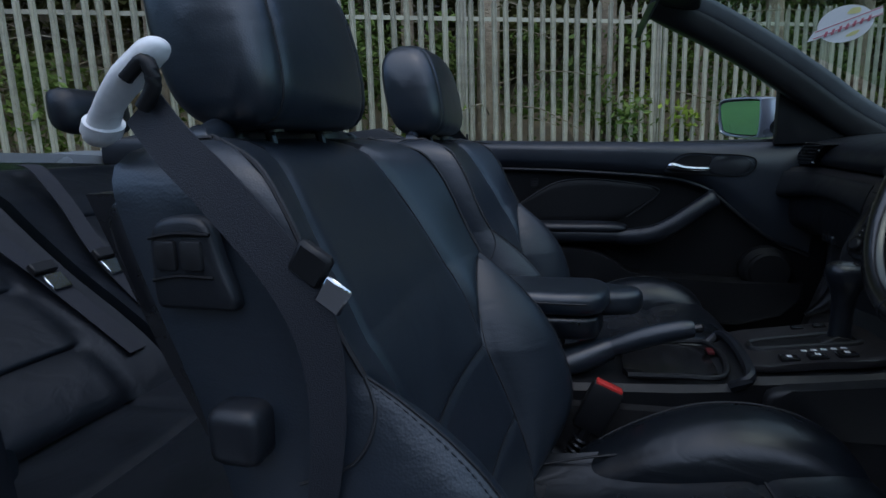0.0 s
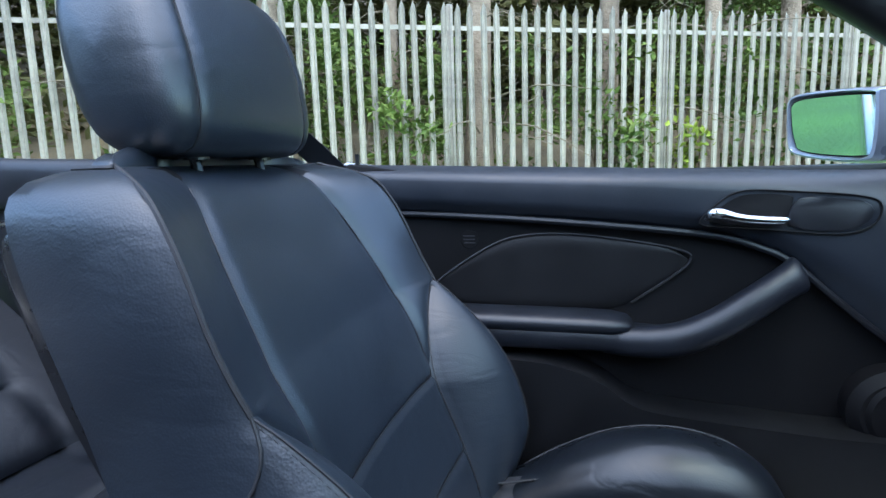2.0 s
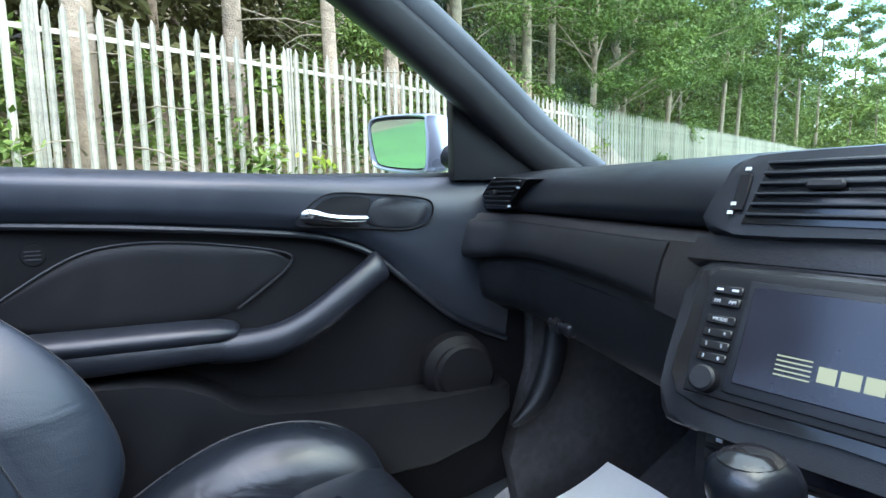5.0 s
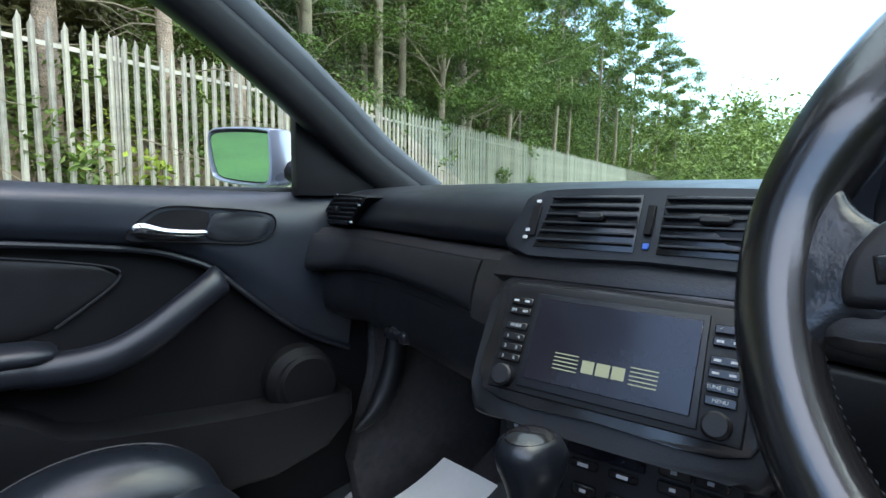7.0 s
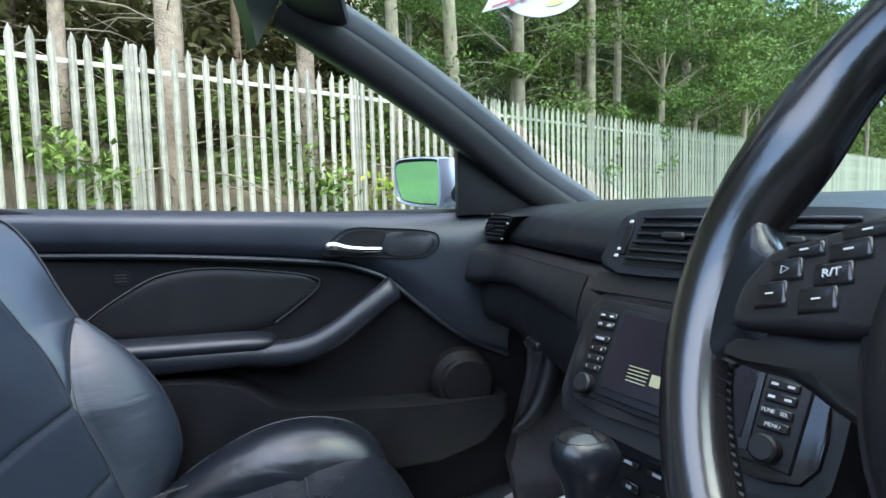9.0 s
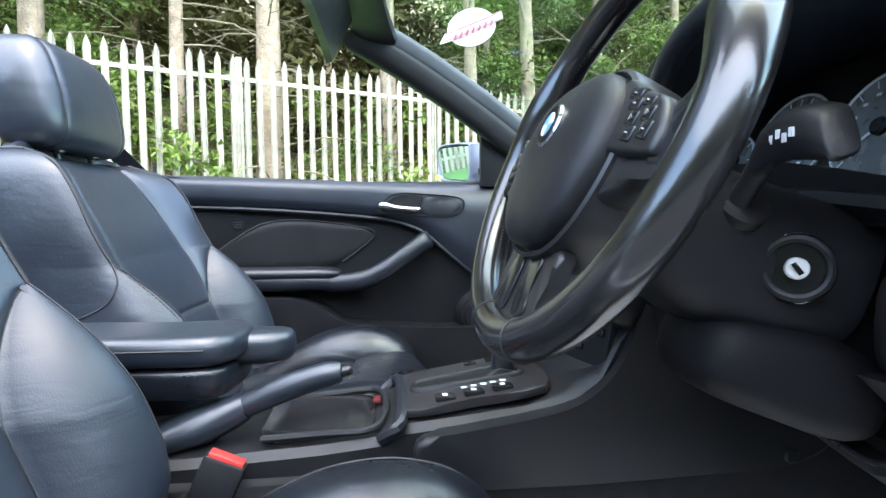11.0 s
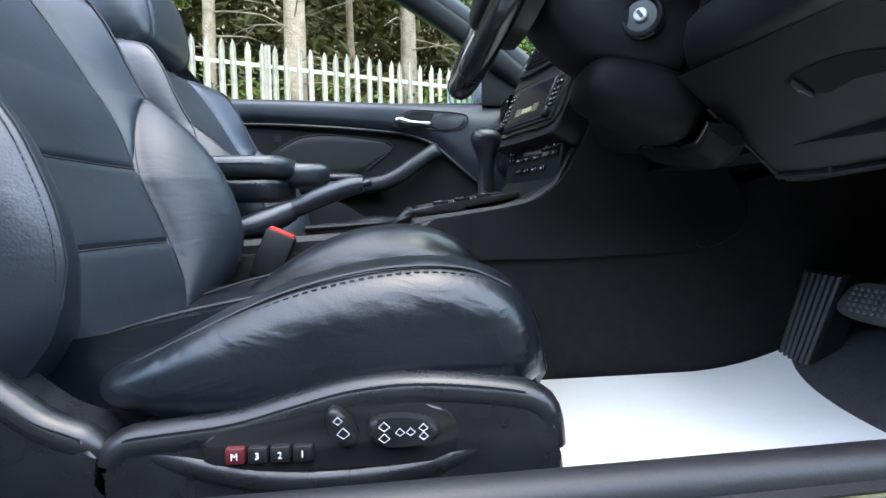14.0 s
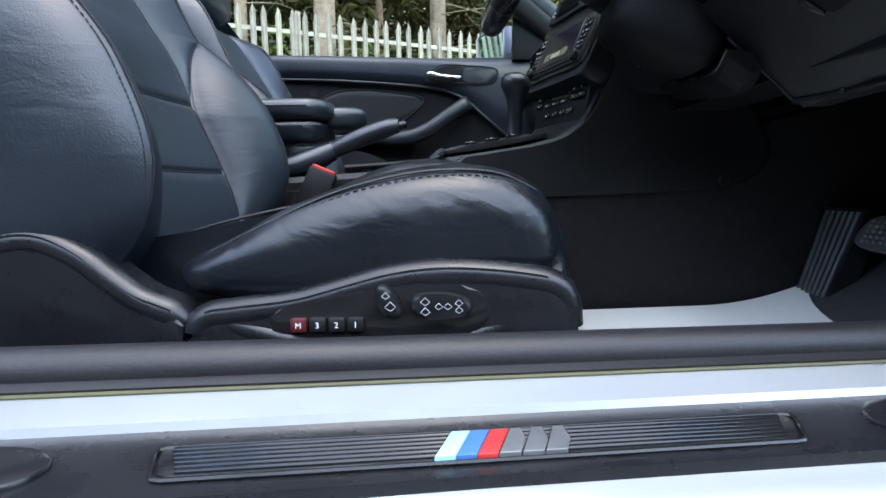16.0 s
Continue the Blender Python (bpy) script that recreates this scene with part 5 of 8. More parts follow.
# ---- windscreen ----
def make_windscreen():
    ws = root("windscreen", (1.1, 0, 0.95), "raked windscreen with black A-pillars and header rail", "windscreen")
    P = [(1.25, 0.725, 0.930), (1.13, 0.722, 1.005), (1.02, 0.700, 1.085), (0.90, 0.672, 1.165), (0.78, 0.640, 1.235), (0.68, 0.610, 1.285), (0.645, 0.585, 1.300)]
    for sg in (1, -1):
        bm = B()
        rings = []
        for p in smooth_path([(x, y if sg > 0 else -y + 0.03, z) for x, y, z in P], 4):
            rings.append(sup(p + V(-0.044, 0, -0.012), V(0.023, 0, 0.027), V(0.010, 0.028 * sg, -0.008), 14, 3))
        loft(bm, rings)
        pl = part("pillar", bm, PLASTIC, ws, "black A-pillar trim")
        # separate strip whose grey carries the sky reflected along the pillar
        bm = B()
        rings = []
        for p in smooth_path([(x, y if sg > 0 else -y + 0.03, z) for x, y, z in P], 4):
            rings.append(sup(p + V(-0.006, -0.012 * sg, 0.016), V(0.014, 0, 0.017), V(0.008, 0.012 * sg, -0.006), 14, 2.6))
        loft(bm, rings)
        part("pillar_cover", bm, PILLARTRIM, pl, "smooth pillar cover with the sky's reflection in its grey")
        bm = B()
        tube(bm, [(x + 0.017, (y + 0.012) if sg > 0 else -y + 0.02, z + 0.019) for x, y, z in P], 0.007, 6, 4)
        part("pillar_seal", bm, RUBBER, ws)
    bm = B()
    pts = [(0.645, 0.600, 1.298), (0.620, 0.45, 1.322), (0.600, 0.2, 1.335), (0.597, 0.0, 1.338), (0.60, -0.2, 1.335), (0.62, -0.42, 1.322), (0.645, -0.57, 1.298)]
    rings = [sup(p, V(0.055, 0, -0.006), V(0.0, 0, 0.022), 14, 3) for p in smooth_path(pts, 4)]
    loft(bm, rings)
    part("header_rail", bm, PLASTIC, ws)
    # glass sheet between base and header
    def gl(u, v):
        s = 2 * v - 1
        x = 1.42 - 0.10 * s * s - (0.78 - 0.04 * s * s) * u
        return V(x + 0.030, 0.012 + s * (0.735 - 0.125 * u), 0.960 + 0.400 * (u ** 0.92) - 0.02 * s * s * u)
    bm = B()
    slab(bm, gl, lambda u, v: gl(u, v) + V(0.004, 0, 0.004), 10, 14)
    g = part("glass", bm, GLASS, ws, "clear windscreen glass")
    g.visible_shadow = False
    # passenger's sun visor, folded up under the header
    bm = B()
    def visor(u, v):
        return V(0.600 - 0.050 * v, 0.13 + 0.37 * u, 1.316 - 0.098 * v - 0.012 * (2 * u - 1) ** 4)
    slab(bm, visor, lambda u, v: visor(u, v) + V(-0.014, 0, -0.004), 14, 8)
    sv = root("sun_visor", (0.60, 0.31, 1.31), "dark sun visor folded down from the windscreen header", "sun visor")
    part("board", bm, TRIM, sv)
    bm = B()
    tube(bm, [(0.606, 0.50, 1.312), (0.600, 0.545, 1.312)], 0.006, 8, 1)
    part("hinge", bm, PLASTIC, sv)


make_windscreen()


def make_freshener():
    """A paper tag on a thread behind the glass."""
    c = V(0.787, -0.022, 1.117)
    fr = root("air_freshener", tuple(c), "white oval paper tag with a red band hanging on a thread", "air freshener")
    M = Matrix.Translation(c) @ Matrix((V(0.95, -0.31, 0), V(0, 0, 1), V(-0.31, -0.95, 0))).transposed().to_4x4() @ pose(0, 0, 0, 0, 0, 6) @ Matrix.Diagonal((0.78, 0.82, 1, 1))
    def sheet(name, pts, lift, material, parent, th=0.0012):
        bm = B()
        prism(bm, pts, lift, lift + th, "z", 0)
        bmesh.ops.transform(bm, matrix=M, verts=bm.verts)
        return part(name, bm, material, parent)
    oval = [(0.043 * math.cos(a), 0.031 * math.sin(a)) for a in (2 * math.pi * i / 36 for i in range(36))]
    card = sheet("card", oval, 0.0, WHITE, fr)
    band = [(-0.060, -0.019), (-0.048, -0.003), (0.056, 0.017), (0.056, 0.003), (-0.040, -0.017)]
    bd = sheet("band", band, 0.0013, WHITE, fr, 0.0008)
    pink = mat("faded_red_print", (0.55, 0.16, 0.20), 0.6, bump=0)
    yellow = mat("pale_yellow_print", (0.72, 0.68, 0.30), 0.6, bump=0)
    sheet("band_stripe", [(-0.046, -0.0055), (0.056, 0.0145), (0.056, 0.0160), (-0.046, -0.004)], 0.0022, pink, bd, 0.0004)
    sheet("band_stripe", [(-0.050, -0.0165), (0.056, 0.0035), (0.056, 0.0050), (-0.050, -0.015)], 0.0022, pink, bd, 0.0004)
    for k in range(7):
        x = -0.034 + k * 0.011
        sheet("print_bar", [(x, -0.0105 + x * 0.195), (x + 0.005, -0.0095 + x * 0.195), (x + 0.008, 0.000 + x * 0.195), (x + 0.004, -0.001 + x * 0.195)], 0.0022, pink, bd, 0.0004)
    sheet("yellow_patch", outline([(0.004, 0.016), (0.012, 0.024), (0.024, 0.022), (0.022, 0.014)], 3), 0.0013, yellow, card, 0.0004)
    sheet("yellow_patch", outline([(0.0, -0.022), (0.010, -0.016), (0.022, -0.015), (0.014, -0.022)], 3), 0.0013, yellow, card, 0.0004)
    bm = B()
    tube(bm, [M @ V(0, 0.030, 0), c + V(0, 0, 0.08), c + V(0.0, 0.0, 0.132)], 0.0008, 4, 2)
    part("thread", bm, PIPING, fr)


make_freshener()

# ---- dashboard ----
def face_x(y):
    return interp([(-0.74, 1.03), (-0.55, 1.035), (-0.35, 1.03), (-0.12, 1.005), (0.15, 0.962), (0.4, 0.978), (0.63, 1.0), (0.76, 0.985)], y)[0]


dash = root("dashboard", (1.1, 0, 0.7), "black soft dashboard with dark trim strips", "dashboard")


def make_dash():
    # upper pad with top surface
    prof = [(0.40, 0.957), (0.25, 0.960), (0.12, 0.953), (0.06, 0.945), (0.024, 0.936), (0.005, 0.922), (-0.004, 0.90), (0.0, 0.884), (0.012, 0.878), (0.06, 0.876), (0.40, 0.86)]
    bm = B()
    rings = []
    for i in range(84):
        y = 0.745 - 1.455 * i / 83
        r = []
        for dx, z in prof:
            r.append(V(face_x(y) + dx, y, z))
        # sunk in front of the instruments
        k = max(0.0, min(1.0, (-0.135 - y) / 0.03, (y + 0.605) / 0.035))
        k = k * k * (3 - 2 * k)
        tip = 0.011 * max(-1, min(1, (y + 0.47) / 0.1))
        low = [(0.40, 0.957), (0.25, 0.960), (0.12, 0.958), (0.098, 0.888), (0.06, 0.880), (0.004, 0.873 + tip), (-0.014, 0.868 + tip), (-0.018, 0.859 + tip), (-0.010, 0.850 + tip), (0.06, 0.846), (0.40, 0.84)]
        r = [p.lerp(V(face_x(y) + a, y, b), k) for p, (a, b) in zip(r, low)]
        rings.append(r)
    loft(bm, rings)
    part("top_pad", bm, TRIM, dash, "grained black top pad", 50)
    # passenger lower part: textured strip, padded decor panel, recessed glove box
    def decor_low(y):
        return interp([(0.12, 0.786), (0.20, 0.799), (0.27, 0.808), (0.33, 0.811), (0.42, 0.813), (0.50, 0.813), (0.60, 0.805), (0.735, 0.790)], y)[0]
    def sweep(y):
        """How far the panels curve back along the door."""
        f = max(0.0, min(1.0, (y - 0.585) / 0.135))
        return -0.036 * f * f * (3 - 2 * f)
    bm = B()
    rings = []
    for i in range(24):
        y = 0.735 - 0.60 * i / 23
        rings.append([V(face_x(y) + a + sweep(y) * 0.8, y, b) for a, b in [(0.03, 0.877), (0.002, 0.8765), (-0.006, 0.874), (-0.0145, 0.8655), (0.03, 0.863)]])
    loft(bm, rings)
    strip = part("trim_strip", bm, CARBON, dash, "dark textured trim strip")
    bm = B()
    rings = []
    for i in range(34):
        y = 0.738 - 0.533 * (i / 33) ** 1.4
        e = math.sin(min(1, (i + 0.6) / 5) * math.pi / 2)
        lo = decor_low(y)
        h = 0.866 - lo
        rings.append([V(face_x(y) + sweep(y) + a * e + 0.025 * (1 - e), y, b) for a, b in [(0.04, 0.866), (-0.0125, 0.8655), (-0.0175, 0.863), (-0.024, 0.866 - h * 0.25), (-0.030, 0.866 - h * 0.5), (-0.034, 0.866 - h * 0.75), (-0.034, lo + 0.010), (-0.030, lo + 0.003), (-0.022, lo), (0.04, lo + 0.004)]])
    loft(bm, rings)
    part("decor_panel", bm, PLASTIC, dash, "padded black decor panel", 50)
    bm = B()
    rings = []
    for y in (0.203, 0.19, 0.175, 0.160, 0.135):
        lo = decor_low(y) - 0.004
        h = 0.868 - lo
        rings.append([V(face_x(y) + a, y, b) for a, b in [(0.04, 0.868), (-0.014, 0.867), (-0.024, 0.868 - h * 0.3), (-0.031, 0.868 - h * 0.65), (-0.033, lo + 0.004), (0.04, lo)]])
    loft(bm, rings)
    part("decor_end", bm, CARBON, dash, "dark textured end piece")
    bm = B()
    rings = []
    for i in range(24):
        y = 0.738 - 0.612 * i / 23
        f = i / 23
        zt = decor_low(y) + 0.006
        e = math.sin(min(1, (i + 0.6) / 3) * math.pi / 2)
        rings.append([V(face_x(y) + sweep(y) * 0.6 + a * e + 0.02 * (1 - e), y, b) for a, b in [(0.05, zt), (-0.006, zt), (-0.012, zt - 0.012), (-0.016, 0.765), (-0.014, 0.742 - 0.012 * f), (-0.006, 0.722 - 0.014 * f), (0.010, 0.712 - 0.014 * f), (0.06, 0.69), (0.25, 0.68), (0.3, 0.80)]])
    loft(bm, rings)
    gb = part("glove_box", bm, PLASTIC, dash, "recessed black glove box lid", 50)
    bm = B()
    tube(bm, [(face_x(y) - 0.0125, y, decor_low(y) - 0.018) for y in (0.70, 0.6, 0.5, 0.4, 0.3, 0.22)], 0.0012, 5, 3)
    part("lid_joint", bm, DARKTRIM, gb)
    bm = B()
    box(bm, 0.958, 0.985, 0.395, 0.455, 0.716, 0.735, 0.006, 3)
    part("glove_box_latch", bm, SEATPLASTIC, gb)
    # side vent
    bm = B()
    prism(bm, outline([(0.737, 0.8855), (0.70, 0.914), (0.664, 0.937), (0.655, 0.938), (0.557, 0.934), (0.553, 0.930), (0.585, 0.908), (0.617, 0.887), (0.627, 0.885)], 2), 0.982, 1.03, "x", 0.003)
    sv = part("side_vent", bm, DARKTRIM, dash)
    for k in range(6):
        z = 0.889 + k * 0.0083
        f = (z - 0.8855) / 0.0515
        bm = B()
        box(bm, 0.977, 0.990, 0.619 - 0.060 * f, 0.729 - 0.068 * f, z - 0.0014, z + 0.0014, 0.0006, 1)
        part("vent_slat", bm, TRIM, sv)
    bm = B()
    tube(bm, [(0.981, 0.737, 0.8855), (0.981, 0.70, 0.914), (0.981, 0.661, 0.938)], 0.0020, 6, 3)
    tube(bm, [(0.981, 0.735, 0.8845), (0.981, 0.68, 0.8845), (0.981, 0.620, 0.8855)], 0.0018, 6, 1)
    part("vent_rim", bm, UPPERTRIM, sv)
    bm = B()
    box(bm, 0.971, 0.982, 0.648, 0.664, 0.907, 0.917, 0.002)
    part("vent_tab", bm, PLASTIC, sv)
    for y, z in ((0.608, 0.8895), (0.575, 0.920)):
        bm = B()
        box(bm, 0.979, 0.983, y - 0.003, y + 0.003, z - 0.0016, z + 0.0016, 0.0004)
        part("vent_symbol", bm, WHITE, sv)
    # driver's side: binnacle hood, switch panel, knee panel
    bm = B()
    def hood(u, v):
        y = -0.345 + 0.205 * math.cos(math.pi * u)
        z = 0.915 + 0.125 * math.sin(math.pi * u) ** 0.65
        x = 0.945 + 0.18 * v + 0.03 * (1 - math.sin(math.pi * u))
        return V(x, y, z - 0.015 * v)
    slab(bm, hood, lambda u, v: hood(u, v) + V(0.004, (hood(u, v).y + 0.345) * -0.07, -0.012), 26, 8)
    part("binnacle_hood", bm, UPPERTRIM, dash, "black instrument hood", 60)
    bm = B()
    rim = [(-0.548, 0.962), (-0.532, 0.985), (-0.49, 1.016), (-0.42, 1.032), (-0.345, 1.036), (-0.26, 1.022), (-0.19, 0.985), (-0.150, 0.93), (-0.152, 0.885)]
    tube(bm, [(1.018 - 0.07 * (z - 0.875) / 0.16, y, z) for y, z in rim], 0.0125, 14, 4)
    part("hood_lip", bm, UPPERTRIM, dash, "rounded rim of the instrument hood")
    # flat dark strip painting the shadow between hood lip and pad
    bm = B()
    prism(bm, outline([(-0.15, 0.850), (-0.15, 0.910), (-0.24, 0.911), (-0.30, 0.908), (-0.36, 0.898), (-0.44, 0.882), (-0.52, 0.871), (-0.60, 0.869), (-0.72, 0.870), (-0.72, 0.850)], 1), 1.026, 1.040, "x", 0.003)
    part("hood_shadow_strip", bm, DARKTRIM, dash, "black strip for the shadow under the instruments")
    bm = B()
    rows = []
    for i in range(9):
        z = 0.874 + 0.088 * i / 8
        xr = 1.008 + 0.75 * (z - 0.874)
        rows.append([V(xr + 0.012 * f ** 1.5 - 0.004 * math.sin(math.pi * f), -0.505 - 0.078 * f, z) for f in (0, 0.2, 0.4, 0.6, 0.8, 1.0)])
    rows.insert(0, [p + V(0.03, 0, -0.006) for p in rows[0]])
    loft(bm, rows, False, False)
    part("hood_flank", bm, FLANK, dash, "smooth dark flank beside the instruments, sky sheen in its grey", 60)
    bm = B()
    prism(bm, [(-0.574, 0.866), (-0.580, 0.935), (-0.705, 0.935), (-0.705, 0.866)], 1.010, 1.045, "x", 0.004)
    dv = part("driver_vent", bm, UPPERTRIM, dash, "grey side air vent")
    bm = B()
    prism(bm, [(-0.592, 0.876), (-0.598, 0.924), (-0.700, 0.924), (-0.700, 0.872)], 1.0085, 1.015, "x", 0.001)
    part("vent_opening", bm, GLOSS, dv)
    for k in range(5):
        z = 0.880 + k * 0.0095
        bm = B()
        box(bm, 1.003, 1.012, -0.699, -0.594 - 0.001 * k, z - 0.0013, z + 0.0013, 0.0005, 1)
        part("vent_slat", bm, TRIM, dv)
    for z in (0.873, 0.885):
        bm = B()
        box(bm, 1.0085, 1.0105, -0.586, -0.5825, z - 0.0025, z + 0.0025, 0.0005, 1)
        part("vent_symbol", bm, WHITE, dv)
    bm = B()
    arch = [(-0.345 + 0.196 * math.cos(math.pi * k / 20), 0.895 + 0.122 * math.sin(math.pi * k / 20) ** 0.65) for k in range(21)]
    prism(bm, arch + [(-0.541, 0.86), (-0.149, 0.86)], 1.116, 1.124, "x", 0)
    part("binnacle_back", bm, DARKTRIM, dash)
    bm = B()
    rings = []
    for i in range(16):
        y = -0.425 - 0.295 * i / 15
        e = math.sin(min(1, (i + 0.6) / 3) * math.pi / 2)
        rings.append([V(face_x(y) + a * e, y, b) for a, b in [(0.05, 0.854), (0.012, 0.853), (-0.002, 0.847), (-0.020, 0.818), (-0.015, 0.8155), (-0.028, 0.811), (-0.040, 0.799), (-0.044, 0.780), (-0.040, 0.760), (-0.028, 0.748), (0.05, 0.740)]])
    loft(bm, rings)
    sp = part("light_switch_panel", bm, SWITCHPAD, dash, "padded dark trim with the light switch")
    bm = B()
    for k in range(22):
        y = -0.445 - 0.012 * k
        tube(bm, [(face_x(y) - 0.0165, y, 0.8165), (face_x(y) - 0.0165, y - 0.007, 0.8165)], 0.0013, 5, 1)
    tagged(part("seam_stitching", bm, GLOSS, sp), kind="stuff")
    for k in range(86):
        y = -0.432 - 0.0030 * k
        bm = B()
        tube(bm, [(face_x(y) - 0.0015, y, 0.8465), (face_x(y) - 0.0085, y - 0.0035, 0.836)], 0.0006, 4, 1)
        part("trim_rib", bm, CARBON, sp)
    # light switch: a pear-shaped recess with a bright edge, a knob with two blades, symbols
    pear = smooth_path([(0, a, b) for a, b in ((-0.532, 0.801), (-0.529, 0.808), (-0.536, 0.822), (-0.545, 0.837), (-0.556, 0.8425), (-0.572, 0.842), (-0.584, 0.834), (-0.582, 0.818), (-0.572, 0.808))], 4)
    bm = B()
    prism(bm, [(p.y, p.z) for p in pear], 1.0115, 1.022, "x", 0.002)
    lb = part("light_switch_base", bm, PLASTIC, sp)
    bm = B()
    tube(bm, [(1.0112, p.y, p.z) for p in pear[:17]], 0.0006, 6, 1)
    part("recess_edge", bm, CHROME, lb, "pale edge line")
    bm = B()
    loft(bm, [sup((x, -0.5655, 0.8265), (0, a, 0), (0, 0, b), 22, 2.4) for x, a, b in ((1.013, 0.0135, 0.0145), (1.006, 0.013, 0.014), (1.003, 0.0085, 0.0135), (0.997, 0.0065, 0.0125), (0.9955, 0.0045, 0.011))])
    kn = part("light_switch_knob", bm, PLASTIC, sp, "dark light switch knob with two bright blades")
    for sg in (-1, 1):
        bm = B()
        tube(bm, [(1.002, -0.5655 + sg * 0.0085, 0.8395), (0.998, -0.5655 + sg * 0.0070, 0.832), (0.998, -0.5655 + sg * 0.0065, 0.821), (1.002, -0.5655 + sg * 0.0080, 0.8145)], 0.0013, 8, 3)
        part("knob_grip", bm, CHROME, kn)
    for (y, z) in ((-0.550, 0.8245), (-0.5655, 0.8405), (-0.581, 0.8385), (-0.589, 0.8375), (-0.592, 0.8325)):
        bm = B()
        box(bm, 1.0085, 1.0105, y - 0.0016, y + 0.0016, z - 0.0011, z + 0.0011, 0.0004)
        part("switch_symbol", bm, WHITE, sp)
    for k in range(2):
        bm = B()
        box(bm, 1.000, 1.014, -0.623 - 0.036 * k, -0.589 - 0.036 * k, 0.808, 0.8155, 0.002)
        fb = part("fog_button", bm, PLASTIC, sp)
        bm = B()
        box(bm, 0.9985, 1.001, -0.598 - 0.036 * k, -0.592 - 0.036 * k, 0.810, 0.8138, 0.0004)
        part("button_symbol", bm, WHITE, fb)
    bm = B()
    def knee(u, v):
        y = -0.435 - 0.285 * u
        return V(0.998 + 0.135 * v + 0.02 * u, y, 0.746 - 0.122 * v + 0.02 * u * v)
    slab(bm, knee, lambda u, v: knee(u, v) + V(0.03, 0, 0), 12, 12)
    kp = part("knee_panel", bm, POCKET, dash, "black lower panel with a small latch")
    def on_knee(pts, lift):
        return [knee(u, v) + V(-lift, 0, -lift * 0.3) for u, v in pts]
    rec = [(p.x, p.y) for p in smooth_path([(a, b, 0) for a, b in ((0.42, 0.30), (0.47, 0.27), (0.60, 0.25), (0.72, 0.27), (0.80, 0.33), (0.84, 0.46), (0.76, 0.43), (0.62, 0.41), (0.50, 0.44))], 3, True)]
    bm = B()
    loft(bm, [on_knee(rec, -0.006), on_knee(rec, 0.0012)])
    lt = part("latch_recess", bm, DARKTRIM, kp)
    bm = B()
    tube(bm, on_knee([(0.455, 0.30), (0.46, 0.36), (0.475, 0.43)], 0.003), [0.003, 0.004, 0.002], 8, 3)
    part("latch_lip", bm, SEATPLASTIC, lt)
    bm = B()
    tube(bm, [knee(0.0, 0.95) + V(-0.004, 0, 0), knee(0.3, 1.0) + V(-0.004, 0, 0), knee(1, 1.0) + V(-0.004, 0, 0)], 0.004, 6)
    part("panel_edge", bm, PLASTIC, kp)
    bm = B()
    tube(bm, [knee(0.0, v) + V(-0.002, 0.001, 0) for v in (0.30, 0.5, 0.75, 0.95)], 0.0022, 6)
    part("edge_bead", bm, SEATPLASTIC, kp)
    for u, v in ((0.25, 0.97), (0.9, 0.06)):
        bm = B()
        disc(bm, knee(u, v) + V(-0.002, 0, 0), (-1, 0, 0), 0.0035, 0.003, 12, 0.001)
        part("panel_clip", bm, SEATPLASTIC, kp)
    # panel between the centre stack and the column
    bm = B()
    rings = []
    for i in range(10):
        y = -0.092 - 0.195 * i / 9
        e = math.sin(min(1, (i + 0.5) / 3) * math.pi / 2)
        rings.append([V(a - 0.004 * e + 0.03 * max(0, -y - 0.2), y, b) for a, b in [(1.05, 0.8155), (1.004, 0.8150), (1.000, 0.811), (1.000, 0.775), (1.004, 0.742), (1.016, 0.712), (1.04, 0.694), (1.10, 0.69)]])
    loft(bm, rings)
    part("column_side_panel", bm, PLASTIC, dash, "plain black panel beside the column", 50)
    bm = B()
    prism(bm, [(1.004, 0.8185), (1.000, 0.825), (1.004, 0.848), (1.05, 0.852), (1.05, 0.8185)], -0.287, -0.092, "y", 0.003)
    part("column_side_strip", bm, CARBON, dash)
    # inner side and underside
    bm = B()
    prism(bm, [(1.10, 0.66), (1.20, 0.66), (1.55, 0.74), (1.55, 0.86), (1.15, 0.87), (1.12, 0.72)], -0.72, -0.12, "y", 0.003)
    part("under_cover", bm, DARKTRIM, dash)
    bm = B()
    prism(bm, [(1.06, 0.72), (1.25, 0.70), (1.55, 0.72), (1.55, 0.86), (1.1, 0.87)], 0.12, 0.735, "y", 0.003)
    part("under_cover", bm, DARKTRIM, dash)
    # heater pipe like corner trim by the left footwell
    bm = B()
    tube(bm, [(1.15, 0.705, 0.82), (1.135, 0.70, 0.72), (1.125, 0.69, 0.63), (1.105, 0.682, 0.56), (1.070, 0.676, 0.505), (1.02, 0.674, 0.47)], [0.026, 0.026, 0.026, 0.025, 0.020, 0.006], 14, 6)
    part("footwell_trim", bm, PLASTIC, dash)


make_dash()

# ---- centre stack, turned a little towards the driver ----
R_ = V(0.272, -0.962, 0)
N_ = V(-0.962, -0.272, 0)


def cs(a, z, d=0.0):
    x = interp([(0.60, 0.915), (0.69, 0.930), (0.752, 0.908), (0.854, 0.958), (0.883, 0.970), (0.936, 0.996), (0.96, 1.01)], z)[0]
    return V(x, 0.012, z) + R_ * a + N_ * d


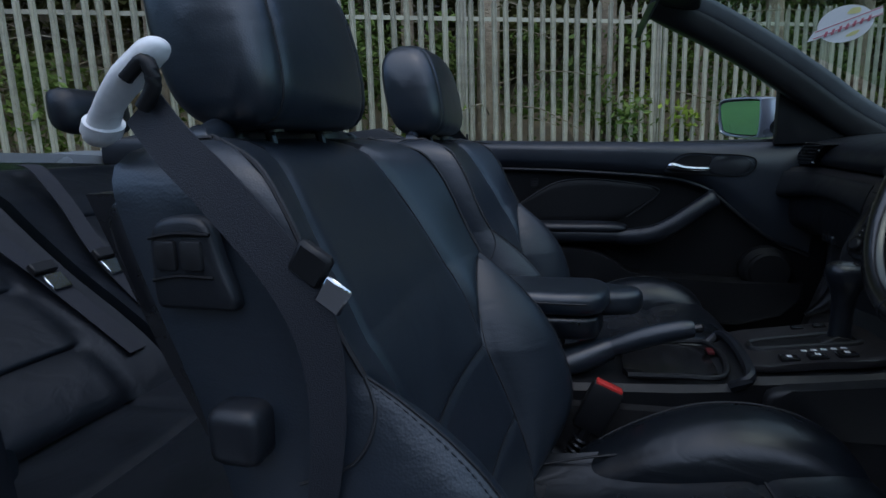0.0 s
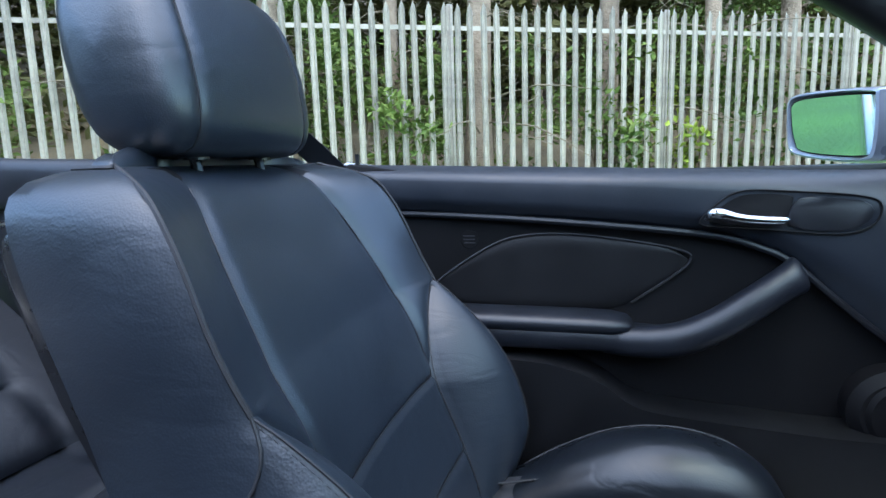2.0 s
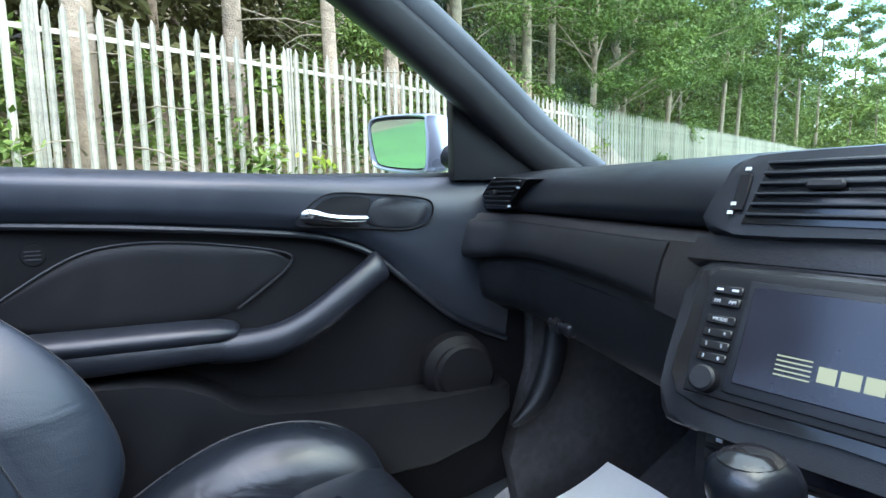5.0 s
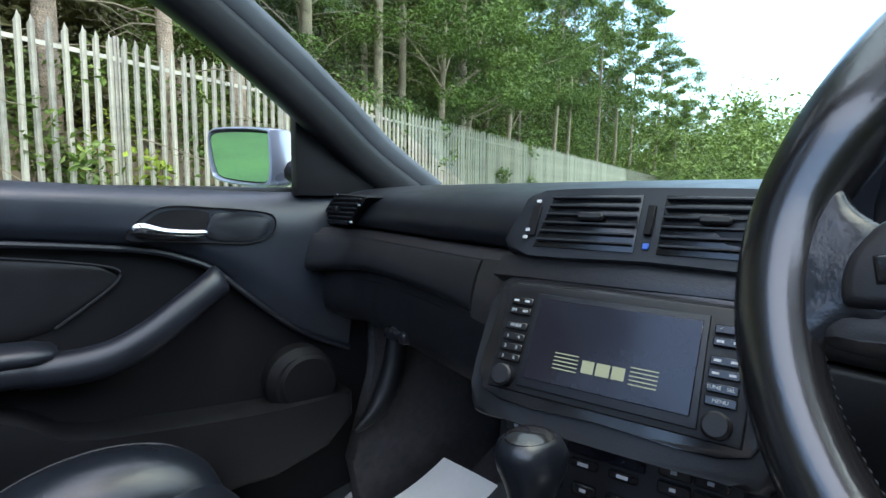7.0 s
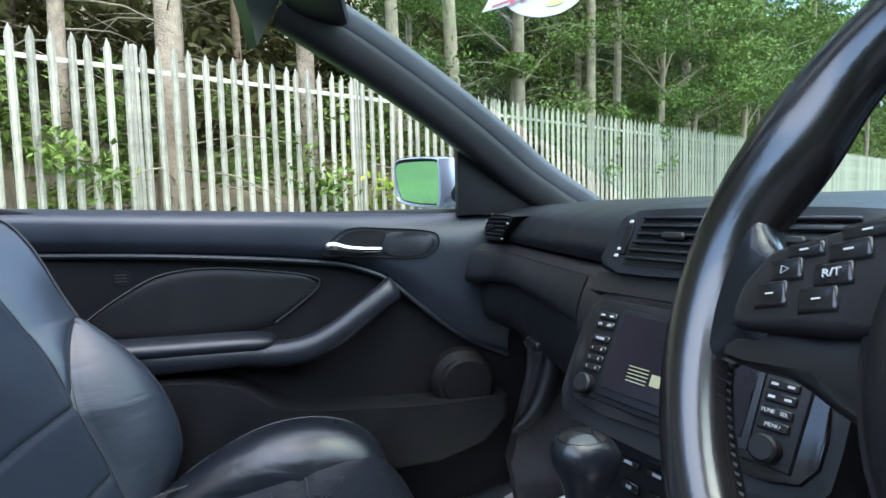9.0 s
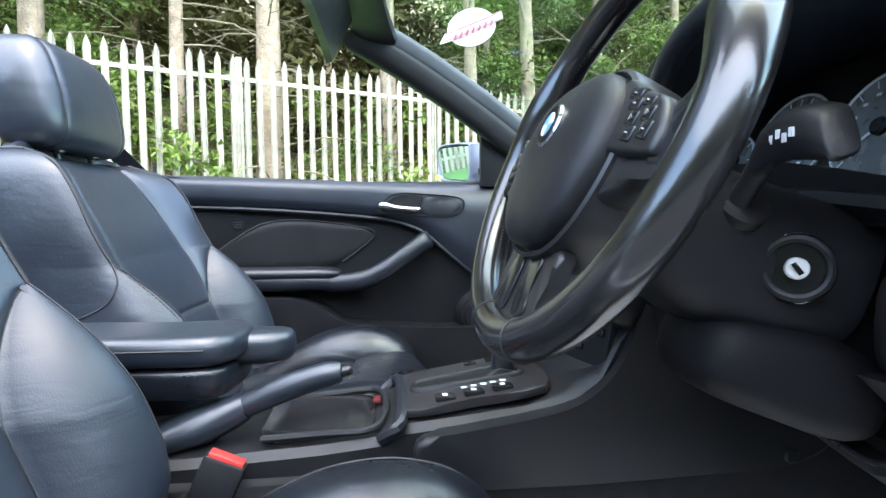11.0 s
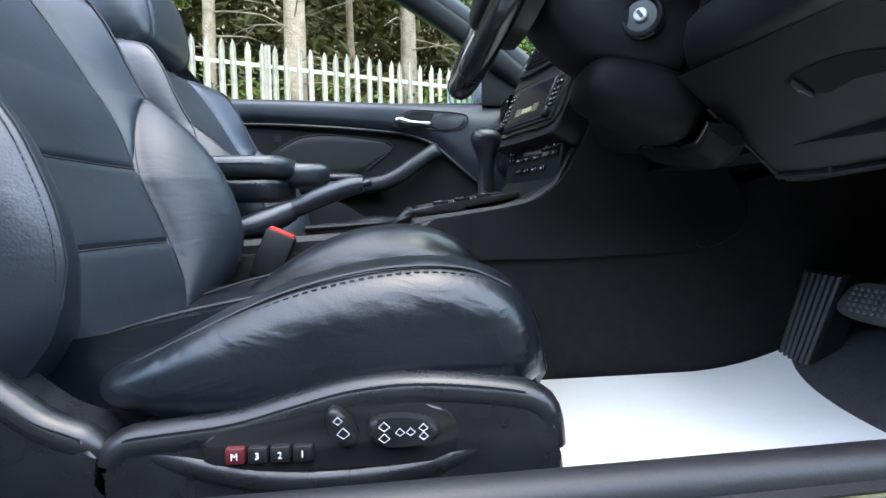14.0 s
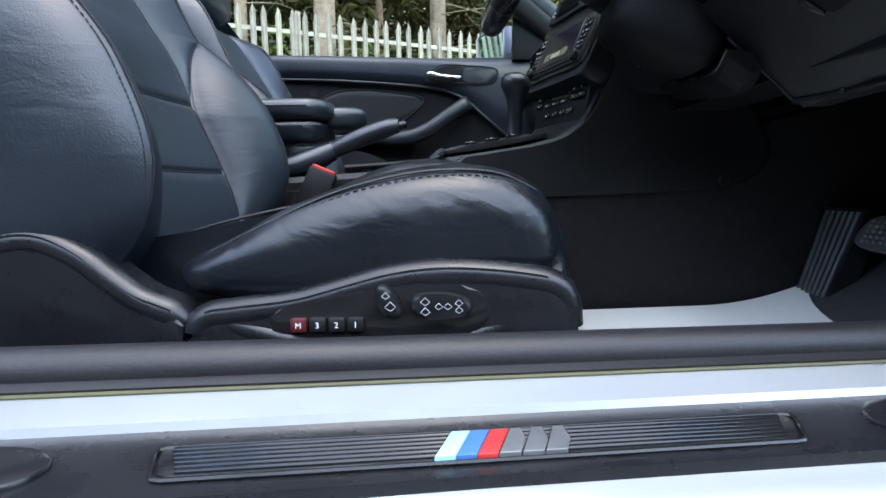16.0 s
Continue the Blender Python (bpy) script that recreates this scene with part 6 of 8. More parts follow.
def cs_frame(a, z, tilt=24.0, d=0.0):
    """A frame on the stack: x to the right, y up the face, z towards the seats."""
    up = (V(0, 0, 1) * math.cos(radians(tilt)) - N_ * math.sin(radians(tilt))).normalized()
    out = R_.cross(up).normalized()
    if out.dot(N_) < 0:
        out = -out
    m = Matrix((R_, up, out)).transposed().to_4x4()
    return Matrix.Translation(cs(a, z, d)) @ m


def cbox(bm, f, a0, a1, b0, b1, c0, c1, bev=0.001, seg=1):
    return box(bm, a0, a1, b0, b1, c0, c1, bev, seg, f)


def cprism(bm, f, pts, c0, c1, bev=0.002):
    prism(bm, pts, c0, c1, "z", bev)
    bmesh.ops.transform(bm, matrix=f, verts=bm.verts)
    return bm


LETTERS = {(-1, 0.024): ("FM", "AM"), (-1, 0.009): ("MODE",), (-1, -0.002): ("1", "4"), (-1, -0.012): ("2", "5"), (-1, -0.022): ("3", "6"), (1, 0.034): ("<", ">"), (1, -0.012): ("TUNE", "SEL"), (1, -0.022): ("MENU",)}


def make_stack():
    st = root("centre_stack", (0.95, 0, 0.6), "black centre stack with vents and heater controls", "car console")
    # vent pod
    f = cs_frame(0, 0.912, 26)
    bm = B()
    cprism(bm, f, outline([(-0.140, -0.034), (-0.128, 0.022), (-0.112, 0.034), (0, 0.037), (0.112, 0.034), (0.128, 0.022), (0.140, -0.034), (0, -0.036)], 4), -0.10, 0.004, 0.004)
    pod = part("vent_pod", bm, TRIM, st, "dark grey double air vent")
    for s in (-1, 1):
        bm = B()
        pts = [(s * 0.010, -0.029), (s * 0.010, 0.029), (s * 0.100, 0.028), (s * 0.112, -0.029)]
        cprism(bm, f, pts if s > 0 else pts[::-1], 0.003, 0.0055, 0.001)
        part("vent_opening", bm, GLOSS, pod)
        for k in range(6):
            b = -0.022 + k * 0.0092
            bm = B()
            cbox(bm, f, s * 0.012, s * (0.108 - 0.0015 * k), b - 0.0012, b + 0.0012, 0.005, 0.010, 0.0005)
            part("vent_slat", bm, TRIM, pod)
        bm = B()
        cbox(bm, f, s * 0.055 - 0.013, s * 0.055 + 0.013, -0.001, 0.007, 0.008, 0.014, 0.002)
        part("vent_tab", bm, PLASTIC, pod)
        bm = B()
        cbox(bm, f, s * 0.117 - 0.005, s * 0.117 + 0.005, -0.018, 0.016, 0.004, 0.007, 0.001)
        part("vent_wheel", bm, DARKTRIM, pod)
        for b in (-0.020, -0.012, 0.02):
            bm = B()
            cbox(bm, f, s * (0.119 - b * .15) - 0.0022, s * (0.119 - b * .15) + 0.0022, b - 0.0016, b + 0.0016, 0.006, 0.0076, 0)
            part("vent_symbol", bm, MARK, pod)
    bm = B()
    cbox(bm, f, -0.0035, 0.0035, -0.012, 0.018, 0.004, 0.0085, 0.001)
    part("vent_wheel", bm, DARKTRIM, pod)
    bm = B()
    cbox(bm, f, -0.003, 0.003, -0.025, -0.019, 0.0045, 0.0062, 0.001)
    part("blue_mark", bm, mat("blue_plastic", (0.04, 0.12, 0.45), 0.4, bump=0), pod)
    # trim strip below the vents
    bm = B()
    cprism(bm, cs_frame(0, 0.868, 26), [(-0.150, -0.012), (-0.145, 0.012), (0.145, 0.012), (0.150, -0.012)], -0.05, -0.002, 0.002)
    part("trim_strip", bm, CARBON, st)
    # frame round the screen unit
    f = cs_frame(0, 0.803, 26)
    bm = B()
    cprism(bm, f, outline([(-0.130, -0.070), (-0.134, 0.020), (-0.126, 0.058), (-0.09, 0.066), (0, 0.067), (0.09, 0.066), (0.126, 0.058), (0.134, 0.02), (0.130, -0.070), (0.09, -0.078), (0, -0.080), (-0.09, -0.078)], 4), -0.12, -0.006, 0.006)
    part("screen_frame", bm, PLASTIC, st, "dark grey surround")
    bm = B()
    cprism(bm, f, outline([(-0.116, -0.056), (-0.120, 0.02), (-0.112, 0.056), (0, 0.059), (0.112, 0.056), (0.120, 0.02), (0.116, -0.056), (0, -0.060)], 4), -0.02, -0.001, 0.002)
    part("surround_edge", bm, GLOSS, st)
    # screen unit
    un = root("screen_unit", tuple(cs(0, 0.76)), "black navigation unit with buttons, two knobs and a lit screen", "car radio")
    bm = B()
    cprism(bm, f, [(-0.110, -0.052), (-0.112, 0.045), (-0.106, 0.053), (0.106, 0.053), (0.112, 0.045), (0.110, -0.052)], -0.02, 0.003, 0.003)
    part("housing", bm, PLASTIC, un)
    bm = B()
    cprism(bm, f, [(-0.079, -0.046), (-0.077, 0.044), (0.077, 0.044), (0.079, -0.046)], 0.002, 0.006, 0.002)
    part("bezel", bm, TRIM, un)
    bm = B()
    cbox(bm, f, -0.073, 0.073, -0.038, 0.039, 0.0045, 0.0068, 0.0008)
    scr = part("screen", bm, SCREENM, un, "dark screen showing a pale emblem")
    # emblem on the screen: plain bars
    for s in (-1, 1):
        for k in range(5):
            b = -0.024 + k * 0.0035
            bm = B()
            cbox(bm, f, s * 0.023, s * (0.046 - 0.0 * k), b, b + 0.0010, 0.0066, 0.0071, 0)
            part("screen_line", bm, LCD, scr)
    for a0, a1 in ((-0.019, -0.008), (-0.006, 0.006), (0.008, 0.019)):
        bm = B()
        cbox(bm, f, a0, a1, -0.0225, -0.0115, 0.0066, 0.0071, 0)
        part("screen_block", bm, LCD, scr)
    for s in (-1, 1):
        rows = [(0.034, 2), (0.024, 2), (0.009, 1), (-0.002, 2), (-0.012, 2), (-0.022, 2)] if s < 0 else [(0.034, 2), (0.024, 2), (0.009, 2), (-0.001, 2), (-0.012, 2), (-0.022, 1)]
        for b, n in rows:
            bm = B()
            c = s * 0.0925
            cbox(bm, f, c - 0.0115, c + 0.0115, b - 0.0038, b + 0.0038, 0.002, 0.0062, 0.001)
            bt = part("button", bm, GLOSS, un)
            words = LETTERS.get((s, b))
            for i, q in enumerate((-0.006, 0.006) if n == 2 else (0.0,)):
                w = 0.0026 if n == 2 else 0.0042
                if words:
                    text_mesh("button_letters", words[i], 0.0042, f @ Matrix.Translation((c + q, b, 0.0064)), MARK, bt)
                else:
                    bm = B()
                    cbox(bm, f, c + q - w, c + q + w, b - 0.0010, b + 0.0010, 0.006, 0.0066, 0)
                    part("button_mark", bm, MARK, bt)
        k0 = f @ V(s * 0.0925, -0.040, 0.002)
        bm = B()
        disc(bm, k0, (f.to_3x3() @ V(0, 0, 1)), 0.0105, 0.012, 28, 0.002)
        part("knob", bm, PLASTIC, un, "round knob")
    # heater panel
    f = cs_frame(0, 0.700, 10, 0.0)
    bm = B()
    cprism(bm, f, [(-0.108, -0.05), (-0.112, 0.043), (0.112, 0.043), (0.108, -0.05)], -0.08, 0.0, 0.003)
    hp = part("heater_panel", bm, PLASTIC, st, "black heater panel with white-marked buttons")
    bm = B()
    cbox(bm, f, -0.036, 0.036, 0.004, 0.030, -0.001, 0.0015, 0.001)
    part("display_window", bm, SCREENM, hp)
    for a, bs in ((-0.088, (0.028, 0.014, 0.0)), (0.088, (0.028, 0.014, 0.0)), (0.060, (0.028, 0.014, 0.0))):
        for b in bs:
            bm = B()
            cbox(bm, f, a - 0.013, a + 0.013, b - 0.0055, b + 0.0055, -0.002, 0.005, 0.0015)
            bt = part("button", bm, GLOSS, hp)
            bm = B()
            cbox(bm, f, a - 0.003, a + 0.002, b - 0.0015, b + 0.0015, 0.0048, 0.0054, 0)
            part("button_mark", bm, MARK, bt)
    for a in (-0.052, -0.018, 0.018):
        bm = B()
        cbox(bm, f, a - 0.013, a + 0.013, -0.007, 0.001, -0.002, 0.004, 0.0015)
        bt = part("button", bm, GLOSS, hp)
        bm = B()
        cbox(bm, f, a - 0.005, a + 0.005, -0.0045, -0.0015, 0.0038, 0.0044, 0)
        part("button_mark", bm, MARK, bt)
    for a in (-0.048, -0.016, 0.016, 0.048):
        bm = B()
        cbox(bm, f, a - 0.011, a + 0.011, -0.031, -0.020, -0.002, 0.004, 0.0015)
        bt = part("button", bm, GLOSS, hp)
        bm = B()
        cbox(bm, f, a - 0.003, a + 0.003, -0.027, -0.024, 0.0038, 0.0044, 0)
        part("button_mark", bm, MARK, bt)
    bm = B()
    cbox(bm, f, -0.052, -0.030, 0.030, 0.038, -0.002, 0.004, 0.0015)
    part("hazard_button", bm, DARKRED, hp)
    # storage flap
    f = cs_frame(0, 0.628, 35, 0.02)
    bm = B()
    cprism(bm, f, [(-0.10, -0.04), (-0.104, 0.035), (0.104, 0.035), (0.10, -0.04)], -0.08, 0.0, 0.004)
    part("storage_flap", bm, PLASTIC, st)


make_stack()


# ---- centre console ----
def make_console():
    co = root("centre_console", (0.7, 0.0, 0.28), "black centre console with gear gate and switches", "car console")
    top = [(0.20, 0.552), (0.40, 0.556), (0.58, 0.566), (0.655, 0.574), (0.685, 0.588), (0.77, 0.598), (0.842, 0.608), (0.90, 0.622), (0.945, 0.655), (0.97, 0.705), (1.01, 0.755)]
    # body
    bm = B()
    rings = []
    for x, z in top:
        w = 0.098 if x < 0.7 else 0.098 + (x - 0.7) * 0.06
        rings.append([V(x, 0.012 - w, z - 0.012), V(x, 0.012 - w + 0.010, z - 0.002), V(x, 0.012 - w + 0.025, z), V(x, 0.012, z), V(x, 0.012 + w - 0.025, z), V(x, 0.012 + w - 0.010, z - 0.002), V(x, 0.012 + w, z - 0.012), V(x, 0.012 + w, 0.44), V(x, 0.012 - w, 0.44)])
    loft(bm, rings)
    part("console_body", bm, PLASTIC, co, "", 35)
    # side covers running to the dash
    for sg in (-1, 1):
        bm = B()
        prism(bm, outline([(0.70, 0.575), (0.77, 0.590), (0.85, 0.602), (0.91, 0.618), (0.955, 0.655), (0.985, 0.710), (1.02, 0.765), (1.10, 0.78), (1.28, 0.62), (1.24, 0.53), (1.05, 0.515), (0.87, 0.512), (0.72, 0.52)], 4), 0.012 + sg * 0.105, 0.012 + sg * 0.132, "y", 0.008, 3)
        part("side_cover", bm, PLASTIC, co)
        bm = B()
        prism(bm, [(0.25, 0.26), (1.62, 0.26), (1.62, 0.72), (1.2, 0.62), (1.05, 0.58), (0.9, 0.53), (0.25, 0.53)], 0.012 + sg * 0.100, 0.012 + sg * 0.122, "y", 0.004, 2)
        part("tunnel_carpet", bm, CARPET, co)
    bm = B()
    disc(bm, (1.20, -0.118, 0.535), (0, -1, 0), 0.010, 0.006, 16, 0.002)
    part("fixing_screw", bm, PLASTIC, co)
    # rear tray with lids
    bm = B()
    prism(bm, outline([(0.50, -0.060), (0.58, -0.062), (0.64, -0.060), (0.645, 0.012), (0.64, 0.084), (0.58, 0.086), (0.50, 0.084), (0.495, 0.012)], 3), 0.562, 0.575, "z", 0.003)
    part("tray_lid", bm, GLOSS, co)
    bm = B()
    tube(bm, [(0.50, -0.068, 0.572), (0.58, -0.070, 0.576), (0.645, -0.070, 0.580), (0.662, 0.012, 0.584), (0.645, 0.094, 0.580), (0.58, 0.094, 0.576), (0.50, 0.092, 0.572)], 0.005, 8)
    part("tray_rim", bm, PLASTIC, co)
    bm = B()
    tube(bm, [(0.655, -0.085, 0.570), (0.680, -0.088, 0.592), (0.685, 0.012, 0.600), (0.680, 0.108, 0.592), (0.655, 0.108, 0.570)], 0.009, 8)
    part("tray_lip", bm, TRIM, co)
    bm = B()
    box(bm, 0.642, 0.654, 0.030, 0.055, 0.578, 0.584, 0.002)
    part("red_button", bm, DARKRED, co)
    # gear gate
    bm = B()
    prism(bm, outline([(0.690, -0.070), (0.78, -0.074), (0.88, -0.076), (0.895, 0.012), (0.88, 0.098), (0.78, 0.096), (0.690, 0.094), (0.682, 0.012)], 3), 0.0, 0.012, "z", 0.003)
    tilt = Matrix.Translation((0.685, 0, 0.590)) @ pose(0, 0, 0, 0, -8.5, 0) @ Matrix.Translation((-0.685, 0, 0))
    bmesh.ops.transform(bm, matrix=tilt, verts=bm.verts)
    gate = part("gear_gate", bm, CARBON, co, "dark textured gear gate")
    bm = B()
    tube(bm, [tilt @ V(x, y, 0.012) for x, y in ((0.715, -0.005), (0.78, -0.010), (0.855, -0.012), (0.862, 0.012), (0.855, 0.036), (0.78, 0.036), (0.715, 0.030), (0.705, 0.012))], 0.006, 8, 4, True)
    part("slot_rim", bm, PLASTIC, gate)
    bm = B()
    prism(bm, [(0.712, -0.002), (0.855, -0.008), (0.855, 0.032), (0.712, 0.028)], 0.010, 0.0135, "z", 0.001)
    bmesh.ops.transform(bm, matrix=tilt, verts=bm.verts)
    part("gear_slot", bm, DARKTRIM, gate)
    for i in range(5):
        bm = B()
        c = tilt @ V(0.775 + i * 0.014, -0.028, 0.013)
        box(bm, c.x - 0.004, c.x + 0.004, c.y - 0.0025, c.y + 0.0025, c.z, c.z + 0.0012, 0)
        part("gear_mark", bm, WHITE, gate)
    for i, x in enumerate((0.745, 0.785, 0.825)):
        bm = B()
        c = tilt @ V(x, -0.056, 0.012)
        box(bm, c.x - 0.014, c.x + 0.014, c.y - 0.009, c.y + 0.009, c.z - 0.002, c.z + 0.006, 0.002)
        sw = part("console_switch", bm, GLOSS, gate)
        bm = B()
        box(bm, c.x - 0.004, c.x + 0.003, c.y - 0.004, c.y + 0.003, c.z + 0.0055, c.z + 0.0068, 0)
        part("switch_mark", bm, WHITE, sw)
    for x in (0.80, 0.835):
        bm = B()
        c = tilt @ V(x, 0.082, 0.012)
        box(bm, c.x - 0.010, c.x + 0.010, c.y - 0.006, c.y + 0.006, c.z - 0.002, c.z + 0.004, 0.002)
        part("console_switch", bm, GLOSS, gate)


make_console()


def make_gear_lever():
    g = root("gear_lever", (0.84, 0.012, 0.615), "black leather automatic gear lever with a smooth cap", "gear lever")
    bm = B()
    loft(bm, [sup((x, 0.012, z), (a * 1.15, 0, 0), (0, a * 0.95, 0), 20, 2.3) for x, z, a in ((0.836, 0.612, 0.0185), (0.836, 0.635, 0.0140), (0.836, 0.668, 0.0135), (0.837, 0.696, 0.0150), (0.838, 0.712, 0.0195), (0.838, 0.726, 0.0250), (0.837, 0.738, 0.0265), (0.835, 0.748, 0.0235), (0.833, 0.755, 0.0150), (0.832, 0.757, 0.0050))])
    part("knob", bm, CREASED, g)
    bm = B()
    loft(bm, [sup((0.834, 0.012, z), (a * 1.15, 0, 0), (0, a * 0.9, 0), 18, 2.2) for z, a in ((0.744, 0.0200), (0.7535, 0.0185), (0.7575, 0.0120), (0.7585, 0.0050))])
    part("cap", bm, GLOSS, g, "glossy black cap")
    bm = B()
    prism(bm, outline([(0.795, 0.612), (0.83, 0.635), (0.862, 0.622), (0.86, 0.608), (0.80, 0.602)], 3), -0.004, 0.028, "y", 0.004)
    part("boot", bm, PLASTIC, g)


make_gear_lever()


def make_handbrake():
    h = root("handbrake", (0.44, -0.03, 0.56), "black leather handbrake lever with gaiter", "handbrake")
    bm = B()
    tube(bm, [(0.43, -0.034, 0.592), (0.48, -0.036, 0.610), (0.54, -0.040, 0.634), (0.585, -0.044, 0.648), (0.603, -0.045, 0.650)], [0.017, 0.017, 0.018, 0.017, 0.013], 12, 5)
    grip = part("grip", bm, LEATHER, h)
    bm = B()
    disc(bm, (0.602, -0.045, 0.650), (1, 0, 0.25), 0.0075, 0.016, 14, 0.003)
    part("release_button", bm, GLOSS, h, "dark release button")
    bm = B()
    loft(bm, [sup((x, y, z), (0, w, 0), (-hh * 0.3, 0, hh), 16, 2.4) for x, y, z, w, hh in ((0.34, -0.03, 0.565, 0.050, 0.012), (0.38, -0.03, 0.572, 0.047, 0.020), (0.42, -0.031, 0.584, 0.038, 0.024), (0.455, -0.034, 0.598, 0.025, 0.021), (0.475, -0.035, 0.607, 0.0185, 0.018))])
    part("gaiter", bm, LEATHER, h, "soft leather gaiter", 60)


make_handbrake()


def make_armrest():
    a = root("armrest_box", (0.36, 0.01, 0.56), "black leather centre armrest with a notched lid", "armrest")
    SOFT = lambda a, b, r: ((a, r), (a + r * 0.25, r * 0.4), (a + r * 0.8, 0), (b - r, 0), (b - r * 0.55, r * 0.10), (b - r * 0.22, r * 0.40), (b - r * 0.05, r * 0.9), (b, r * 1.9))
    bm = B()
    dome(bm, outline([(0.17, -0.055), (0.30, -0.060), (0.41, -0.062), (0.452, -0.050), (0.468, -0.015), (0.472, 0.025), (0.460, 0.066), (0.42, 0.078), (0.30, 0.078), (0.17, 0.075)], 4), SOFT(0.664, 0.706, 0.017))
    lid = part("lid", bm, LEATHER, a, "padded leather lid", 60)
    bm = B()
    dome(bm, outline([(0.44, 0.004), (0.49, 0.000), (0.520, 0.012), (0.530, 0.038), (0.520, 0.066), (0.48, 0.076), (0.44, 0.076)], 4), SOFT(0.650, 0.696, 0.016))
    part("front_pad", bm, LEATHER, a, "", 60)
    bm = B()
    dome(bm, outline([(0.18, -0.050), (0.30, -0.055), (0.43, -0.056), (0.455, -0.02), (0.46, 0.05), (0.44, 0.072), (0.30, 0.072), (0.18, 0.070)], 4), SOFT(0.622, 0.663, 0.010))
    part("tray", bm, CREASED, a)
    bm = B()
    box(bm, 0.17, 0.28, -0.045, 0.065, 0.555, 0.64, 0.012, 3)
    part("pedestal", bm, PLASTIC, a)
    bm = B()
    tube(bm, [(0.18, -0.0615, 0.690), (0.30, -0.0645, 0.691), (0.43, -0.0650, 0.690)], 0.0014, 5)
    part("stitch_line", bm, PIPING, lid)


make_armrest()


# ---- steering wheel and column ----
WC = V(0.8334, -0.3395, 0.9203)
WR, WN = V(0.0735, -0.9973, 0), V(-0.9065, -0.0668, 0.417)
WU = WN.cross(WR)


def wp(a, b, c=0.0):
    """a to the driver's right, b up the wheel's plane, c towards the driver."""
    return WC + WR * a + WU * b + WN * c


def make_wheel():
    w = root("steering_wheel", tuple(wp(0, -0.1)), "worn black leather steering wheel with spoke buttons", "steering wheel")
    WORN = mat("worn_wheel_leather", (0.010, 0.0098, 0.010), 0.22, var=0.15, scale=40, fine=300, bump=0.16, dist=0.0006, voro=520, spec=0.8, rvar=0.08, coat=0.35)
    def bump_at(t, c, wd):
        a = (math.degrees(t) - c + 180) % 360 - 180
        return math.exp(-(a / wd) ** 2)
    def swell(t):
        return bump_at(t, 20, 13) + bump_at(t, 160, 13)
    bm = B()
    ts = [2 * math.pi * i / 120 for i in range(120)]
    def mid(t):
        return 0.1742 - 0.0060 * swell(t)
    tube(bm, [wp(mid(t) * math.cos(t), mid(t) * math.sin(t)) for t in ts], [0.0170 + 0.0042 * swell(t) for t in ts], 20, 1, True, up=tuple(WN))
    rim = part("rim", bm, WORN, w, "shiny worn leather rim")
    # lacing along the inner edge
    for t0, t1 in ((128, 152), (28, 52), (196, 262), (278, 344)):
        bm = B()
        n = int((t1 - t0) / 1.5)
        for k in range(n):
            t = radians(t0 + 1.5 * k)
            r = mid(t) - 0.0166 - 0.0042 * swell(t)
            tube(bm, [wp((r + 0.0012) * math.cos(t), (r + 0.0012) * math.sin(t), 0.005), wp(r * math.cos(t + 0.014), r * math.sin(t + 0.014), -0.003)], 0.0010, 4, 1)
        tagged(part("stitching", bm, STITCH, rim), kind="stuff")
    for t0 in (255.0, 285.0):
        bm = B()
        t = radians(t0)
        r0 = 0.0174
        ring(bm, wp(0.1742 * math.cos(t), 0.1742 * math.sin(t)), WR * -math.sin(t) + WU * math.cos(t), r0, 0.0007, 24, 4)
        part("leather_joint", bm, PIPING, rim)
    F = Matrix.Translation(WC) @ Matrix((WR, WU, WN)).transposed().to_4x4()
    # airbag cover: domed shield with a dark gap round it
    shield = outline([(-0.086, -0.010), (-0.080, 0.022), (-0.058, 0.042), (-0.028, 0.050), (0.028, 0.050), (0.058, 0.042), (0.080, 0.022), (0.086, -0.010), (0.082, -0.042), (0.066, -0.076), (0.038, -0.098), (0, -0.104), (-0.038, -0.098), (-0.066, -0.076), (-0.082, -0.042)], 4)
    bm = B()
    loft(bm, [[F @ V(a * q, -0.026 + (b + 0.026) * q, c) for a, b in shield] for c, q in ((-0.03, 0.97), (0.012, 0.955), (0.018, 0.945), (0.0225, 0.915), (0.0275, 0.80), (0.031, 0.6), (0.033, 0.35), (0.0335, 0.1))])
    hub = part("airbag_cover", bm, PLASTIC, w, "domed black airbag cover")
    bm = B()
    loft(bm, [[F @ V(a * q, -0.026 + (b + 0.026) * q, c) for a, b in shield] for c, q in ((-0.045, 0.96), (-0.03, 1.035), (0.004, 1.045), (0.010, 1.035), (0.012, 1.0), (0.008, 0.965))])
    part("hub_shell", bm, SPOKE, w)
    bm = B()
    disc(bm, wp(0, 0.0, 0.0325), tuple(WN), 0.0195, 0.003, 32, 0.0015)
    bd = part("round_badge", bm, CHROME, hub, "round silver and blue badge")
    blue, pale = mat("badge_blue", (0.10, 0.30, 0.55), 0.3, bump=0), mat("badge_pale", (0.75, 0.78, 0.8), 0.3, bump=0)
    bm = B()
    disc(bm, wp(0, 0.0, 0.035), tuple(WN), 0.0165, 0.0012, 32, 0.0005)
    part("badge_rim", bm, GLOSS, bd)
    for k in range(4):
        bm = B()
        pts = [(0, 0)] + [(0.0105 * math.cos(radians(90 * k + 15 * j)), 0.0105 * math.sin(radians(90 * k + 15 * j))) for j in range(7)]
        prism(bm, pts, 0.0360, 0.0366, "z", 0)
        bmesh.ops.transform(bm, matrix=F, verts=bm.verts)
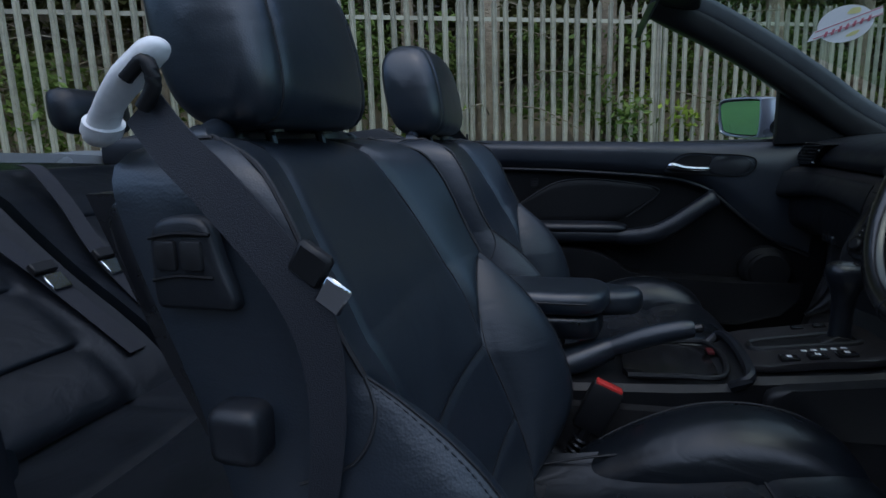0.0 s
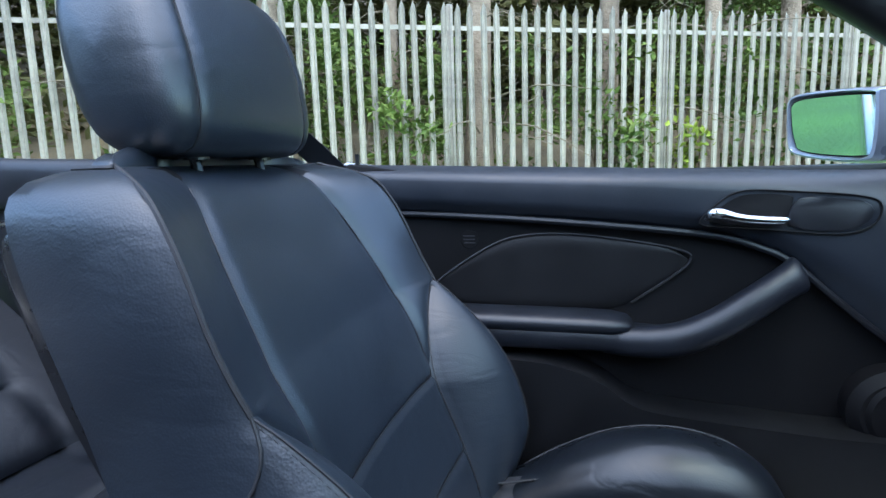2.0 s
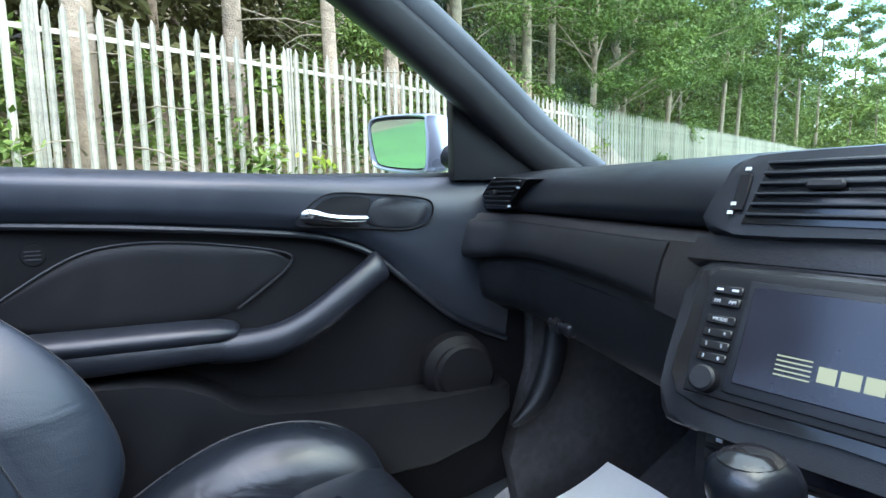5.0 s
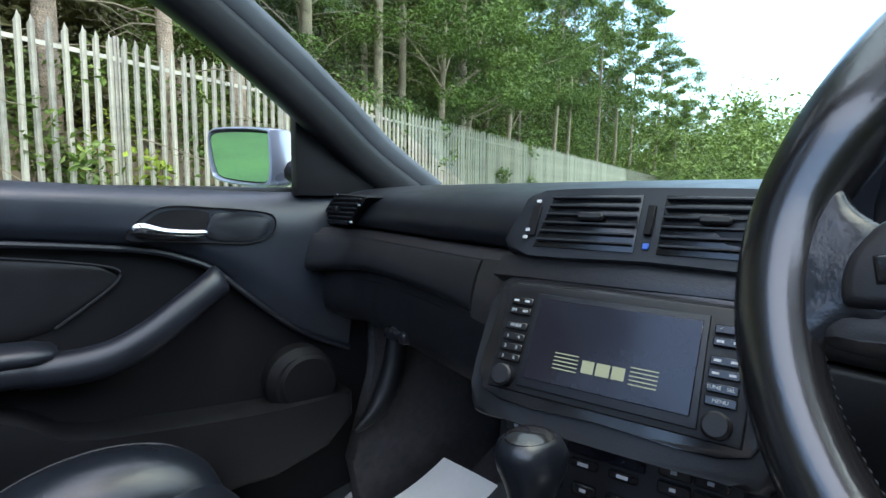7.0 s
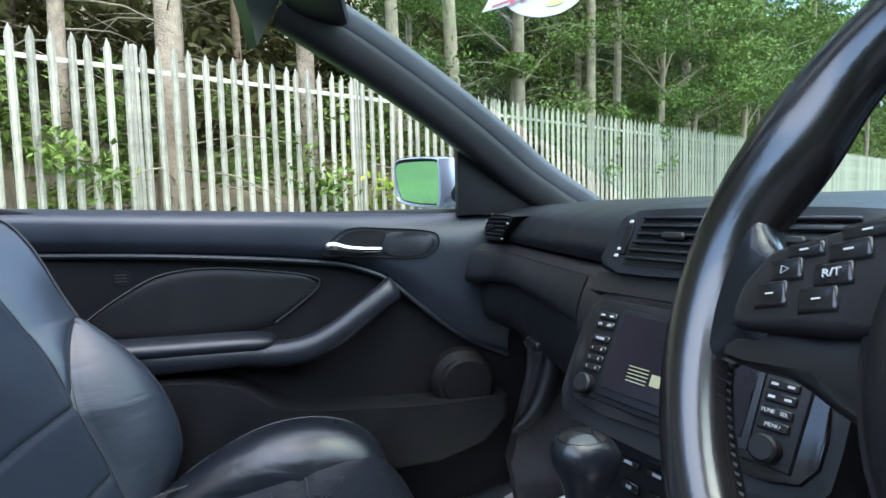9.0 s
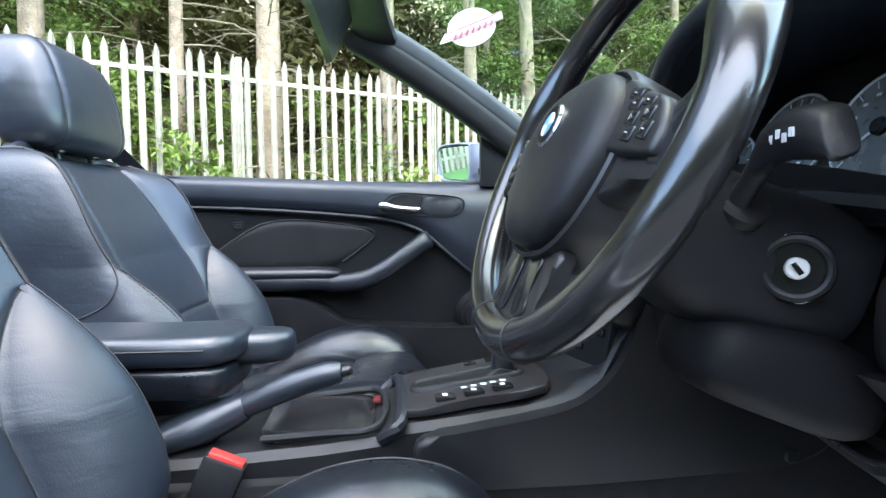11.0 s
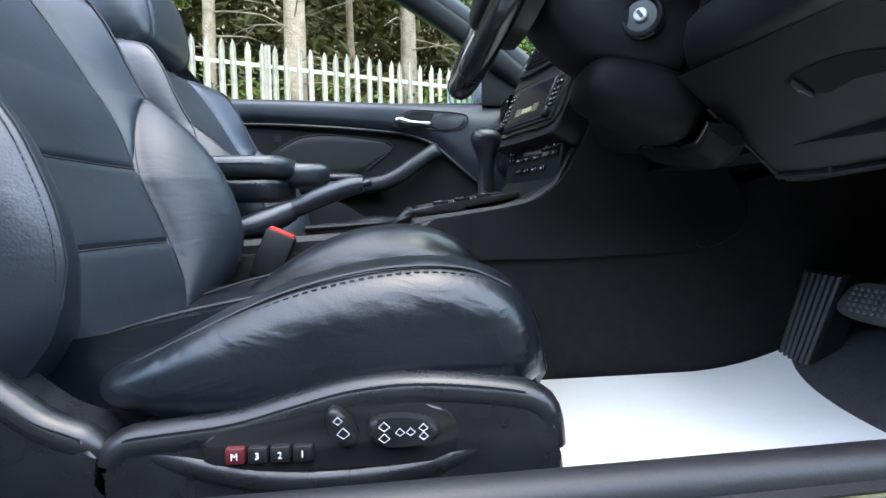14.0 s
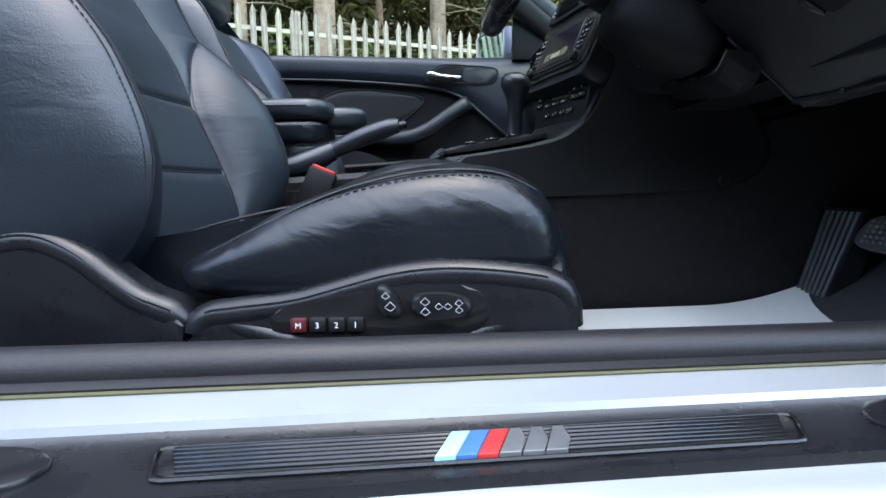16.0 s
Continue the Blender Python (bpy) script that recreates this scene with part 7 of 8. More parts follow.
        part("badge_field", bm, blue if k % 2 else pale, bd)
    ROOT = ((-0.015, 0.010), (-0.010, 0.003), (-0.002, 0.0), (0.005, 0.001), (0.0075, 0.004), (0.0090, 0.009), (0.0095, 0.015))
    PLATE = ((-0.012, 0.002), (0.006, 0.0), (0.0115, 0.0008), (0.0135, 0.0025), (0.0145, 0.006))
    UNDER = ((-0.022, 0.008), (-0.014, 0.002), (0.000, 0.0), (0.005, 0.003), (0.007, 0.008))
    # spokes: leather root at the rim, satin plate with two columns of keys
    for q in (-1, 1):
        def m(pts):
            return [(q * -a, b) for a, b in pts]
        bm = B()
        dome(bm, outline(m([(-0.172, 0.046), (-0.156, 0.030), (-0.148, 0.016), (-0.136, 0.007), (-0.126, 0.004), (-0.126, -0.034), (-0.142, -0.040), (-0.153, -0.052), (-0.166, -0.066), (-0.176, -0.03), (-0.177, 0.01)]), 4), ROOT, F)
        part("spoke_root", bm, CREASED, w, "worn leather at the spoke", 60)
        bm = B()
        dome(bm, outline(m([(-0.1345, 0.0062), (-0.122, 0.0118), (-0.108, 0.0172), (-0.090, 0.0250), (-0.070, 0.034), (-0.060, 0.02), (-0.062, -0.018), (-0.0856, -0.0246), (-0.115, -0.029), (-0.139, -0.0325), (-0.1445, -0.029), (-0.1455, -0.015), (-0.1405, -0.002)]), 3), PLATE, F)
        spk = part("spoke", bm, SPOKE, w, "satin grey spoke plate")
        bm = B()
        dome(bm, outline(m([(-0.150, -0.030), (-0.10, -0.024), (-0.062, -0.016), (-0.058, -0.055), (-0.085, -0.056), (-0.118, -0.046), (-0.152, -0.046)]), 3), UNDER, F)
        part("spoke_underside", bm, SPOKE, w)
        for i, (a, b, wd, hh) in enumerate(((-0.1268, -0.0152, 0.0075, 0.0062), (-0.1235, -0.0035, 0.0072, 0.0054), (-0.1180, 0.0060, 0.0080, 0.0036), (-0.1058, -0.0143, 0.0080, 0.0056), (-0.1032, -0.0030, 0.0078, 0.0052), (-0.1000, 0.0075, 0.0084, 0.0048), (-0.0955, 0.0160, 0.0100, 0.0036))):
            G = F @ Matrix.Translation((q * -a, b, 0.0)) @ pose(0, 0, 0, 0, 0, q * -15)
            bm = B()
            cbox(bm, G, -wd - 0.0008, wd + 0.0008, -hh - 0.0008, hh + 0.0008, 0.010, 0.0149, 0.001, 1)
            part("key_gap", bm, DARKTRIM, spk)
            bm = B()
            cbox(bm, G, -wd, wd, -hh, hh, 0.012, 0.0160, 0.0018, 3)
            bt = part("wheel_button", bm, GLOSS, spk)
            if q < 0 and i == 4:
                text_mesh("button_letters", "R/T", 0.0050, G @ Matrix.Translation((0, 0, 0.0163)), MARK, spk)
            else:
                bm = B()
                if i % 3 == 1:
                    tube(bm, [G @ V(-0.0016, -0.0018, 0.0162), G @ V(0.0018, 0.0, 0.0162), G @ V(-0.0016, 0.0018, 0.0162)], 0.0003, 4, 1, True, up=tuple(WN))
                else:
                    cbox(bm, G, -0.0018, 0.0018, -0.0004, 0.0004, 0.0158, 0.0163, 0)
                part("button_mark", bm, MARK, bt)
    # forked lower spoke
    bm = B()
    prism(bm, outline([(-0.052, -0.094), (0.052, -0.094), (0.050, -0.130), (0.058, -0.166), (0.030, -0.172), (0, -0.174), (-0.030, -0.172), (-0.058, -0.166), (-0.050, -0.130)], 4), -0.012, 0.004, "z", 0.005, 3)
    bmesh.ops.transform(bm, matrix=F, verts=bm.verts)
    ls = part("lower_spoke", bm, SPOKE, w, "satin grey lower spoke")
    for q in (-1, 1):
        bm = B()
        prism(bm, outline([(q * 0.008, -0.106), (q * 0.032, -0.104), (q * 0.032, -0.128), (q * 0.036, -0.150), (q * 0.010, -0.152)], 4), 0.0035, 0.0062, "z", 0.001)
        bmesh.ops.transform(bm, matrix=F, verts=bm.verts)
        part("spoke_inlay", bm, GLOSS, ls)
    bm = B()
    disc(bm, wp(0, 0, -0.10), tuple(WN), 0.045, 0.08, 24, 0.01)
    part("hub", bm, PLASTIC, w)


make_wheel()


def make_column():
    c = root("steering_column", (0.95, -0.335, 0.75), "black steering column shroud with ignition lock and stalks", "steering column")
    bm = B()
    ks = [(0.0, 0.858, 0.872, 0.048, 0.034), (0.12, 0.868, 0.868, 0.060, 0.044), (0.3, 0.895, 0.852, 0.064, 0.053), (0.7, 0.950, 0.826, 0.068, 0.060), (1.0, 1.03, 0.805, 0.070, 0.056)]
    rings = []
    for i in range(12):
        x, z, a, b = interp(ks, i / 11)
        rings.append(sup((x, -0.345, z), (0, a, 0), (0.35 * b, 0, b), 28, 3.2))
    loft(bm, rings)
    part("shroud", bm, PLASTIC, c, "", 50)
    bm = B()
    ks = [(0.0, 0.905, 0.752, 0.012, 0.006), (0.06, 0.908, 0.751, 0.036, 0.018), (0.2, 0.925, 0.746, 0.048, 0.028), (0.6, 0.985, 0.727, 0.056, 0.034), (0.88, 1.030, 0.708, 0.058, 0.031), (0.96, 1.042, 0.703, 0.050, 0.022), (1.0, 1.046, 0.701, 0.030, 0.010)]
    rings = []
    for i in range(24):
        x, z, a, b = interp(ks, i / 23)
        rings.append(sup((x, -0.362, z + 0.006), (0, a * 1.08, 0), (0.35 * b, 0, b * 1.15), 26, 3.0))
    loft(bm, rings)
    part("lower_shroud", bm, DARKTRIM, c, "", 60)
    bm = B()
    box(bm, 0.93, 1.08, -0.40, -0.30, 0.73, 0.79, 0.012, 3)
    part("column_tube", bm, DARKTRIM, c)
    kd = V(-0.50, -0.86, 0.05).normalized()
    k0 = V(0.965, -0.4145, 0.8205)
    bm = B()
    disc(bm, k0 - kd * 0.02, tuple(kd), 0.0265, 0.026, 32, 0.004)
    ig = part("ignition_surround", bm, GLOSS, c)
    bm = B()
    ring(bm, k0 + kd * 0.006, kd, 0.0215, 0.0035, 32, 8)
    part("ignition_ring", bm, PLASTIC, ig)
    bm = B()
    disc(bm, k0 + kd * 0.004, tuple(kd), 0.0080, 0.008, 24, 0.001)
    lk = part("lock_barrel", bm, mat("worn_lock_metal", (0.72, 0.72, 0.70), 0.5, 0.5, var=0.1, bump=0.05), ig, "bright metal ignition lock")
    bm = B()
    box(bm, -0.0018, 0.0018, -0.0048, 0.0048, 0, 0.001, 0)
    sl = Matrix.Translation(k0 + kd * 0.0120) @ kd.to_track_quat('Z', 'Y').to_matrix().to_4x4() @ pose(0, 0, 0, 0, 0, 35)
    bmesh.ops.transform(bm, matrix=sl, verts=bm.verts)
    part("key_slot", bm, GLOSS, lk)
    # stalks
    bm = B()
    tube(bm, [(0.925, -0.404, 0.866), (0.930, -0.414, 0.884), (0.934, -0.426, 0.902)], [0.010, 0.0085, 0.010], 12, 4)
    sk = part("wiper_stalk", bm, PLASTIC, c)
    bm = B()
    path = [V(0.930, -0.422, 0.896), V(0.934, -0.432, 0.908), V(0.937, -0.446, 0.914), V(0.940, -0.466, 0.913), V(0.941, -0.478, 0.910), V(0.941, -0.481, 0.909)]
    loft(bm, [sup(p, V(0.012, 0.0, 0.004) * k, V(0, 0.006, 0.0165) * k, 18, 3.6) for p, k in zip(path, (0.55, 0.85, 1.0, 1.08, 1.02, 0.8))])
    part("stalk_end", bm, PLASTIC, sk, "broad stalk end with white symbols")
    bm = B()
    disc(bm, (0.930, -0.400, 0.862), (0, -0.75, 0.65), 0.019, 0.012, 20, 0.003)
    part("stalk_collar", bm, RUBBER, c)
    for k in range(4):
        bm = B()
        p = V(0.9255, -0.440 - k * 0.006, 0.910 + 0.003 * (k % 2))
        box(bm, p.x - 0.001, p.x + 0.001, p.y - 0.0016, p.y + 0.0016, p.z - 0.003, p.z + 0.003, 0)
        part("stalk_mark", bm, WHITE, sk)
    bm = B()
    tube(bm, [(0.925, -0.27, 0.870), (0.918, -0.22, 0.888), (0.912, -0.18, 0.90)], [0.011, 0.009, 0.012], 10, 4)
    part("indicator_stalk", bm, PLASTIC, c)


def make_column_trim():
    """Dark trim below the column, with a bead along its cut-out."""
    t = root("column_trim", (1.05, -0.40, 0.62), "black knee trim under the steering column with a beaded cut-out", "dashboard trim")
    edge = [(1.055, -0.170, 0.702), (1.050, -0.215, 0.694), (1.040, -0.270, 0.686), (1.035, -0.345, 0.677), (1.030, -0.405, 0.671), (1.028, -0.432, 0.677), (1.028, -0.450, 0.692)]
    path = smooth_path(edge, 4)
    bm = B()
    loft(bm, [[p, p + V(0.003, 0, -0.010), p + V(0.030, 0.0, -0.028), p + V(0.045, 0.0, -0.024), p + V(0.030, 0, -0.004)] for p in path])
    part("panel", bm, DARKTRIM, t)
    bm = B()
    tube(bm, path, 0.0022, 8, 1)
    part("edge_bead", bm, SEATPLASTIC, t, "satin edge bead")
    bm = B()
    tube(bm, [(1.00, -0.22, 0.720), (0.99, -0.30, 0.705), (0.985, -0.37, 0.697)], 0.0025, 6, 3)
    part("grip_line", bm, SEATPLASTIC, t)


make_column()
make_column_trim()


# black faces greyed by the glass's glare; pale rings carry the chrome's reflections
DIALFACE = mat("glare_dial_face", (0.15, 0.154, 0.15), 0.28, var=0.3, scale=40, bump=0.0)
DIALRING = mat("bright_dial_ring", (0.86, 0.87, 0.88), 0.34, 0.25, var=0.03, bump=0.0)


def make_cluster():
    cl = root("instrument_cluster", (1.08, -0.345, 0.86), "instrument cluster with chrome-ringed dials", "instruments")
    m = Matrix.Translation((1.082, -0.311, 0.930)) @ pose(0, 0, 0, 90, 0, -90) @ pose(0, 0, 0, -18, 0, 0)
    bm = B()
    prism(bm, outline([(-0.185, -0.055), (-0.18, 0.02), (-0.12, 0.066), (0, 0.074), (0.12, 0.066), (0.18, 0.02), (0.185, -0.055), (0, -0.066)], 4), -0.03, 0, "z", 0.003)
    bmesh.ops.transform(bm, matrix=m, verts=bm.verts)
    part("face", bm, SPOKE, cl)
    for cx, cy, r, n in ((-0.0535, 0.0, 0.0505, 15), (0.0535, 0.0, 0.0505, 13), (-0.136, -0.012, 0.030, 7), (0.136, -0.012, 0.030, 7)):
        bm = B()
        disc(bm, m @ V(cx, cy, 0), tuple(m.to_3x3() @ V(0, 0, 1)), r, 0.004, 40, 0.001)
        d = part("dial", bm, DIALFACE, cl, "black dial with white figures, glass glare in its grey")
        bm = B()
        ring(bm, m @ V(cx, cy, 0.004), m.to_3x3() @ V(0, 0, 1), r, 0.0015, 40, 6)
        part("dial_ring", bm, DIALRING, d)
        bm = B()
        for k in range(n):
            a = radians(225 - 270 * k / (n - 1))
            q = m @ Matrix.Translation((cx + math.cos(a) * r * 0.84, cy + math.sin(a) * r * 0.84, 0.0044)) @ pose(0, 0, 0, 0, 0, math.degrees(a))
            box(bm, -0.003, 0.004, -0.0005, 0.0005, 0, 0.0006, 0, m=q)
            if r > 0.04:
                q = m @ Matrix.Translation((cx + math.cos(a) * r * 0.66, cy + math.sin(a) * r * 0.66, 0.0044))
                box(bm, -0.0024, 0.0024, -0.0013, 0.0013, 0, 0.0005, 0, m=q)
        tagged(part("dial_scale", bm, WHITE, d), kind="stuff")
        bm = B()
        q = m @ Matrix.Translation((cx, cy, 0.006)) @ pose(0, 0, 0, 0, 0, 215)
        box(bm, -0.006, r * 0.78, -0.0012, 0.0012, 0, 0.001, 0, m=q)
        part("needle", bm, WHITE, d)
        bm = B()
        disc(bm, m @ V(cx, cy, 0.004), tuple(m.to_3x3() @ V(0, 0, 1)), 0.008, 0.006, 16, 0.002)
        part("needle_cap", bm, PLASTIC, d)


make_cluster()

# ---- footwells ----
def make_mats():
    def sheet(label, corners, lift, seed):
        bm = B()
        a, b, c, d = [Vector(p) for p in corners]
        def f(u, v):
            p = a.lerp(b, u).lerp(d.lerp(c, u), v)
            return p + V(0, 0, lift(u, v) + 0.004 * math.sin(u * 5 + seed) * math.sin(v * 4))
        slab(bm, f, lambda u, v: f(u, v) - V(0, 0, 0.0012), 20, 14)
        return solo("paper_mat", bm, PAPER, label, "floor mat", group="paper mats")
    sheet("white protective paper sheet lying in the driver's footwell", [(0.80, -0.122, 0.290), (1.395, -0.118, 0.300), (1.345, -0.54, 0.290), (0.80, -0.58, 0.288)], lambda u, v: 0.050 * max(0, u - 0.62) ** 2 / 0.144 * (1 - v) ** 2.5 + 0.006, 1)
    sheet("white protective paper sheet lying in the passenger footwell", [(0.84, 0.17, 0.286), (0.87, 0.655, 0.286), (1.225, 0.655, 0.292), (1.24, 0.20, 0.292)], lambda u, v: 0.07 * v ** 3 + 0.006 * math.sin(u * 3) * v + 0.004, 2)


make_mats()


def make_pedals():
    f = root("footrest", (1.45, -0.16, 0.3), "ribbed black plastic footrest", "footrest")
    def fr(u, v):
        return V(1.345 + 0.05 * u, -0.114 - 0.085 * v - 0.018 * u * v, 0.318 + 0.165 * u)
    bm = B()
    slab(bm, fr, lambda u, v: fr(u, v) + V(0.03, 0, -0.02), 4, 4)
    part("plate", bm, PLASTIC, f)
    # ribs in a paler grey than the plate
    for k in range(6):
        bm = B()
        v = 0.12 + k * 0.15
        tube(bm, [fr(0.05, v) + V(-0.002, 0, 0.002), fr(0.95, v) + V(-0.002, 0, 0.002)], 0.0045, 6, 1)
        part("rib", bm, mat("grey_rib_plastic", (0.05, 0.05, 0.053), 0.45), f)
    p = root("brake_pedal", (1.41, -0.27, 0.38), "brake pedal with a studded rubber pad", "pedal")
    M = Matrix.Translation((1.385, -0.296, 0.443)) @ pose(0, 0, 0, 0, 28, 0)
    bm = B()
    prism(bm, outline([(-0.068, -0.022), (-0.060, 0.024), (0, 0.030), (0.060, 0.024), (0.068, -0.022), (0, -0.030)], 4), -0.012, 0.0, "x", 0.004)
    bmesh.ops.transform(bm, matrix=M, verts=bm.verts)
    # pad in a lighter grey than the other rubber
    pad = part("pad", bm, mat("grey_pedal_rubber", (0.07, 0.068, 0.066), 0.6), p, "grey studded rubber pad")
    bm = B()
    for i in range(9):
        for j in range(5):
            disc(bm, M @ V(-0.012, -0.050 + i * 0.0125, -0.018 + j * 0.009), tuple(M.to_3x3() @ V(-1, 0, 0)), 0.0032, 0.003, 8, 0.001)
    part("studs", bm, mat("rubber_studs", (0.16, 0.155, 0.15), 0.6), pad)
    bm = B()
    tube(bm, [(1.39, -0.30, 0.43), (1.45, -0.30, 0.50), (1.50, -0.30, 0.66)], 0.010, 8)
    part("arm", bm, PLASTIC, p)
    p = root("accelerator_pedal", (1.42, -0.40, 0.30), "black plastic floor-hinged accelerator pedal", "pedal")
    bm = B()
    box(bm, -0.006, 0.006, -0.03, 0.03, 0, 0.19, 0.004, 2, Matrix.Translation((1.38, -0.41, 0.29)) @ pose(0, 0, 0, 0, 30, 0))
    part("pad", bm, PLASTIC, p)


make_pedals()


# ---- seat belts and buckles ----
def buckle(at, d, label):
    b = root("belt_buckle", at, label, "belt buckle", "belt buckles")
    d = Vector(d).normalized()
    q = d.to_track_quat('Z', 'Y').to_matrix().to_4x4()
    M = Matrix.Translation(at) @ q
    bm = B()
    box(bm, -0.012, 0.012, -0.026, 0.026, -0.085, 0, 0.005, 2, M)
    part("body", bm, PLASTIC, b)
    bm = B()
    box(bm, -0.009, 0.009, -0.022, 0.022, -0.004, 0.004, 0.002, 2, M)
    part("release_button", bm, RED, b, "red release button")
    bm = B()
    tube(bm, [M @ V(0, 0, -0.08), M @ V(0, 0, -0.16), M @ V(-0.02, 0, -0.24)], 0.010, 8)
    part("stalk", bm, PLASTIC, b)
    for k in range(4):
        bm = B()
        ring(bm, M @ V(0, 0, -0.105 - k * 0.011), d, 0.013, 0.0035, 18, 6)
        part("bellows_rib", bm, SEATPLASTIC, b)


buckle((0.468, -0.108, 0.566), (0.45, 0.0, 1), "seat belt buckle with a red button beside the driver's seat")
buckle((0.44, 0.135, 0.545), (0.45, 0.0, 1), "seat belt buckle with a red button beside the passenger seat")


def strap(bm, pts, w, side):
    """A flat belt along the points; side: the direction of its width."""
    path = smooth_path(pts, 6)
    s = Vector(side).normalized() * w / 2
    rings = []
    for i, p in enumerate(path):
        d = (path[min(i + 1, len(path) - 1)] - path[max(i - 1, 0)]).normalized()
        n = d.cross(s).normalized() * 0.0008
        rings.append([p - s - n, p + s - n, p + s + n, p - s + n])
    return loft(bm, rings)


def make_driver_belt():
    b = root("seat_belt", (0.2, -0.62, 0.4), "driver's seat belt running from its guide on the seat's shoulder", "seat belt")
    bm = B()
    strap(bm, [(0.085, -0.615, 1.0), (0.12, -0.628, 0.968), (0.165, -0.640, 0.932), (0.225, -0.650, 0.868), (0.245, -0.650, 0.80), (0.235, -0.650, 0.70), (0.20, -0.645, 0.58), (0.17, -0.635, 0.45)], 0.038, (0.75, 0.1, 0.65))
    part("webbing", bm, WEBBING, b)
    bm = B()
    tube(bm, [(0.020, -0.598, 0.974), (0.026, -0.600, 0.978), (0.05, -0.612, 1.0), (0.080, -0.618, 1.023), (0.104, -0.618, 1.040), (0.112, -0.618, 1.0445), (0.1145, -0.618, 1.046)], [0.006, 0.014, 0.0125, 0.0165, 0.0155, 0.010, 0.003], 16, 5, squash=0.6)
    gd = part("guide", bm, mat("pale_grey_plastic", (0.80, 0.82, 0.84), 0.3, bump=0.05), b, "pale grey belt guide")
    bm = B()
    tube(bm, [(0.030, -0.602, 0.982), (0.038, -0.606, 0.9895)], 0.0165, 16, 1, squash=0.7)
    part("guide_collar", bm, gd.data.materials[0], gd)
    bm = B()
    tube(bm, [(0.085, -0.628, 1.020), (0.104, -0.628, 1.032), (0.108, -0.626, 1.014), (0.094, -0.624, 0.998)], 0.006, 10, 4)
    part("guide_loop", bm, PLASTIC, gd, "dark loop round the belt")
    bm = B()
    box(bm, -0.011, 0.011, -0.002, 0.002, -0.012, 0.012, 0.002, 1, Matrix.Translation((0.256, -0.652, 0.862)) @ pose(0, 0, 0, 10, 35, 0))
    part("tongue", bm, CHROME, b, "metal belt tongue")
    bm = B()
    box(bm, -0.014, 0.014, -0.005, 0.005, -0.014, 0.014, 0.003, 1, Matrix.Translation((0.240, -0.650, 0.884)) @ pose(0, 0, 0, 10, 35, 0))
    part("tongue_cap", bm, PLASTIC, b)


make_driver_belt()


def make_passenger_belt():
    b = root("seat_belt", (0.1, 0.62, 0.4), "passenger seat belt beside the seat's shoulder", "seat belt")
    bm = B()
    strap(bm, [(0.035, 0.545, 1.03), (0.06, 0.60, 0.985), (0.09, 0.635, 0.93), (0.12, 0.650, 0.80), (0.15, 0.652, 0.60)], 0.045, (1, 0.2, 0.2))
    part("webbing", bm, WEBBING, b)
    bm = B()
    tube(bm, [(0.02, 0.50, 0.97), (0.03, 0.53, 1.02), (0.04, 0.545, 1.04)], [0.012, 0.011, 0.012], 8, 3)
    part("guide", bm, PLASTIC, b)


make_passenger_belt()


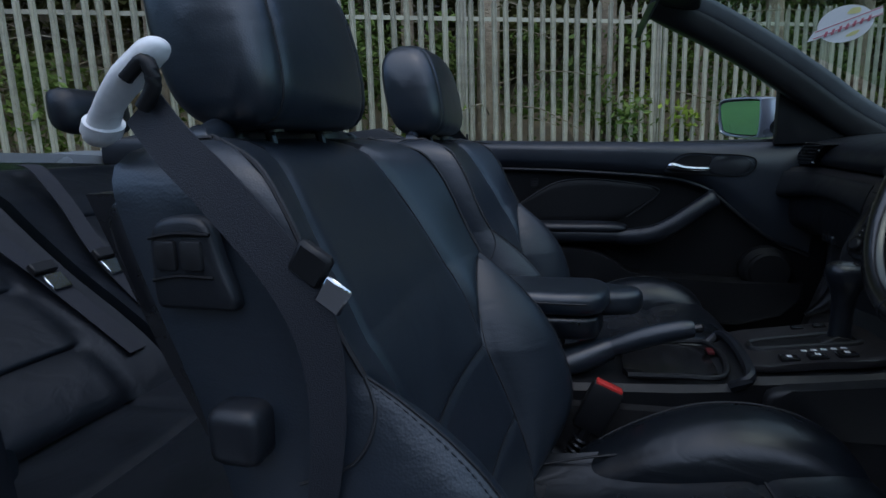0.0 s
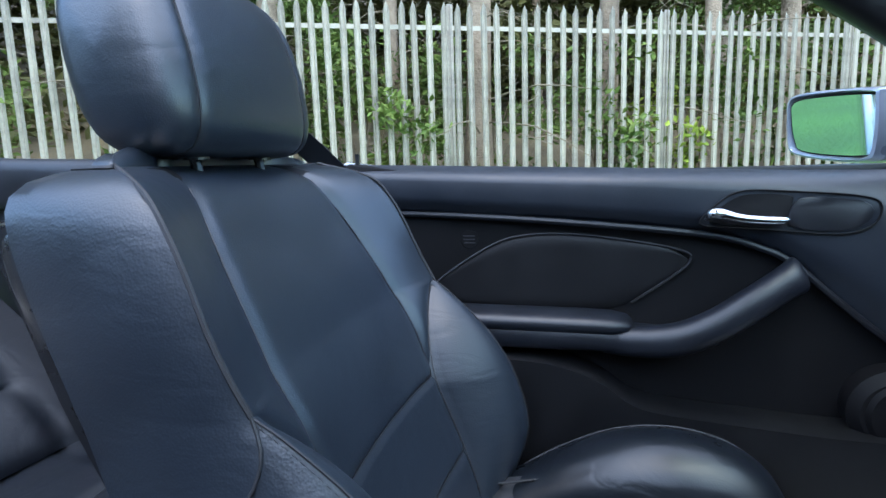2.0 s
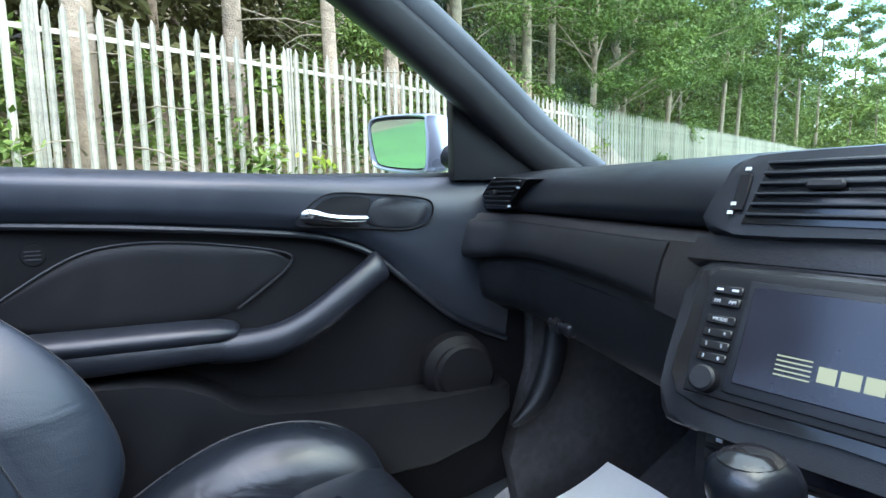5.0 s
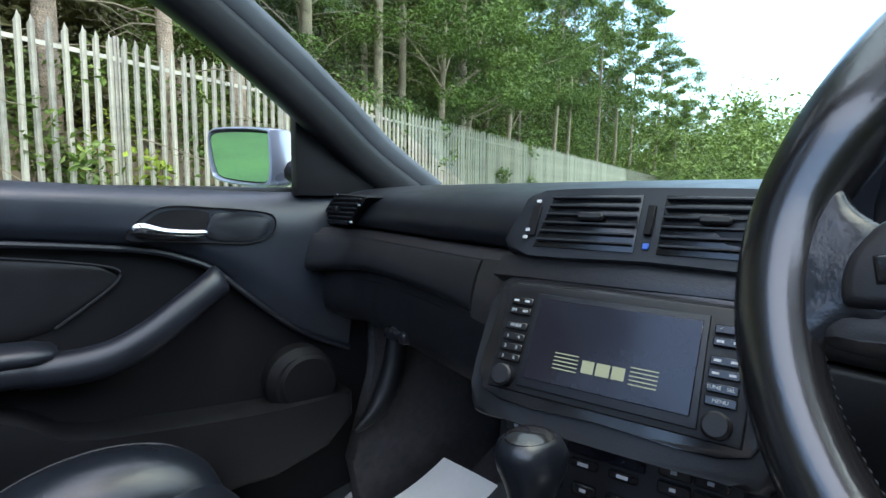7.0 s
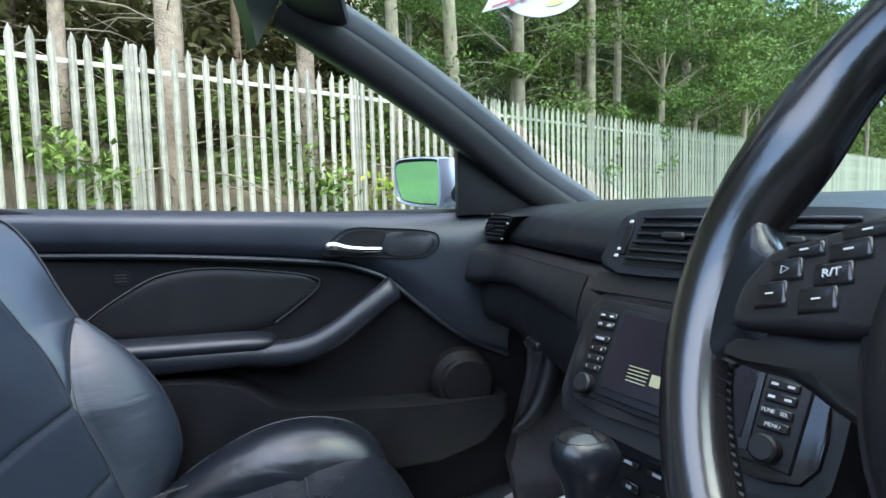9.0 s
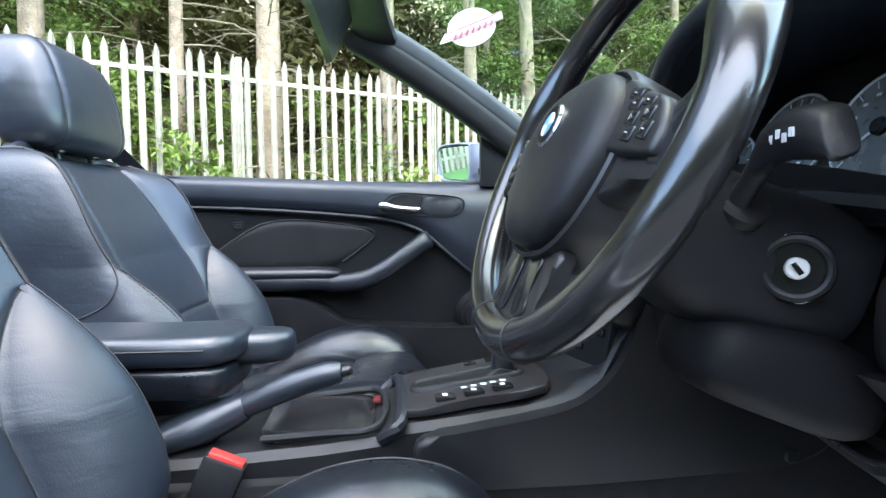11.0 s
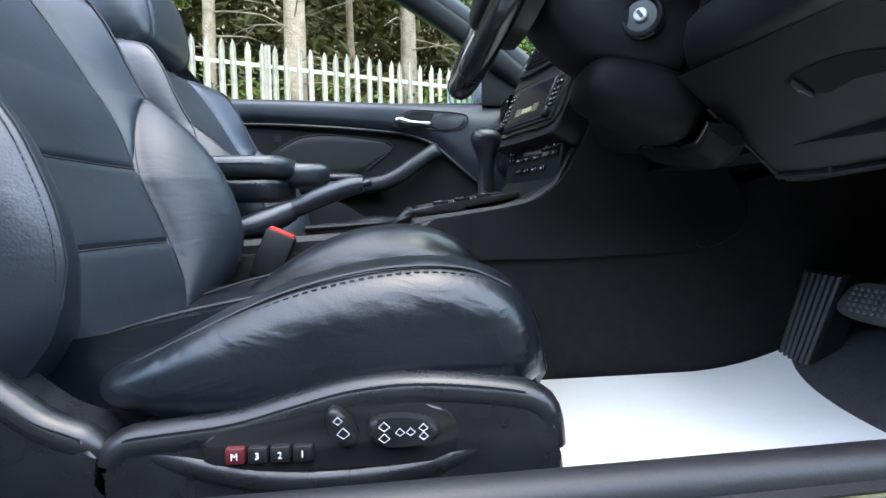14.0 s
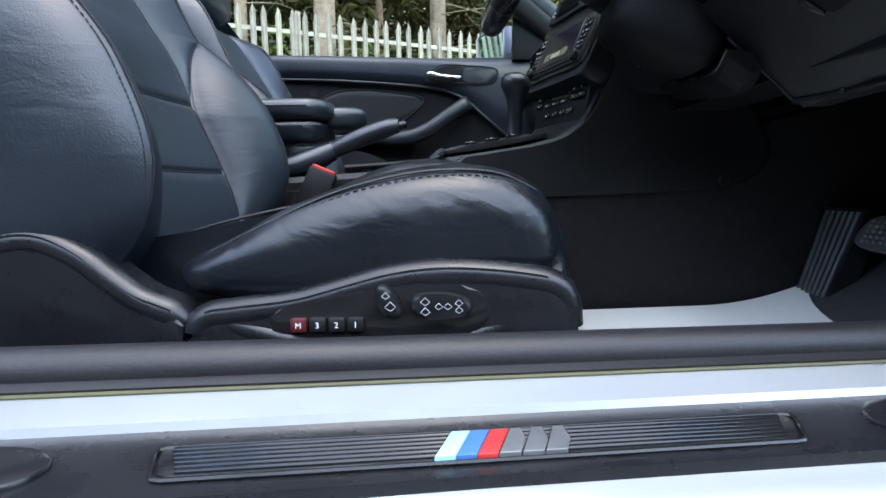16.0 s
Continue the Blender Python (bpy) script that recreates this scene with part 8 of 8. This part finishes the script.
# ---- back of the cabin ----
def make_rear():
    for sg in (1, -1):
        q = root("side_panel", (-0.6, sg * 0.72, 0.3), "black rear side trim with a small padded armrest", "side trim", "rear side trims")
        Y0 = 0.72 if sg > 0 else -0.69
        def yy(d):
            return Y0 - sg * d
        bm = B()
        prism(bm, outline([(-0.09, 0.965), (-0.6, 0.99), (-1.25, 1.02), (-1.30, 0.6), (-1.1, 0.32), (-0.09, 0.30)], 3), yy(-0.04), yy(0.0), "y", 0.006)
        part("panel", bm, TRIM, q)
        bm = B()
        rings = [sup((x, yy(0.005), z), (0, 0.030, 0), (0, 0, 0.058), 16, 3) for x, z in ((-0.085, 0.925), (-0.4, 0.94), (-0.8, 0.955), (-1.28, 0.97))]
        loft(bm, rings)
        part("top_roll", bm, TRIM, q)
        bm = B()
        tube(bm, [(-0.09, yy(0.012), 0.862), (-0.5, yy(0.012), 0.875), (-0.82, yy(0.012), 0.872)], 0.005, 6)
        tube(bm, [(-0.82, yy(0.010), 0.875), (-0.70, yy(0.012), 0.76), (-0.58, yy(0.014), 0.655), (-0.3, yy(0.014), 0.64)], 0.006, 6)
        part("trim_bead", bm, DARKTRIM, q)
        bm = B()
        rings = [sup((x, yy(0.035), 0.665), (0, 0.045, 0), (0, 0, 0.022), 16, 3.5) for x in (-0.60, -0.585, -0.4, -0.2, -0.12)]
        loft(bm, rings)
        part("armrest", bm, LEATHER, q)
    bench = root("rear_seat", (-0.75, 0, 0.27), "black leather rear seat bench with two shaped places", "car seat")
    for sg in (1, -1):
        Y = sg * 0.33
        bm = B()
        def back(u, v):
            s = 2 * u - 1
            z = 0.47 + 0.46 * v
            x = interp([(0.47, -0.44), (0.50, -0.46), (0.56, -0.515), (0.62, -0.59), (0.70, -0.70), (0.82, -0.84), (0.93, -0.95)], z)[0] - 0.035 * (1 - s * s) * (1 - 0.3 * v) - 0.05 * max(0, v - 0.85) / 0.15
            mid = 1 if abs(s) < 0.62 else 0.0
            x -= 0.008 * math.exp(-((abs(s) - 0.62) / 0.03) ** 2) + mid * sum(0.009 * math.exp(-((v - c) / 0.014) ** 2) for c in (0.24, 0.48, 0.72))
            x += 0.012 * mid * abs(math.sin(math.pi * v / 0.24)) ** 0.6
            return V(x, Y + s * 0.315, z)
        slab(bm, back, lambda u, v: back(u, v) + V(-0.12, 0, 0), 40, 66)
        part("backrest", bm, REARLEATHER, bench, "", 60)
        bm = B()
        def cus(u, v):
            s = 2 * v - 1
            x = -0.50 + 0.44 * u
            z = 0.475 + 0.03 * u - 0.028 * (1 - s * s) * (0.4 + 0.6 * u) - 0.10 * max(0, u - 0.9) ** 1.0
            z -= 0.007 * math.exp(-((abs(s) - 0.6) / 0.03) ** 2) + (0.008 * math.exp(-((u - 0.5) / 0.018) ** 2) if abs(s) < 0.6 else 0)
            return V(x, Y + s * 0.315, z)
        slab(bm, cus, lambda u, v: V(cus(u, v).x, cus(u, v).y, 0.26), 50, 36)
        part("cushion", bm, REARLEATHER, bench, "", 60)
        bm = B()
        loft(bm, [sup((-1.02, Y + sg * 0.08 + s, 1.09), (0.045 * f, 0, -0.01), (0, 0, 0.065 * f), 16, 2.8) for s, f in ((-0.12, 0.4), (-0.11, 0.85), (-0.08, 1), (0.08, 1), (0.11, 0.85), (0.12, 0.4))])
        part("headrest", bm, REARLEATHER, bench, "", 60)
        bm = B()
        strap(bm, [(-0.99, sg * 0.15, 0.945), (-0.93, sg * 0.14, 0.93), (-0.83, sg * 0.12, 0.84), (-0.70, sg * 0.08, 0.715), (-0.50, sg * 0.06, 0.55)], 0.046, (0, 1, 0))
        b = root("seat_belt", (-0.9, sg * 0.1, 0.5), "rear seat belt hanging over the backrest", "seat belt")
        part("webbing", bm, WEBBING, b)
        bm = B()
        box(bm, -0.003, 0.003, -0.022, 0.022, -0.022, 0.022, 0.002, 1, Matrix.Translation((-0.672, sg * 0.075, 0.70)) @ pose(0, 0, 0, 0, -44, 0))
        part("tongue", bm, CHROME, b, "bright metal belt tongue")
        bm = B()
        box(bm, -0.008, 0.008, -0.027, 0.027, -0.014, 0.014, 0.003, 1, Matrix.Translation((-0.70, sg * 0.08, 0.730)) @ pose(0, 0, 0, 0, -44, 0))
        part("tongue_cap", bm, PLASTIC, b)
    bm = B()
    box(bm, -1.35, -1.0, -0.68, 0.70, 0.88, 0.925, 0.02, 3)
    solo("hood_cover", bm, TRIM, "black cover over the folded soft top behind the rear seats", "hood cover")
    buckle((-0.44, 0.575, 0.545), (0.55, -0.3, 0.9), "rear seat belt buckle with a red button in the bench")
    buckle((-0.44, 0.03, 0.54), (0.55, 0.1, 0.9), "rear seat belt buckle with a red button in the bench")


make_rear()
